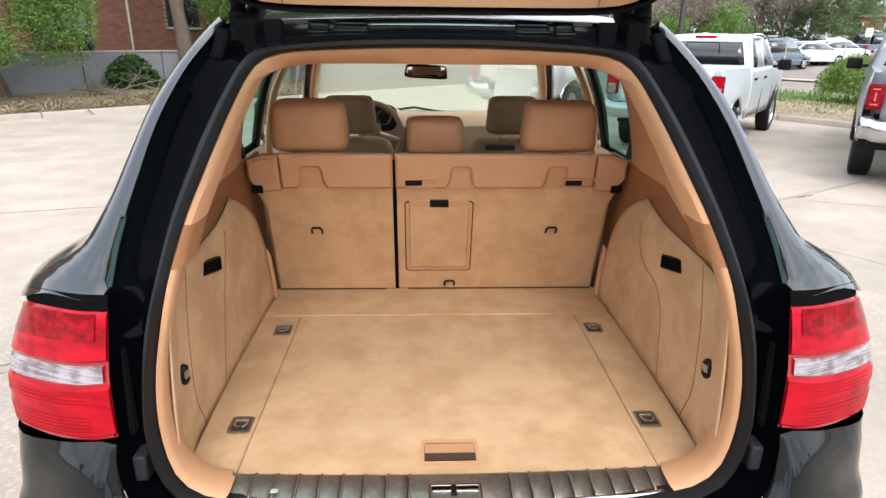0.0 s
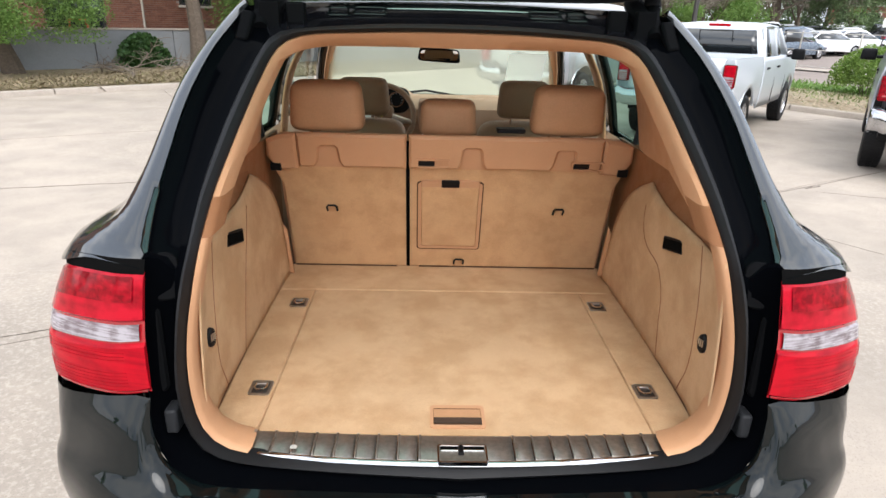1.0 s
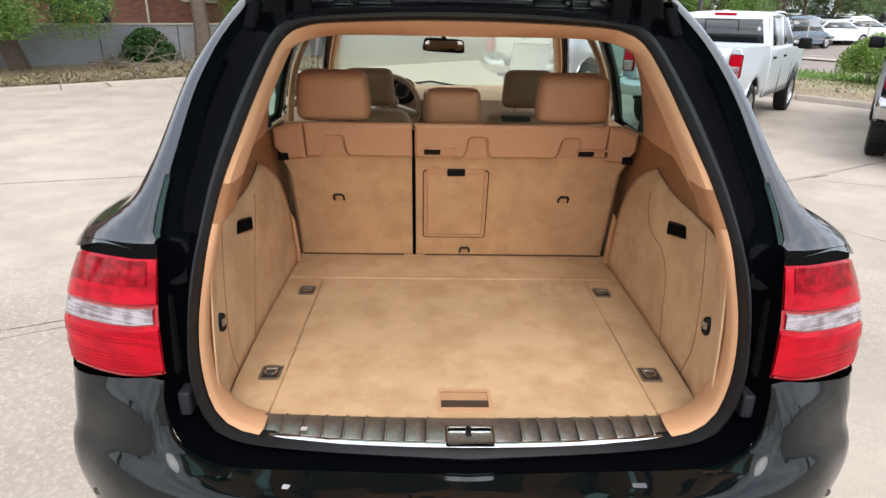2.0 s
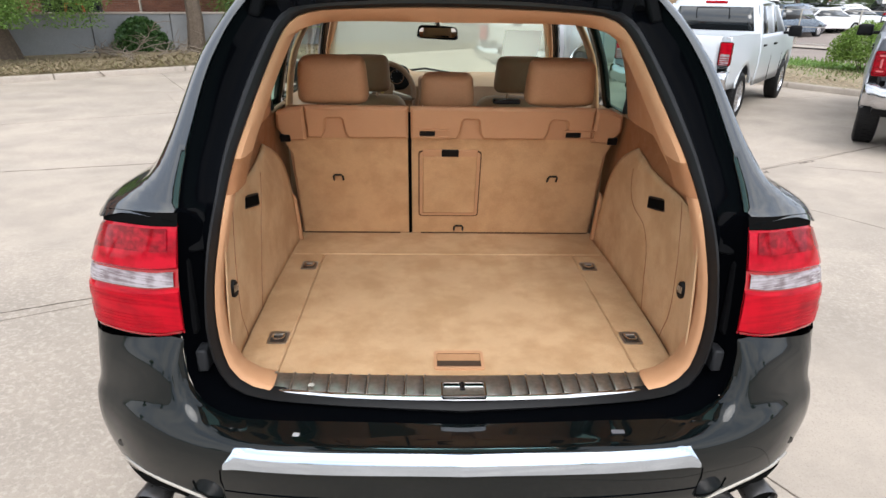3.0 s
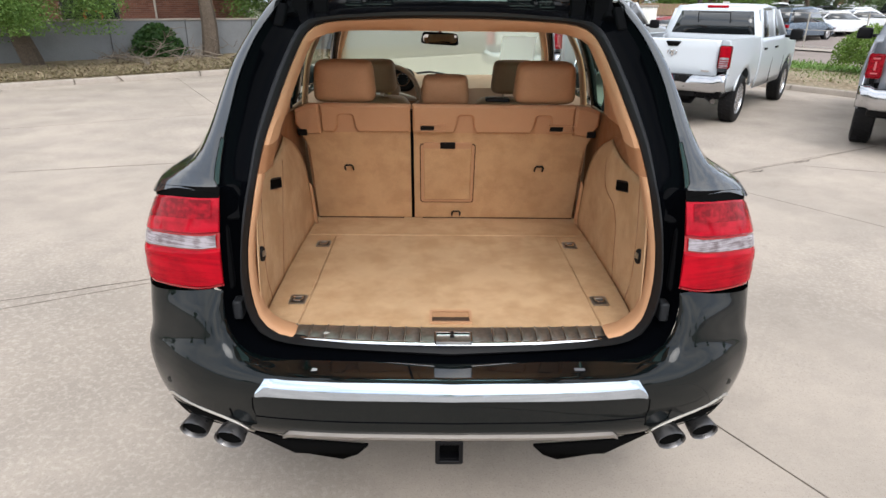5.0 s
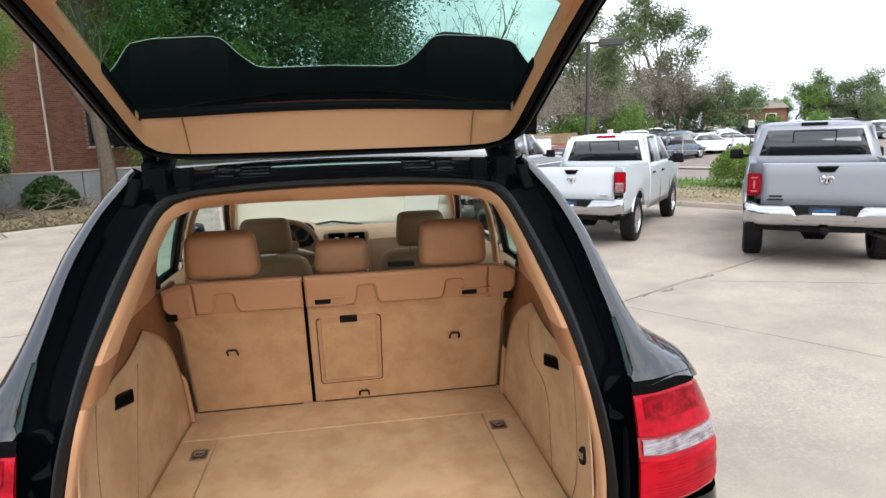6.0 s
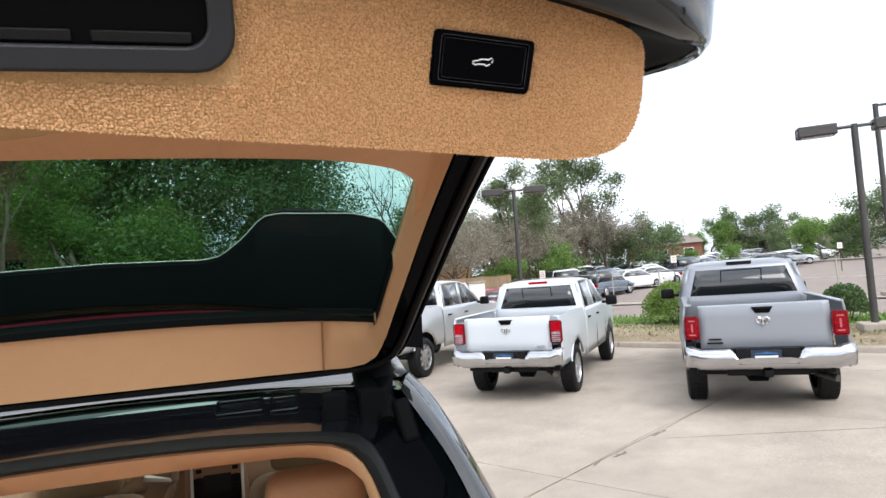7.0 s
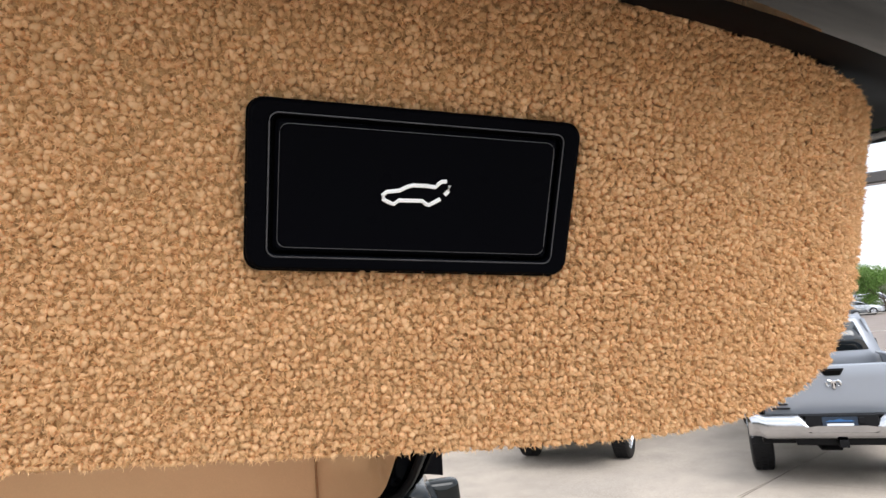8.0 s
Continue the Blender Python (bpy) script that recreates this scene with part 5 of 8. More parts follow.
    sheet(b, [[(.80 * sx, y, z) for y in (1.17, 1.6, 2.0, 2.6, 3.25)] for z in (.45, .8, 1.05)] + [[(.85 * sx, y, 1.175) for y in (1.17, 1.6, 2.0, 2.6, 3.25)]])
    part("door_card", b, M_CREAM, suv, "beige door lining", thick=.01)
    # door mirror
    b = bmesh.new()
    cushion(b, .20, .15, .12, Matrix.Translation((sx * 1.02, 2.98, 1.22)))
    part("door_mirror", b, M_PAINT, suv, "dark door mirror", angle=70, doubles=.0005)
    b = bmesh.new()
    tube(b, [(sx * .665, 1.12, 1.62), (sx * .70, 1.13, 1.35), (sx * .66, 1.09, 1.18)], .011, 6)
    part("seat_belt", b, M_RUBBER, suv, "dark seat belt")
bm = bmesh.new()
lo = curve_points([(-.80, 3.22, 1.14), (-.4, 3.42, 1.15), (0, 3.47, 1.15), (.4, 3.42, 1.15), (.80, 3.22, 1.14)], 21)
hi = curve_points([(-.61, 2.52, 1.665), (-.3, 2.58, 1.68), (0, 2.60, 1.685), (.3, 2.58, 1.68), (.61, 2.52, 1.665)], 21)
sheet(bm, [lo, [p.lerp(q, .5) + Vector((0, .03, .03)) for p, q in zip(lo, hi)], hi])
M_DUSTY = glass_material("dusty_green_windscreen", (.76, .85, .70))
d_nt = M_DUSTY.node_tree
d_out = next(n for n in d_nt.nodes if n.bl_idname == "ShaderNodeOutputMaterial")
d_film, d_mix = d_nt.nodes.new("ShaderNodeBsdfTranslucent"), d_nt.nodes.new("ShaderNodeMixShader")
d_film.inputs[0].default_value = (.82, .83, .66, 1)
d_mix.inputs[0].default_value = .26
d_nt.links.new(d_out.inputs[0].links[0].from_socket, d_mix.inputs[1])
d_nt.links.new(d_film.outputs[0], d_mix.inputs[2])
d_nt.links.new(d_mix.outputs[0], d_out.inputs[0])
ws = part("windscreen", bm, M_DUSTY, suv, "dusty green tinted windscreen")
ws.visible_shadow = False
bm = bmesh.new()
tube(bm, [(-.42, 3.30, 1.18), (-.1, 3.32, 1.22), (.12, 3.33, 1.185)], .008, 6)
part("wiper", bm, M_PLASTIC, suv, "black wiper blade")
bm = bmesh.new()
rows = []
for y, z, w in ((3.35, 1.14, .84), (3.7, 1.13, .86), (4.1, 1.06, .84), (4.4, .93, .80), (4.52, .75, .76), (4.55, .5, .74), (4.50, .32, .72)):
    rows.append([(w * s, y - .16 * s * s * (y > 4.0), z + .03 * (1 - s * s)) for s in [-1 + i / 8 for i in range(17)]])
sheet(bm, rows)
part("bonnet_and_nose", bm, M_PAINT, suv, "glossy dark bonnet and front bumper", thick=.02)
bm = bmesh.new()
box(bm, (-.86, .30, .30), (.86, 4.3, .44))
part("floor_pan", bm, M_PLASTIC, suv, "black underbody", bevel=.02)


def road_wheel(parent, x, y, z, r, w, rim_mat, spokes=5, side=1):
    """A tyre with its rim; side: 1 when the outer face looks to +x."""
    b = bmesh.new()
    n = 36
    prof = [(-w / 2 + .012, r * .66), (-w / 2, r * .80), (-w / 2 + .015, r * .95), (-w / 2 + .04, r), (w / 2 - .04, r), (w / 2 - .015, r * .95), (w / 2, r * .80), (w / 2 - .012, r * .66)]
    rows = [[(x + px, y + pr * math.cos(6.28319 * k / n), z + pr * math.sin(6.28319 * k / n)) for k in range(n)] for px, pr in prof]
    sheet(b, rows, closed=True)
    tyre = part("wheel", b, M_RUBBER, parent, "black tyre")
    b = bmesh.new()
    for k in range(n):
        a0 = 6.28319 * k / n
        for px in (-w * .28, 0, w * .28):
            mm = Matrix.Translation((x + px, y, z)) @ Matrix.Rotation(a0 + (.06 if px else 0), 4, "X")
            box(b, (-w * .11, -.022, r - .004), (w * .11, .022, r + .006), mm)
    part("tread", b, M_RUBBER, tyre)
    b = bmesh.new()
    xo = x + side * (w / 2 - .025)
    xi = x + side * (w / 2 - .055)
    ring = lambda xx, rr: [(xx, y + rr * math.cos(6.28319 * k / n), z + rr * math.sin(6.28319 * k / n)) for k in range(n)]
    sheet(b, [ring(xo, r * .67), ring(xo + side * .006, r * .63), ring(xi, r * .60), ring(x - side * w * .3, r * .58)], closed=True)
    for k in range(spokes):
        mm = Matrix.Translation((xi, y, z)) @ Matrix.Rotation(6.28319 * k / spokes, 4, "X")
        box(b, (-.012 if side > 0 else -.016, -r * .10, r * .12), (.016 if side > 0 else .012, r * .10, r * .63), mm)
    tube(b, [(xi - side * .03, y, z), (xi + side * .022, y, z)], [r * .2, r * .16], 16)
    part("rim", b, rim_mat, tyre, "bright alloy rim", bevel=.004)
    b = bmesh.new()
    bm_v = [b.verts.new((x - side * w * .1, y + r * .6 * math.cos(6.28319 * k / n), z + r * .6 * math.sin(6.28319 * k / n))) for k in range(n)]
    b.faces.new(bm_v)
    part("brake_backing", b, M_BLACKHOLE, tyre)
    return tyre


M_ALLOY = material("alloy_wheel", (.55, .55, .56), .25, .9, stain=.2, stain_scale=10)
for sx in (1, -1):
    for y in (.98, 3.83):
        road_wheel(suv, sx * .82, y, .372 + ground_z(y) , .372, .27, M_ALLOY, 5, sx)

# ---- the raised tailgate ----
gate = new("tailgate")
gate.parent = suv
tagged(gate, "raised tailgate with tan trim and privacy glass")


# side outline of the gate's inner face: half width by distance from the hinge
def gate_line(inset, n=30, drop=0.0):
    pts = [(.0, .815, 1.772), (.30, .81, 1.772), (.44, .79, 1.774), (.505, .735, 1.782), (.543, .66, 1.812), (.558, .45, 1.93), (.563, .25, 2.03), (.567, .05, 2.115), (.570, -.10, 2.165)]
    c = curve_points(pts, n)
    out = []
    for i, p in enumerate(c):
        t = (c[min(i + 1, n - 1)] - c[max(i - 1, 0)]).normalized()
        nrm = Vector((-1, 0, 0)) * abs(t.y) + Vector((0, -.90, .42)) * abs(t.x)
        q = p + nrm.normalized() * inset + Vector((0, 0, -drop))
        if i == 0:
            q.x = 0
        out.append(q)
    return out


UPN = Vector((0, .42, .90))
# black outer frame with double rubber edge
bm = bmesh.new()
g_out = gate_line(-.055)
g_mid = gate_line(-.028)
g_in = gate_line(0)
up = lambda line, k: [p + UPN * k for p in line]
skirt = [p + UPN * (.10 if p.y < .66 else .012 + .088 * max(0, (.72 - p.y) / .06) if p.y < .72 else .012) for p in g_out]
sheet(bm, [both(r) for r in (skirt, up(g_out, .008), up(gate_line(-.05), .006), up(g_mid, .016), up(gate_line(-.02), .004), g_in, up(g_in, .02))])
part("gate_frame", bm, M_GLOSS, gate, "black painted gate frame")
bm = bmesh.new()
tube(bm, [p + UPN * .004 for p in both(gate_line(-.035))], .007, 8)
part("gate_seal", bm, M_RUBBER, gate, "black rubber gate edge")
# tan header trim at the hinge edge and side strips
hd_lo = up(gate_line(.004), .0)
bm = bmesh.new()
glass_edge = []
for i, p in enumerate(hd_lo):
    if p.y >= .70:
        f = abs(p.x) / .50
        q = Vector((p.x * 1.0, p.y - .042 - .02 * f * f, 1.899 - .0170 * f * f))
    else:
        k = min(1, (.70 - p.y) / .10)
        # inner edge of the side strip, inboard and higher
        q = Vector((p.x - .016 * k, p.y + .012 * k - .050 * (1 - k), p.z + .030 + (1 - k) * .060))
    glass_edge.append(q)
mid_e = [a.lerp(b, .5) + Vector((0, .004, .0)) for a, b in zip(hd_lo, glass_edge)]
sheet(bm, [both([Vector((0 if i == 0 else q.x, q.y, q.z)) for i, q in enumerate(r)]) for r in (hd_lo, mid_e, glass_edge, [q + UPN * .02 for q in glass_edge])])
part("gate_trim", bm, M_TRIM, gate, "tan gate trim surround")
for x in (-.442, .436):
    bm = bmesh.new()
    near = min(range(len(hd_lo)), key=lambda i: abs(hd_lo[i].x - abs(x)))
    tube(bm, [Vector((x, r[near].y - .0005, r[near].z)) for r in (hd_lo, mid_e, glass_edge)], .0022, 5)
    part("trim_joint", bm, M_TRIM_DARK, gate)
# black ceramic band along the hinge edge of the pane
bm = bmesh.new()
band = [q for q in glass_edge if q.y > .40]
sheet(bm, [both([Vector((0 if i == 0 else q.x, q.y + dy, q.z + dz)) for i, q in enumerate(band)]) for dy, dz in ((.012, -.004), (-.006, .0005), (-.008, .014), (.0, .024), (.012, .026))])
part("glass_band", bm, M_MATTE, gate, "black ceramic band along the glass")
# glass
bm = bmesh.new()
ge = [q + UPN * .012 for q in glass_edge]
rows = []
for i, q in enumerate(ge):
    if i == 0:
        continue
    rows.append([Vector((q.x * s, q.y + .02 * (1 - abs(s)), q.z + (.012 + .050 * max(0, (q.y - .25) / .48)) * (1 - s * s))) for s in [-1 + k / 8 for k in range(17)]])
# only the part past the header's middle forms the pane
start = next(i for i, r in enumerate(rows) if r[-1].x > .47)
L0 = rows[start:]
top_mid = [Vector((p.x, p.y, p.z)) for p in both([Vector((0 if i == 0 else q.x, q.y, q.z)) for i, q in enumerate(ge[:start + 2])])]
first = curve_points([tuple(p) for p in top_mid], 17)
sheet(bm, [first] + L0)
pane = part("gate_glass", bm, M_GLASS_GATE, gate, "dark green privacy glass", angle=80)
pane.visible_shadow = False
# roof spoiler standing behind the raised glass
M_SPOILER = material("satin_black_spoiler", (0.004, 0.004, 0.005), 0.5, spec=0.06, grain=0.2, grain_scale=200)
bm = bmesh.new()
SP = [(0, 2.030), (.20, 2.025), (.235, 2.032), (.280, 2.066), (.325, 2.112), (.36, 2.118), (.52, 2.108), (.585, 2.092), (.62, 2.037), (.66, 1.99)]
sp = curve_points([(x, 0, z) for x, z in SP], 40, False)
rows = []
for dy, f in ((-.012, 0), (-.012, .5), (0, .96), (.006, 1.0), (.014, .97), (.05, .5), (.07, 0)):
    rows.append(both([Vector((0 if i == 0 else p.x, .835 - .06 * (p.x / .6) ** 2 + dy + .03 * (1 - f), (1.85 - .04 * (p.x / .6) ** 2) * (1 - f) + (p.z + .008) * f)) for i, p in enumerate(sp)]))
sheet(bm, rows)
rim = [q + Vector((0, -.006, .001)) for q in rows[3]]
b2 = bmesh.new()
tube(b2, rim, .0013, 5)
part("spoiler_edge", b2, M_SATIN, gate, "thin pale spoiler edge")
part("roof_spoiler", bm, M_SPOILER, gate, "black two-wing roof spoiler", angle=30)
for sx in (1, -1):
    bm = bmesh.new()
    pts_ = [(.30, 1.88), (.306, 2.0), (.325, 2.103), (.355, 2.128), (.40, 2.130), (.55, 2.110), (.585, 2.080), (.625, 2.01), (.64, 1.93), (.60, 1.86)]
    pts_ = [(p.x, p.z) for p in curve_points([(x, 0, z) for x, z in pts_], 30)]
    slab(bm, [(x - .46, z - 2.0) for x, z in pts_], Matrix.Translation((sx * .46, .865, 2.012)) @ Matrix(((sx, 0, 0, 0), (0, .10, -1, 0), (0, 1, .10, 0), (0, 0, 0, 1))), .03, .016)
    part("spoiler_wing", bm, M_SPOILER, gate, "black rounded spoiler wing", angle=50)
bm = bmesh.new()
tube(bm, [(x_ / 20 * .27, .812 - .02 * (x_ / 20) ** 2, 1.926 - .008 * (x_ / 20) ** 2) for x_ in range(-20, 21)], .006, 8)
part("third_brake_lamp", bm, M_MAROON, gate, "long dark red third brake lamp")

# trim along the far edge of the pane, its corners rounded
bm = bmesh.new()
on_pane = lambda x, y: Vector((x, y, 2.060 - .425 * (y - .25) + .012 * (1 - (x / .55) ** 2)))
inner = curve_points([(0, .150, 0), (.20, .147, 0), (.36, .147, 0), (.47, .153, 0), (.510, .163, 0), (.533, .184, 0), (.541, .214, 0), (.545, .26, 0)], 36)
outer_ = curve_points([(0, .0, 0), (.36, .0, 0), (.50, .0, 0), (.545, .01, 0), (.562, .06, 0), (.564, .26, 0)], 36)
rows = []
for f, dz in ((-.0, .020), (.0, .0), (.08, -.008), (.4, -.010), (1.0, -.004)):
    r_ = []
    for k_, (a, e) in enumerate(zip(inner, outer_)):
        p = a.lerp(e, f)
        q = on_pane(p.x, p.y)
        r_.append(Vector((0 if k_ == 0 else q.x, q.y, q.z + dz)))
    rows.append(both(r_))
sheet(bm, rows)
part("pane_trim", bm, M_TRIM, gate, "tan trim along the glass")

# carpeted lower edge of the gate with pull pocket and button
EN = Vector((0, -1, -.38)).normalized()   # the edge face looks to the rear and a little down
E_LO = curve_points([(0, -.250, 2.053), (.2, -.243, 2.049), (.3, -.235, 2.044), (.4, -.229, 2.038), (.47, -.226, 2.033), (.53, -.222, 2.029), (.563, -.220, 2.030), (.585, -.2195, 2.036), (.598, -.219, 2.048), (.606, -.2195, 2.066), (.609, -.222, 2.092)], 60)
E_HI = curve_points([(0, -.287, 2.145), (.25, -.278, 2.140), (.40, -.267, 2.132), (.476, -.261, 2.126), (.502, -.259, 2.121), (.539, -.256, 2.114), (.575, -.249, 2.108), (.598, -.238, 2.103), (.609, -.223, 2.095)], 60)


def edge_point(x, t):
    a, b = E_LO, E_HI
    def at(c):
        for p, q in zip(c[:-1], c[1:]):
            if p.x <= abs(x) <= q.x:
                return p.lerp(q, (abs(x) - p.x) / max(1e-6, q.x - p.x))
        return c[-1].copy()
    p = at(a).lerp(at(b), t)
    p.x = x
    return p


bm = bmesh.new()
rows = []
lip = [Vector((p.x * .985, p.y + .27, min(p.z, 2.05) + .078 - .034 * max(0, 1 - (p.x / .24) ** 2))) for p in E_LO]
lip0 = [p + Vector((-.006 * (p.x / .6) ** 6, .014, .006)) for p in E_LO]
for r in (lip, [p.lerp(q, .5) for p, q in zip(lip, lip0)], lip0, E_LO):
    rows.append(r)
for k in range(1, 13):
    rows.append([a.lerp(b, k / 12) for a, b in zip(E_LO, E_HI)])
rows.append([p + Vector((0, .02, .012)) for p in E_HI])
full = [both([Vector((0 if i == 0 else p.x, p.y, p.z)) for i, p in enumerate(r)]) for r in rows]
sheet(bm, full)
M_LOOP = material("tan_loop_pile_carpet", (.62, .375, .175), .95, grain=.25, grain_scale=420, stain=.25, stain_scale=9, bump=.9, bump_scale=520)
edge_panel = part("edge_carpet", bm, M_LOOP, gate, "tan loop-pile carpet on the gate's lower edge", angle=60)
def edge_plane(x, t, out=.009):
    p = edge_point(x, t) + EN * (out - .009)
    a, b = edge_point(x, 0), edge_point(x, 1)
    dx = edge_point(x + .02, t) - edge_point(x - .02, t)
    n = (b - a).cross(dx)
    if n.y > 0:
        n = -n
    return plane_at(p, n, b - a)


# loop pile of the carpet: small tufts standing on the face
def tufts(name, x0, x1, step, size, seed, fibres=0):
    r_ = np.random.RandomState(seed)
    t0 = (1 + 5 ** .5) / 2
    ico = np.array([(-1, t0, 0), (1, t0, 0), (-1, -t0, 0), (1, -t0, 0), (0, -1, t0), (0, 1, t0), (0, -1, -t0), (0, 1, -t0), (t0, 0, -1), (t0, 0, 1), (-t0, 0, -1), (-t0, 0, 1)]) / 1.9
    tri = np.array([(0, 11, 5), (0, 5, 1), (0, 1, 7), (0, 7, 10), (0, 10, 11), (1, 5, 9), (5, 11, 4), (11, 10, 2), (10, 7, 6), (7, 1, 8), (3, 9, 4), (3, 4, 2), (3, 2, 6), (3, 6, 8), (3, 8, 9), (4, 9, 5), (2, 4, 11), (6, 2, 10), (8, 6, 7), (9, 8, 1)])
    V_, F_, count = [], [], 0
    x = x0
    while x < x1:
        a, b = edge_point(x, 0), edge_point(x, 1)
        n = max(2, int((b - a).length / step))
        for k in range(n + 1):
            xx = x + r_.uniform(-.38, .38) * step
            p = edge_point(min(max(xx, -.6085), .6085), min(1, max(0, (k + r_.uniform(-.38, .38)) / n)))
            if .4505 < p.x < .5195 and 2.0645 < p.z < 2.1065:
                q = bmat_inv @ p
                if abs(q.x) < .0318 and abs(q.y) < .0158:
                    continue
            if .207 < p.x < .347 and p.z > 2.068:
                continue
            c = np.array(p + EN * size * (.25 + .35 * r_.uniform(-1, 1)))
            m_ = r_.normal(0, .17, (3, 3)) + np.eye(3) * r_.uniform(.72, 1.02)
            F_.append(tri + count)
            V_.append(ico @ m_ * size + c)
            count += 12
            if not fibres:
                continue
            # short stray fibres on the tuft
            d_ = r_.normal(0, 1, (fibres, 3))
            d_ = d_ / np.linalg.norm(d_, axis=1)[:, None] + np.array(EN) * .35
            w_ = np.cross(d_, r_.normal(0, 1, (fibres, 3)))
            w_ = w_ / np.linalg.norm(w_, axis=1)[:, None] * size * .15
            b_ = c + d_ * size * .45
            e_ = c + d_ * size * r_.uniform(1.15, 1.85, (fibres, 1))
            V_.append(np.concatenate([b_ - w_, b_ + w_, e_]))
            F_.append(np.array([(count + q, count + fibres + q, count + 2 * fibres + q) for q in range(fibres)]))
            count += 3 * fibres
        x += step
    me_ = bpy.data.meshes.new(name)
    me_.from_pydata(np.concatenate(V_).tolist(), [], np.concatenate(F_).tolist())
    me_.materials.append(M_TUFT)
    me_.polygons.foreach_set("use_smooth", [True] * len(me_.polygons))
    o = new(name, me_)
    o.parent = gate
    return tagged(o, "tan carpet loop pile", kind="stuff")


M_TUFT = leaf_material("tan_loop_yarn", (.72, .45, .22), (.93, .64, .36))
BT = [Vector(p) for p in ((.455, -.252, 2.100), (.516, -.248, 2.096), (.515, -.237, 2.066), (.452, -.241, 2.071))]
bc = sum(BT, Vector()) / 4
bx = ((BT[1] + BT[2]) - (BT[0] + BT[3])).normalized()
bn = bx.cross(((BT[0] + BT[1]) - (BT[2] + BT[3])).normalized()).normalized()
bmat = Matrix((bx, bn.cross(bx), bn)).transposed().to_4x4()
bmat.translation = bc
bmat_inv = bmat.inverted()
tufts("carpet_pile", .335, .609, .00140, .00092, 1, 16)
tufts("carpet_pile", -.12, .335, .0016, .00102, 2, 6)
tufts("carpet_pile", -.605, -.12, .0030, .0019, 3)

# pull pocket and latch
pm = edge_plane(.275, .71, .013)
bm = bmesh.new()
slab(bm, rounded(.125, .066, .012), pm, .001)
part("pull_pocket", bm, M_BLACKHOLE, gate, "dark pull pocket")
bm = bmesh.new()
frame_of(rounded(.142, .084, .020), rounded(.116, .058, .012), bm, pm @ Matrix.Translation((0, 0, -.006)), .011)
part("pocket_frame", bm, material("dark_grey_plastic", (.016, .017, .02), .4, spec=.35, bump=.1, bump_scale=700), gate, "black pull pocket frame", bevel=.002)
bm = bmesh.new()
box(bm, (-.050, -.028, .001), (-.004, -.022, .003), pm)
box(bm, (.004, -.028, .001), (.050, -.022, .003), pm)
part("pocket_shelf", bm, M_PLASTIC, gate, bevel=.001)
bm = bmesh.new()
slab(bm, rounded(.13, .07, .012), edge_plane(0.0, .85, .010), .008, .003)
part("gate_latch", bm, M_PLASTIC, gate, "black gate latch cover")

# closing button
bm = bmesh.new()
frame_of(rounded(.0625, .0305, .003), rounded(.0546, .0250, .0015), bm, bmat @ Matrix.Translation((0, .0004, 0)), .004)
part("button_frame", bm, M_BUTTON, gate, "black button frame", bevel=.0008)
bm = bmesh.new()
slab(bm, rounded(.0635, .0315, .003), bmat @ Matrix.Translation((0, 0, -.004)), .005)
part("button_base", bm, M_BLACKHOLE, gate)
bm = bmesh.new()
slab(bm, rounded(.0532, .0236, .001), bmat @ Matrix.Translation((0, .0004, 0)), .0038, .0006)
part("close_button", bm, M_BUTTON, gate, "black tailgate closing button")
# thin grey outlines paint the highlight along the button's bevels
bm = bmesh.new()
for w_, h_, z_ in ((.0517, .0221, .0037), (.0552, .0256, .0040)):
    o_ = rounded(w_, h_, .0016)
    tube(bm, [bmat @ Vector((x, y + .0004, z_)) for x, y in o_ + o_[:1]], .00014, 5, cap=False)
part("button_edge", bm, material("bevel_glint_grey", (.05, .05, .055), .4), gate)
bm = bmesh.new()
icon = [(0.00548, 0.00271), (0.00463, 0.00262), (0.00402, 0.00213), (0.00352, 0.00152), (0.00159, 0.00168), (-0.00061, 0.00164), (-0.00179, 0.00122), (-0.00297, 0.00052), (-0.00517, 0.00018), (-0.00585, -0.00044), (-0.00571, -0.00128), (-0.00483, -0.00172), (-0.00382, -0.00205), (-0.00297, -0.00131), (0.00125, -0.00119), (0.00193, -0.00175), (0.00253, -0.00190), (0.00362, -0.00125), (0.00456, -0.00067)]
stroke = [(0.00612, 0.00199), (0.00592, 0.00086), (0.00531, 0.00013)]
for line in (icon, stroke):
    tube(bm, [bmat @ Vector((x * 1.05 - .0010, y + .0002, .0039)) for x, y in line], .00040, 6)
part("button_icon", bm, M_WHITE_INK, gate, "white car outline with raised tailgate")

# painted outer skin of the gate above the carpet
bm = bmesh.new()
SK = curve_points([(0, -.300, 2.150), (.25, -.291, 2.145), (.40, -.280, 2.136), (.502, -.270, 2.122), (.56, -.258, 2.114), (.615, -.235, 2.111), (.66, -.20, 2.118), (.690, -.14, 2.132), (.700, -.05, 2.150), (.695, .06, 2.16)], 50)
SK = [p - Vector((0, 0, .004)) * max(0, 1 - abs(p.x - .50) / .15) for p in SK]
def skin_row(out, dz):
    row = []
    for i, p in enumerate(SK):
        d = (SK[min(i + 1, 49)] - SK[max(i - 1, 0)])
        d = Vector((d.y, -d.x, 0)).normalized()
        q = p + d * out + Vector((0, 0, dz))
        row.append(Vector((0 if i == 0 else q.x, q.y, q.z)))
    return both(row)


sheet(bm, [skin_row(*q) for q in ((.007, -.0035), (.012, .001), (.017, .032), (.012, .090), (-.05, .17))])
part("gate_skin", bm, M_PAINT, gate, "glossy dark lower gate skin", thick=.008, offset=1)
bm = bmesh.new()
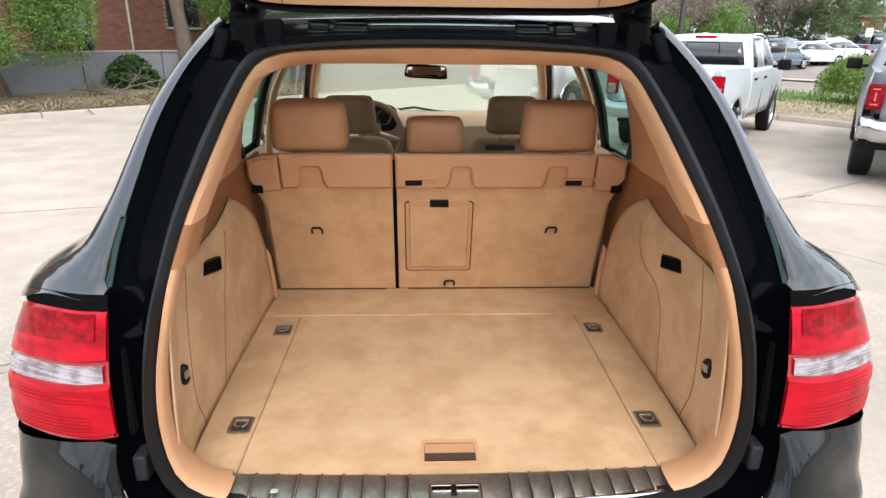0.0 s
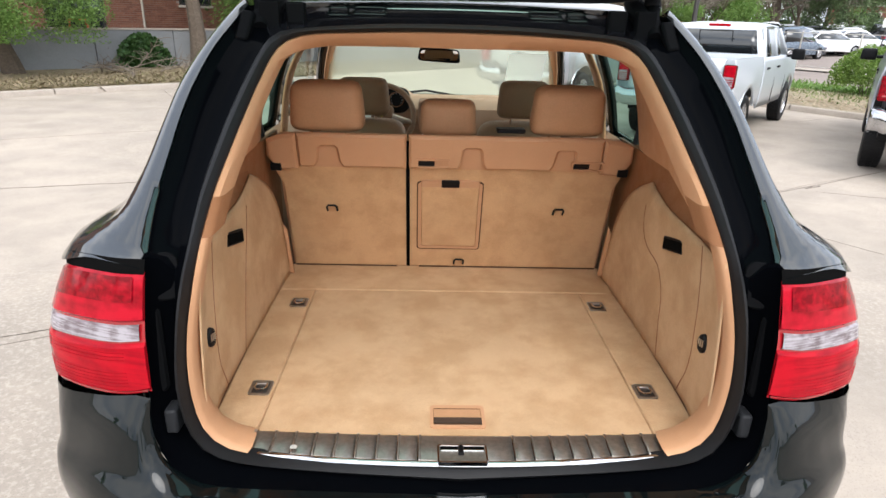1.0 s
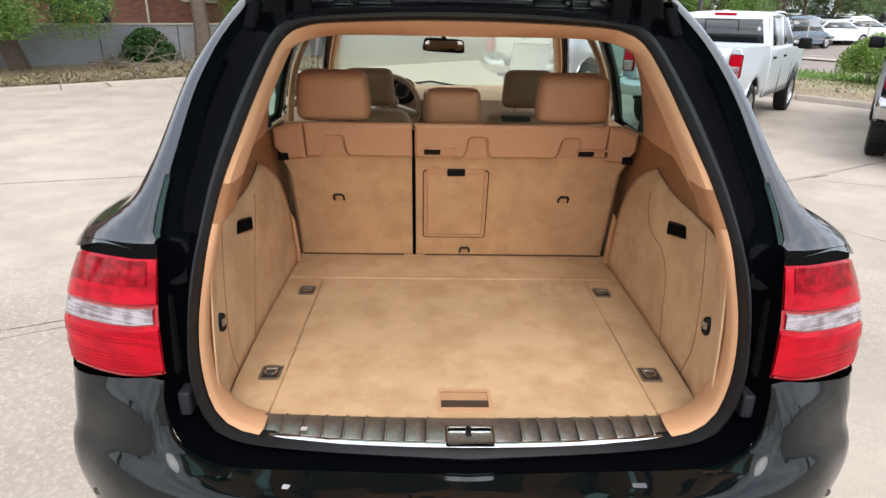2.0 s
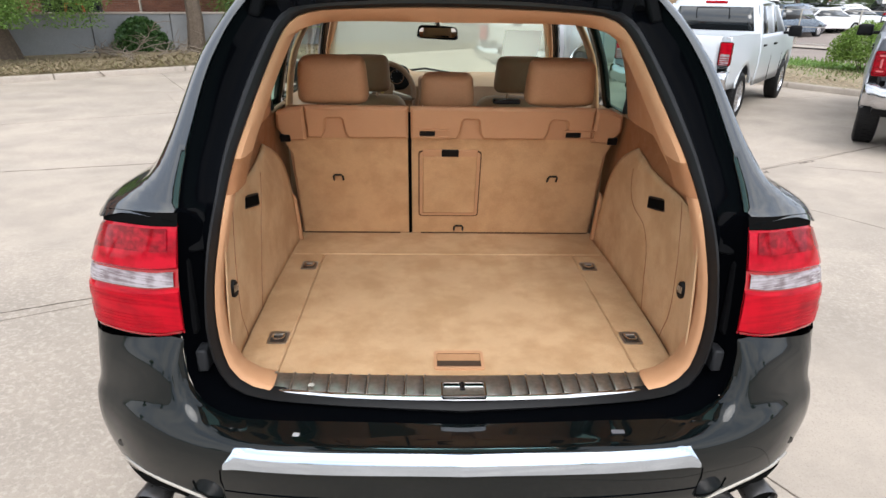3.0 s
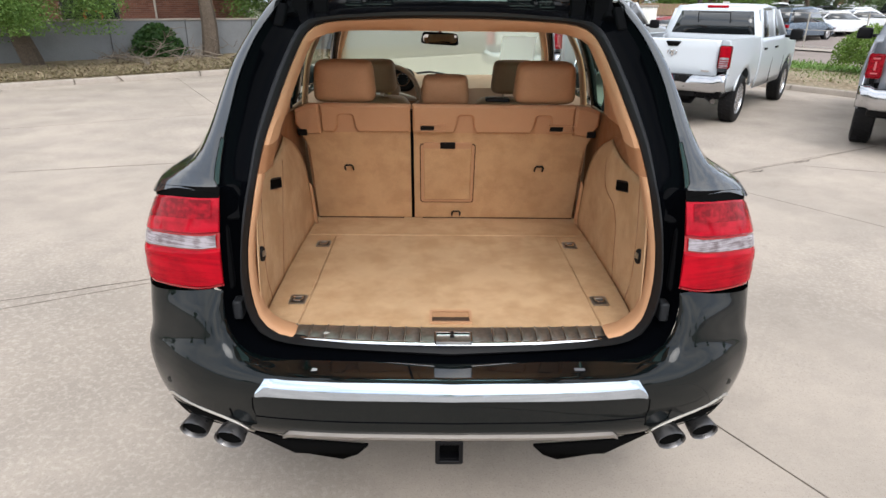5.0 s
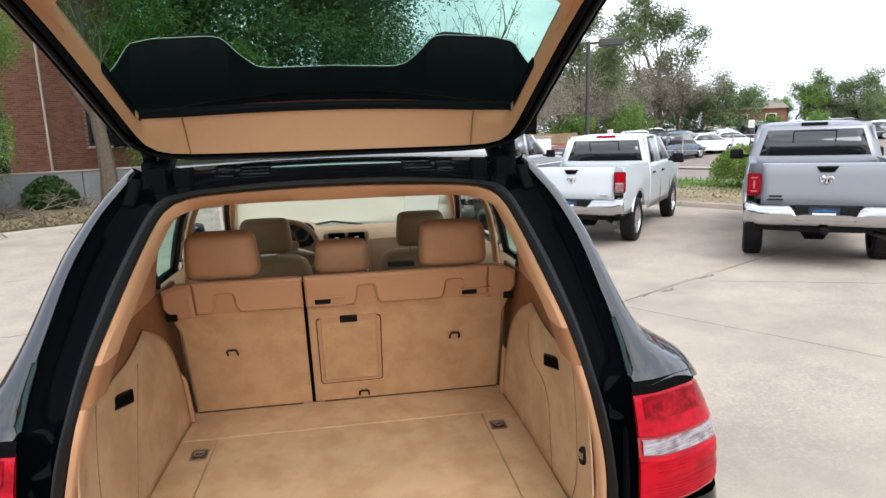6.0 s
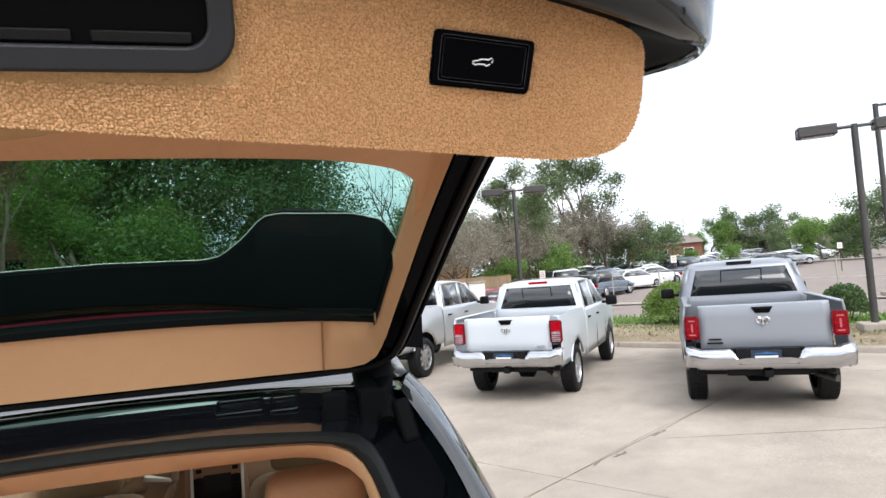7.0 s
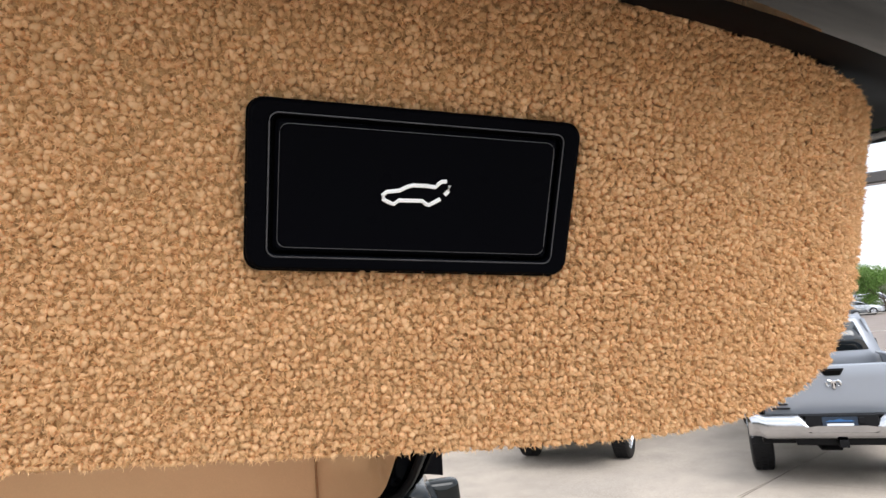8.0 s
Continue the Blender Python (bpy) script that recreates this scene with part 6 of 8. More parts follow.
sheet(bm, [skin_row(*q) for q in ((-.030, .012), (-.006, .0), (.0, -.003), (.0068, -.0040))])
part("skin_flange", bm, M_MATTE, gate, "matt black folded flange under the skin")
bm = bmesh.new()
tube(bm, [p + Vector((0, -.026, .020)) for p in both([q for q in SK if q.x < .555])], .003, 6)
part("gate_reflector", bm, M_RED, gate, "thin red reflector line")
bm = bmesh.new()
tube(bm, [(.602, -.207, 2.099), (.616, -.213, 2.099)], .005, 10)
part("rubber_stop", bm, M_RUBBER, gate, "black rubber stop")

# ---- ground, kerbs and planting strips ----
bm = bmesh.new()
bmesh.ops.create_grid(bm, x_segments=2, y_segments=2, size=2500)
for v in bm.verts:
    v.co.z = -.42
tagged(part("ground", bm, M_EARTH, None, "", smooth=False), "dry earth ground reaching the horizon", "ground", kind="structure")
lot = thing("pavement", "pale concrete parking lot slabs with dark joints", "pavement", kind="structure")
AX, AY = Vector((.872, .489)), Vector((-.489, .872))
U0, W0, STEP = 1.34, 2.76, 3.72
KL, KLD = Vector((-9.26, 12.56)), Vector((.737, .676)).normalized()      # left-hand kerb line
KR, KRD = Vector((8.6, 13.6)), Vector((.54, -.84)).normalized()         # right-hand kerb line
KLN, KRN = Vector((-KLD.y, KLD.x)), Vector((-KRD.y, KRD.x))             # away from the lot


def off_left(p):
    return (p - KL).dot(KLN)


def off_right(p):
    return (p - KR).dot(KRN)


bm = bmesh.new()
ys = [-18 + i * 1.0 for i in range(75)]
sheet(bm, [[(x, y, ground_z(y) - .016) for x in (-30, -10, 0, 10, 30)] for y in ys])
part("joint_bed", bm, M_JOINT, lot, "dark joint filler under the slabs")
rs = random.Random(5)


def joint_drift(u, w):
    """One long joint was cut slightly askew."""
    return min(.40, max(0, u - U0) * .07) * max(0, 1 - abs(w - W0) / STEP)


for i in range(-9, 10):
    for j in range(-6, 16):
        cu, cw = U0 + (i + .5) * STEP, W0 + (j + .5) * STEP
        c = AX * cu + AY * cw
        if off_left(c) > 1.6 or off_right(c) > 1.6 or c.length > 42:
            continue
        bm = bmesh.new()
        n, gap = 5, .005
        dz = rs.uniform(-.002, .002)
        rows = []
        for a in [-1] + [-1 + 2 * k / n for k in range(n + 1)] + [1]:
            row = []
            for b in [-1] + [-1 + 2 * k / n for k in range(n + 1)] + [1]:
                u_, w_ = cu + a * (STEP / 2 - gap), cw + b * (STEP / 2 - gap)
                p = AX * u_ + AY * (w_ + joint_drift(u_, w_))
                row.append([p.x, p.y, ground_z(p.y) + dz])
            rows.append(row)
        m_ = len(rows) - 1
        for a in range(m_ + 1):
            for b in range(m_ + 1):
                if a in (0, m_) or b in (0, m_):
                    rows[a][b][2] -= .02
        sheet(bm, rows)
        part("slab", bm, M_CONCRETE, lot, angle=50)


def wander(a, b, n, amp, seed, z_up=.0005):
    r_ = random.Random(seed)
    a, b = Vector(a), Vector(b)
    d = (b - a).normalized()
    nn = Vector((-d.y, d.x))
    out, o = [], 0
    for k in range(n + 1):
        o = o * .7 + r_.uniform(-amp, amp)
        p = a.lerp(b, k / n) + nn * o
        out.append(Vector((p.x, p.y, ground_z(p.y) + z_up)))
    return out


# cracks with dry litter caught in them
for k, (a, b, w) in enumerate((((2.1, 4.60), (6.6, 7.32), .010), ((4.58, 6.06), (4.86, 6.24), .035), ((3.74, 5.50), (3.96, 5.63), .03), ((3.38, 5.33), (3.55, 5.46), .02), ((-4.9, 5.2), (-3.2, 5.75), .010), ((-3.9, 8.7), (-5.2, 11.2), .010), ((4.6, 5.9), (8.2, 4.4), .006), ((-2.8, 1.75), (-1.6, 2.3), .006))):
    bm = bmesh.new()
    line = wander(a, b, 40, w * .6, k, .0035)
    r_ = random.Random(k)
    rows = [[], []]
    for i, p in enumerate(line):
        ww = w * .6 * r_.uniform(.2, 1) * math.sin(math.pi * (i + .5) / 41) ** .3
        rows[0].append(p + Vector((-ww * .5, ww, 0)))
        rows[1].append(p + Vector((ww * .5, -ww, 0)))
    sheet(bm, rows)
    part("crack", bm, M_JOINT, lot, "dark ragged crack", thick=.002)


def strip_ground(name, line, dirn, nrm, d0, d1, s0, s1, z0, z1, mat, label, cat, seg=24, rough_=.03, seed=1):
    b = bmesh.new()
    rows = []
    r_ = random.Random(seed)
    for k in range(seg + 1):
        s = s0 + (s1 - s0) * k / seg
        row = []
        for q in range(7):
            f = q / 6
            p = line + dirn * s + nrm * (d0 + (d1 - d0) * f)
            row.append((p.x, p.y, z0 + (z1 - z0) * f + (r_.uniform(-rough_, rough_) if 0 < q < 6 else 0)))
        rows.append(row)
    sheet(b, rows)
    return tagged(part(name, b, mat, None), label, cat, kind="structure")


GZ = -.165


def kerb(line, dirn, nrm, s0, s1, label):
    k = thing("kerb", label, "kerb", kind="structure")
    s = s0
    while s < s1:
        b = bmesh.new()
        a, e = line + dirn * (s + .006), line + dirn * (s + 2.98)
        prof = ((0, GZ - .05), (.015, GZ + .10), (.035, GZ + .125), (.15, GZ + .13), (.16, GZ - .05))
        sheet(b, [[(p.x + nrm.x * o, p.y + nrm.y * o, z) for p in (a, a.lerp(e, .33), a.lerp(e, .66), e)] for o, z in prof])
        part("kerb_stone", b, M_KERB, k, angle=50)
        s += 3.0
    return k


kerb(KL, KLD, KLN, -14, 17, "worn pale concrete kerb along the planting strip")
kerb(KR, KRD, KRN, -6, 22, "worn pale concrete kerb before the mulch bed")
strip_ground("planting_strip", KL, KLD, KLN, .15, 4.2, -14, 17, GZ + .12, GZ + .22, M_DRYGRASS, "dry grass and leaf litter strip", "planting strip", seed=3)
strip_ground("mulch_bed", KR, KRD, KRN, .15, 4.2, -6, 24, GZ + .12, GZ + .16, M_MULCH, "wood chip mulch bed behind the kerb", "mulch bed", seed=4)
strip_ground("lawn", KR, KRD, KRN, 4.2, 6.6, -8, 24, GZ + .15, GZ + .10, M_GRASS, "narrow green lawn beside the road", "lawn", seed=5, rough_=.02)
strip_ground("road", KR, KRD, KRN, 6.6, 15, -40, 60, GZ + .04, GZ + .04, M_ASPHALT, "pale worn asphalt road", "road", rough_=.0)
strip_ground("far_lot", KR, KRD, KRN, 15.0, 150, -60, 130, GZ + .06, 2.9, M_ASPHALT, "pale asphalt parking lot rising gently away", "parking lot", rough_=.0)
strip_ground("far_pavement", KR, KRD, KRN, 14.2, 15.4, -40, 60, GZ + .10, GZ + .12, M_KERB, "pale concrete pavement edge", "pavement", rough_=.0)


def far_lot_z(p):
    return GZ + .06 + (2.9 - GZ - .06) * (off_right(p) - 15) / 135


def scatter(name, mat, label, cat, count, pick, size, seed, flat=.5):
    """Loose chips or blades as one object."""
    r_ = random.Random(seed)
    verts, faces = [], []
    for _ in range(count):
        p, z = pick(r_)
        a = r_.uniform(0, 6.283)
        l, w = size * r_.uniform(.5, 1.5), size * r_.uniform(.12, .4)
        u = Vector((math.cos(a) * l, math.sin(a) * l, r_.uniform(-.1, 1) * l * flat))
        v = Vector((-math.sin(a) * w, math.cos(a) * w, r_.uniform(-.3, .3) * w))
        o = Vector((p.x, p.y, z))
        i = len(verts)
        verts += [o - v, o + v, o + u + v * .5, o + u - v * .5]
        faces.append((i, i + 1, i + 2, i + 3))
    me = bpy.data.meshes.new(name)
    me.from_pydata(verts, [], faces)
    me.materials.append(mat)
    return tagged(new(name, me), label, cat, kind="stuff")


M_CHIP = leaf_material("wood_chips", (.24, .17, .10), (.50, .41, .29))
M_STRAW = leaf_material("straw_litter", (.34, .27, .18), (.20, .165, .095))
scatter("mulch", M_CHIP, "scattered wood chips on the bed", "mulch", 14000, lambda r_: ((KR + KRD * r_.uniform(-3, 20) + KRN * r_.uniform(.2, 4.2)), GZ + .145), .07, 11, .25)
scatter("litter", M_STRAW, "dry leaves and straw on the strip", "litter", 16000, lambda r_: ((KL + KLD * r_.uniform(-8, 16) + KLN * r_.uniform(.16, 3.3)), GZ + .17), .09, 12, .7)
scatter("weeds", leaf_material("weed_blades", (.12, .17, .05), (.26, .27, .12)), "thin green and dry weeds on the mulch bed", "weeds", 9000, lambda r_: ((KR + KRD * r_.uniform(-3, 20) + KRN * (4.2 - 3.8 * abs(r_.gauss(0, .33)))), GZ + .13), .08, 17, 1.2)
scatter("strip_grass", leaf_material("strip_grass_blades", (.21, .20, .09), (.36, .30, .18)), "patchy green and dry grass on the strip", "grass", 12000, lambda r_: ((KL + KLD * r_.uniform(-8, 12) + KLN * r_.uniform(.2, 4.1)), GZ + .14), .07, 18, 1.1)
scatter("grass", leaf_material("grass_blades", (.10, .19, .035), (.19, .30, .07)), "short green lawn blades", "grass", 16000, lambda r_: ((KR + KRD * r_.uniform(-5, 22) + KRN * r_.uniform(4.1, 6.7)), GZ + .12), .08, 13, 1.6)


# ---- pickup trucks ----
# chrome darkened in colour to mute the white horizon it mirrors
M_TRUCK_CHROME = material("dimmed_chrome", (.52, .53, .55), .16, 1.0, stain=.2, stain_scale=7)
def pickup(name, label, mat, at, grey=False, tall_light=True, group="parked pickup trucks"):
    t = thing(name, label, "pickup truck", at, group)
    W = 1.0
    r = lambda *p: Vector(p)
    # bed sides: outer skin with wheel arch, fender flare
    for sx in (1, -1):
        b = bmesh.new()
        ys_ = [.16 + (2.22 - .16) * i / 40 for i in range(41)]
        rows = []
        for f in (0, .15, .35, .6, .85, 1):
            row = []
            for y in ys_:
                zb = .62
                if abs(y - 1.25) < .56:
                    zb = max(zb, .42 + math.sqrt(max(0, .56 ** 2 - (y - 1.25) ** 2)))
                z = zb + (1.47 - zb) * f
                x = W - .02 - .05 * ((z - 1.0) / .5) ** 2 + (.03 * math.exp(-((y - 1.25) / .5) ** 2) * max(0, 1 - abs(z - .95) / .35))
                row.append((x * sx, y, z))
            rows.append(row)
        rows.append([(sx * (W - .14), y, 1.47) for y in ys_])
        sheet(b, rows)
        part("bed_side", b, mat, t, thick=.03, offset=-1 if sx > 0 else 1)
        b = bmesh.new()
        tube(b, [(sx * (W - .02), 1.25 + .57 * math.cos(a), .42 + .57 * math.sin(a)) for a in [.36 + (math.pi - .72) * k / 16 for k in range(17)]], .022, 8)
        part("arch_lip", b, mat if not grey else M_CHROME, t)
        # cab sides
        b = bmesh.new()
        ys_ = [2.27 + (6.0 - 2.27) * i / 60 for i in range(61)]
        rows = []
        for f in (0, .2, .45, .7, .9, 1):
            row = []
            for y in ys_:
                zb = .52
                if abs(y - 5.02) < .56:
                    zb = max(zb, .42 + math.sqrt(max(0, .56 ** 2 - (y - 5.02) ** 2)))
                zt = 1.44 if y < 4.5 else 1.44 - .12 * (y - 4.5) / 1.5
                z = zb + (zt - zb) * f
                x = W - .03 - .05 * ((z - 1.0) / .5) ** 2 - .12 * max(0, (y - 5.4) / .6) ** 2
                row.append((x * sx, y, z))
            rows.append(row)
        sheet(b, rows)
        part("cab_side", b, mat, t, thick=.03, offset=0)
        for y0, y1 in ((2.42, 3.28), (3.36, 4.35)):
            b = bmesh.new()
            lo = [(sx * (W - .075), y0, 1.45), (sx * (W - .075), y1, 1.45)]
            hi = [(sx * .80, y0 + .10, 1.93), (sx * .80, y1 - (.02 if y1 < 4 else .50), 1.93)]
            sheet(b, [lo, hi])
            part("side_window", b, M_GLASS_DARK, t, "dark side window", thick=.01)
            b = bmesh.new()
            box(b, (sx * (W - .01) - .015, y0 + .06, 1.22), (sx * (W - .01) + .015, y0 + .24, 1.26))
            part("door_handle", b, M_PLASTIC, t, "dark door handle", bevel=.008)
            b = bmesh.new()
            tube(b, [(sx * (W - .027), y1 + .04, .56), (sx * (W - .018), y1 + .04, 1.0), (sx * (W - .06), y1 + .04, 1.44)], .006, 5)
            part("door_gap", b, M_BLACKHOLE, t)
        for pts in (((W - .07, 2.36, 1.44), (.80, 2.46, 1.95)), ((W - .07, 3.32, 1.44), (.80, 3.40, 1.96)), ((W - .07, 4.42, 1.44), (.79, 3.90, 1.95))):
            b = bmesh.new()
            a_, e_ = (Vector((sx * p[0], p[1], p[2])) for p in pts)
            sheet(b, [[a_ + r(0, -.05, 0), e_ + r(0, -.05, 0)], [a_ + r(0, .05, 0), e_ + r(0, .05, 0)]])
            part("pillar", b, mat, t, thick=.05, offset=0)
        # mirror
        b = bmesh.new()
        cushion(b, .26, .20 if grey else .22, .10, Matrix.Translation((sx * (W + .17), 4.30, 1.46)))
        part("door_mirror", b, M_PLASTIC, t, "black tow mirror", angle=70, doubles=.0005)
        b = bmesh.new()
        tube(b, [(sx * (W - .06), 4.34, 1.42), (sx * (W + .1), 4.33, 1.42)], .03, 8)
        part("mirror_arm", b, M_PLASTIC, t)
        # tail lamps
        lamp = new("tail_lamp")
        lamp.parent = t
        tagged(lamp, "red tail lamp with clear reversing square")
        lx, lw, z0, z1 = (.876, .165, 1.03, 1.33) if grey else (.885, .19, 1.02, 1.385)
        lz = (z0 + z1) / 2
        lm = plane_at((sx * lx, .123, lz), (0, -1, 0))
        b = bmesh.new()
        box(b, (sx * lx - lw / 2, .125, z0), (sx * lx + lw / 2, .22, z1))
        part("lens", b, M_RED if not grey else M_RED_DARK, lamp, bevel=.02)
        if grey:
            for x0_, y0_, x1_, y1_ in ((-.040, .085, .040, .105), (-.040, -.105, .040, -.085), (-.012, -.055, .012, .055)):
                b = bmesh.new()
                box(b, (x0_, y0_, 0), (x1_, y1_, .005), lm)
                part("reversing_lens", b, M_LENS_PALE, lamp)
        else:
            b = bmesh.new()
            slab(b, rounded(.145, .17, .015), plane_at((sx * lx, .125, 1.115), (0, -1, 0)), .006, .002)
            part("reversing_lens", b, M_CLEAR, lamp)
        for zz in ((1.045, 1.08, 1.115, 1.15) if not grey else (z0 + .02, z1 - .03)):
            b = bmesh.new()
            box(b, (sx * lx - lw * .4, .1175, zz), (sx * lx + lw * .4, .124, zz + .012))
            part("lamp_bar", b, M_RED_DARK, lamp)
        b = bmesh.new()
        frame_of(rounded(lw + .012, z1 - z0 + .012, .03), rounded(lw - .008, z1 - z0 - .008, .02), b, plane_at((sx * lx, .128, lz), (0, -1, 0)), .006)
        part("lamp_rim", b, M_PLASTIC if not grey else M_RED_DARK, lamp)
    # tailgate
    b = bmesh.new()
    rows = []
    for z, y in ((.86, .185), (.90, .165), (1.05, .150), (1.15, .158), (1.30, .150), (1.42, .155), (1.455, .165), (1.47, .20), (1.47, .24)):
        rows.append([(x, y + .012 * (x / .78) ** 2, z) for x in [-.782 + 1.564 * i / 16 for i in range(17)]])
    sheet(b, rows)
    gate_ = part("truck_tailgate", b, mat, t, "smooth pickup tailgate", thick=.04)
    b = bmesh.new()
    slab(b, [(-.13, .038), (-.12, .044), (.12, .044), (.13, .038), (.085, -.036), (.075, -.040), (-.075, -.040), (-.085, -.036)], plane_at((0, .149, 1.385), (0, -1, 0)), .012, .004)
    part("gate_handle", b, M_PLASTIC, gate_, "black tailgate handle")
    b = bmesh.new()
    slab(b, [(-.10, .018), (.10, .018), (.075, -.030), (-.075, -.030)], plane_at((0, .136, 1.385), (0, -1, 0)), .004)
    part("handle_recess", b, M_BLACKHOLE, gate_)
    b = bmesh.new()
    em = plane_at((0, .150, 1.235), (0, -1, 0))
    slab(b, [(-.032, .056), (0, .048), (.032, .056), (.029, .0), (.019, -.044), (0, -.060), (-.019, -.044), (-.029, 0)], em, .016, .006)
    for ex in (-1, 1):
        tube(b, [em @ Vector((ex * px_ * .8, py_ * .8, .008)) for px_, py_ in ((.03, .060), (.065, .066), (.092, .040), (.090, .0), (.068, -.022), (.052, -.008))], [.012, .016, .016, .013, .009, .005], 8)
    part("emblem", b, M_CHROME, gate_, "chrome shield emblem with side curls")
    b = bmesh.new()
    for ex in (-.016, .016):
        slab(b, [(ex - .008, .02), (ex + .008, .02), (ex + .005, -.02), (ex - .005, -.02)], em, .0175)
    part("emblem_inset", b, M_PLASTIC, gate_)
    b = bmesh.new()
    for k_, (ex, ew) in enumerate((((-.60, .20), (-.60, .16)) if grey else ((.60, .14),))):
        box(b, (ex - ew / 2, .140, .955 + .05 * k_), (ex + ew / 2, .150, .975 + .05 * k_))
    part("badge_bar", b, M_CHROME if not grey else M_PLASTIC, gate_, "small badge bar")
    b = bmesh.new()
    box(b, (-.80, .20, .70), (.80, .40, .86))
    part("gate_sill", b, M_PLASTIC, t)
    # chrome bumper with step pads
    b = bmesh.new()
    rows = []
    for z, dy in ((.905, .10), (.895, .03), (.865, .0), (.82, -.018), (.77, -.024), (.71, -.012), (.66, .018), (.63, .05), (.61, .10)):
        row = []
        for i in range(33):
            x = -1.0 + 2.0 * i / 32
            dip = .10 * max(0, min(1, (.42 - abs(x)) / .10))
            zz = z - (dip if z > .8 else 0) + (0.03 * (abs(x) > .85))
            row.append((x, -.02 + dy + .16 * max(0, abs(x) - .55) ** 2 + .12 * max(0, abs(x) - .85), zz))
        rows.append(row)
    sheet(b, rows)
    bump = part("chrome_bumper", b, M_TRUCK_CHROME, t, "chrome step bumper", thick=.015, angle=50)
    b = bmesh.new()
    box(b, (-.95, .02, .885), (.95, .16, .898))
    part("step_pad", b, M_PLASTIC, bump, "black step pad")
    b = bmesh.new()
    slab(b, rounded(.74, .20, .03), plane_at((0, .006, .80), (0, -1, .05)), .034, .004)
    part("plate_recess", b, M_PLASTIC, bump, "black plate recess")
    b = bmesh.new()
    slab(b, rounded(.36, .17, .012), plane_at((-.02, -.030, .80), (0, -1, .05)), .004)
    part("dealer_plate", b, material("blue_black_plate", (.012, .024, .045), .4), bump, "dark plate with a blue mountain shape")
    b = bmesh.new()
    slab(b, [(-.15, .030), (-.10, .048), (-.06, .044), (0, .064), (.05, .048), (.12, .046), (.15, .030)], plane_at((-.02, -.0345, .80), (0, -1, .05)), .002)
    part("plate_picture", b, material("bright_blue", (.02, .10, .26), .4), bump)
    b = bmesh.new()
    for z_, w_ in ((-.004, .27), (-.050, .20)):
        box(b, (-w_ / 2, z_ - (.014 if w_ > .2 else .006), 0), (w_ / 2, z_ + (.014 if w_ > .2 else .006), .002), plane_at((-.02, -.0345, .80), (0, -1, .05)))
    part("plate_bars", b, material("pale_blue_ink", (.66, .69, .72), .4), bump)
    b = bmesh.new()
    slab(b, rounded(.07, .07, .02), plane_at((.20, -.026, .84), (0, -1, .05)), .02, .005)
    part("plug_cover", b, M_PLASTIC, bump)
    # hitch, frame, axle, exhaust
    b = bmesh.new()
    box(b, (-.48, .18, .52), (.48, .28, .62))
    box(b, (-.05, .02, .52), (.05, .2, .61))
    box(b, (-.50, .2, .56), (-.40, 5.6, .70))
    box(b, (.40, .2, .56), (.50, 5.6, .70))
    part("chassis", b, M_PLASTIC, t, "black frame and hitch", bevel=.01)
    b = bmesh.new()
    tube(b, [(-.78, 1.25, .42), (-.2, 1.25, .42), (-.12, 1.25, .42), (.12, 1.25, .42), (.2, 1.25, .42), (.78, 1.25, .42)], [.05, .05, .17, .17, .05, .05], 14)
    part("rear_axle", b, M_PLASTIC, t, "black rear axle with differential")
    b = bmesh.new()
    tube(b, [(.45, 1.7, .55), (.52, .9, .52), (.62, .45, .50), (.80, .18, .47)], .045, 10)
    part("exhaust_pipe", b, M_EXHAUST, t, "steel exhaust pipe")
    b = bmesh.new()
    box(b, (-.84, .4, .50), (.84, 2.1, .95))
    part("bed_floor", b, M_PLASTIC, t, bevel=.02)
    # cab back with rear window, roof, third brake lamp
    b = bmesh.new()
    hw = lambda z: .965 - .30 * max(0, z - 1.4)
    rows = []
    for z, y in ((.9, 2.28), (1.40, 2.27), (1.47, 2.28), (1.93, 2.42), (2.0, 2.50)):
        rows.append([(hw(z) * s, y + .03 * s * s, z) for s in [-1 + i / 6 for i in range(13)]])
    sheet(b, rows)
    part("cab_back", b, mat, t, thick=.02)
    b = bmesh.new()
    rows = []
    for z, y in ((1.49, 2.270), (1.91, 2.400)):
        k_ = .80 if z < 1.6 else .68
        rows.append([(k_ * s, y - .008 + .03 * s * s, z) for s in [-1 + i / 6 for i in range(13)]])
    sheet(b, rows)
    rw = part("rear_window", b, M_GLASS_DARK, t, "dark rear cab window", thick=.008)
    b = bmesh.new()
    frame_of(rounded(.62, .41, .02), rounded(.59, .38, .015), b, plane_at((0, 2.325, 1.70), (0, -1, -.30)), .004)
    part("slider_frame", b, M_PLASTIC, rw)
    for sx in (-.42, .42):
        b = bmesh.new()
        cushion(b, .26, .17, .1, Matrix.Translation((sx, 3.1, 1.62)))
        part("cab_headrest", b, M_RUBBER, t, angle=70, doubles=.0005)
    b = bmesh.new()
    rows = []
    for y, z in ((2.46, 1.985), (2.60, 2.02), (3.1, 2.04), (3.6, 2.025), (3.88, 1.96)):
        rows.append([(.80 * s, y, z + .02 * (1 - s * s) - .05 * max(0, abs(s) - .8) * 3) for s in [-1 + i / 8 for i in range(17)]])
    sheet(b, rows)
    part("cab_roof", b, mat, t, thick=.04)
    b = bmesh.new()
    if grey:
        box(b, (-.19, 2.43, 1.975), (.19, 2.49, 2.030))
    else:
        box(b, (-.20, 2.425, 1.965), (.20, 2.46, 2.015))
    part("third_brake_lamp", b, M_RED if not grey else M_PLASTIC, t, bevel=.01)
    # bonnet, windscreen, nose
    b = bmesh.new()
    rows = []
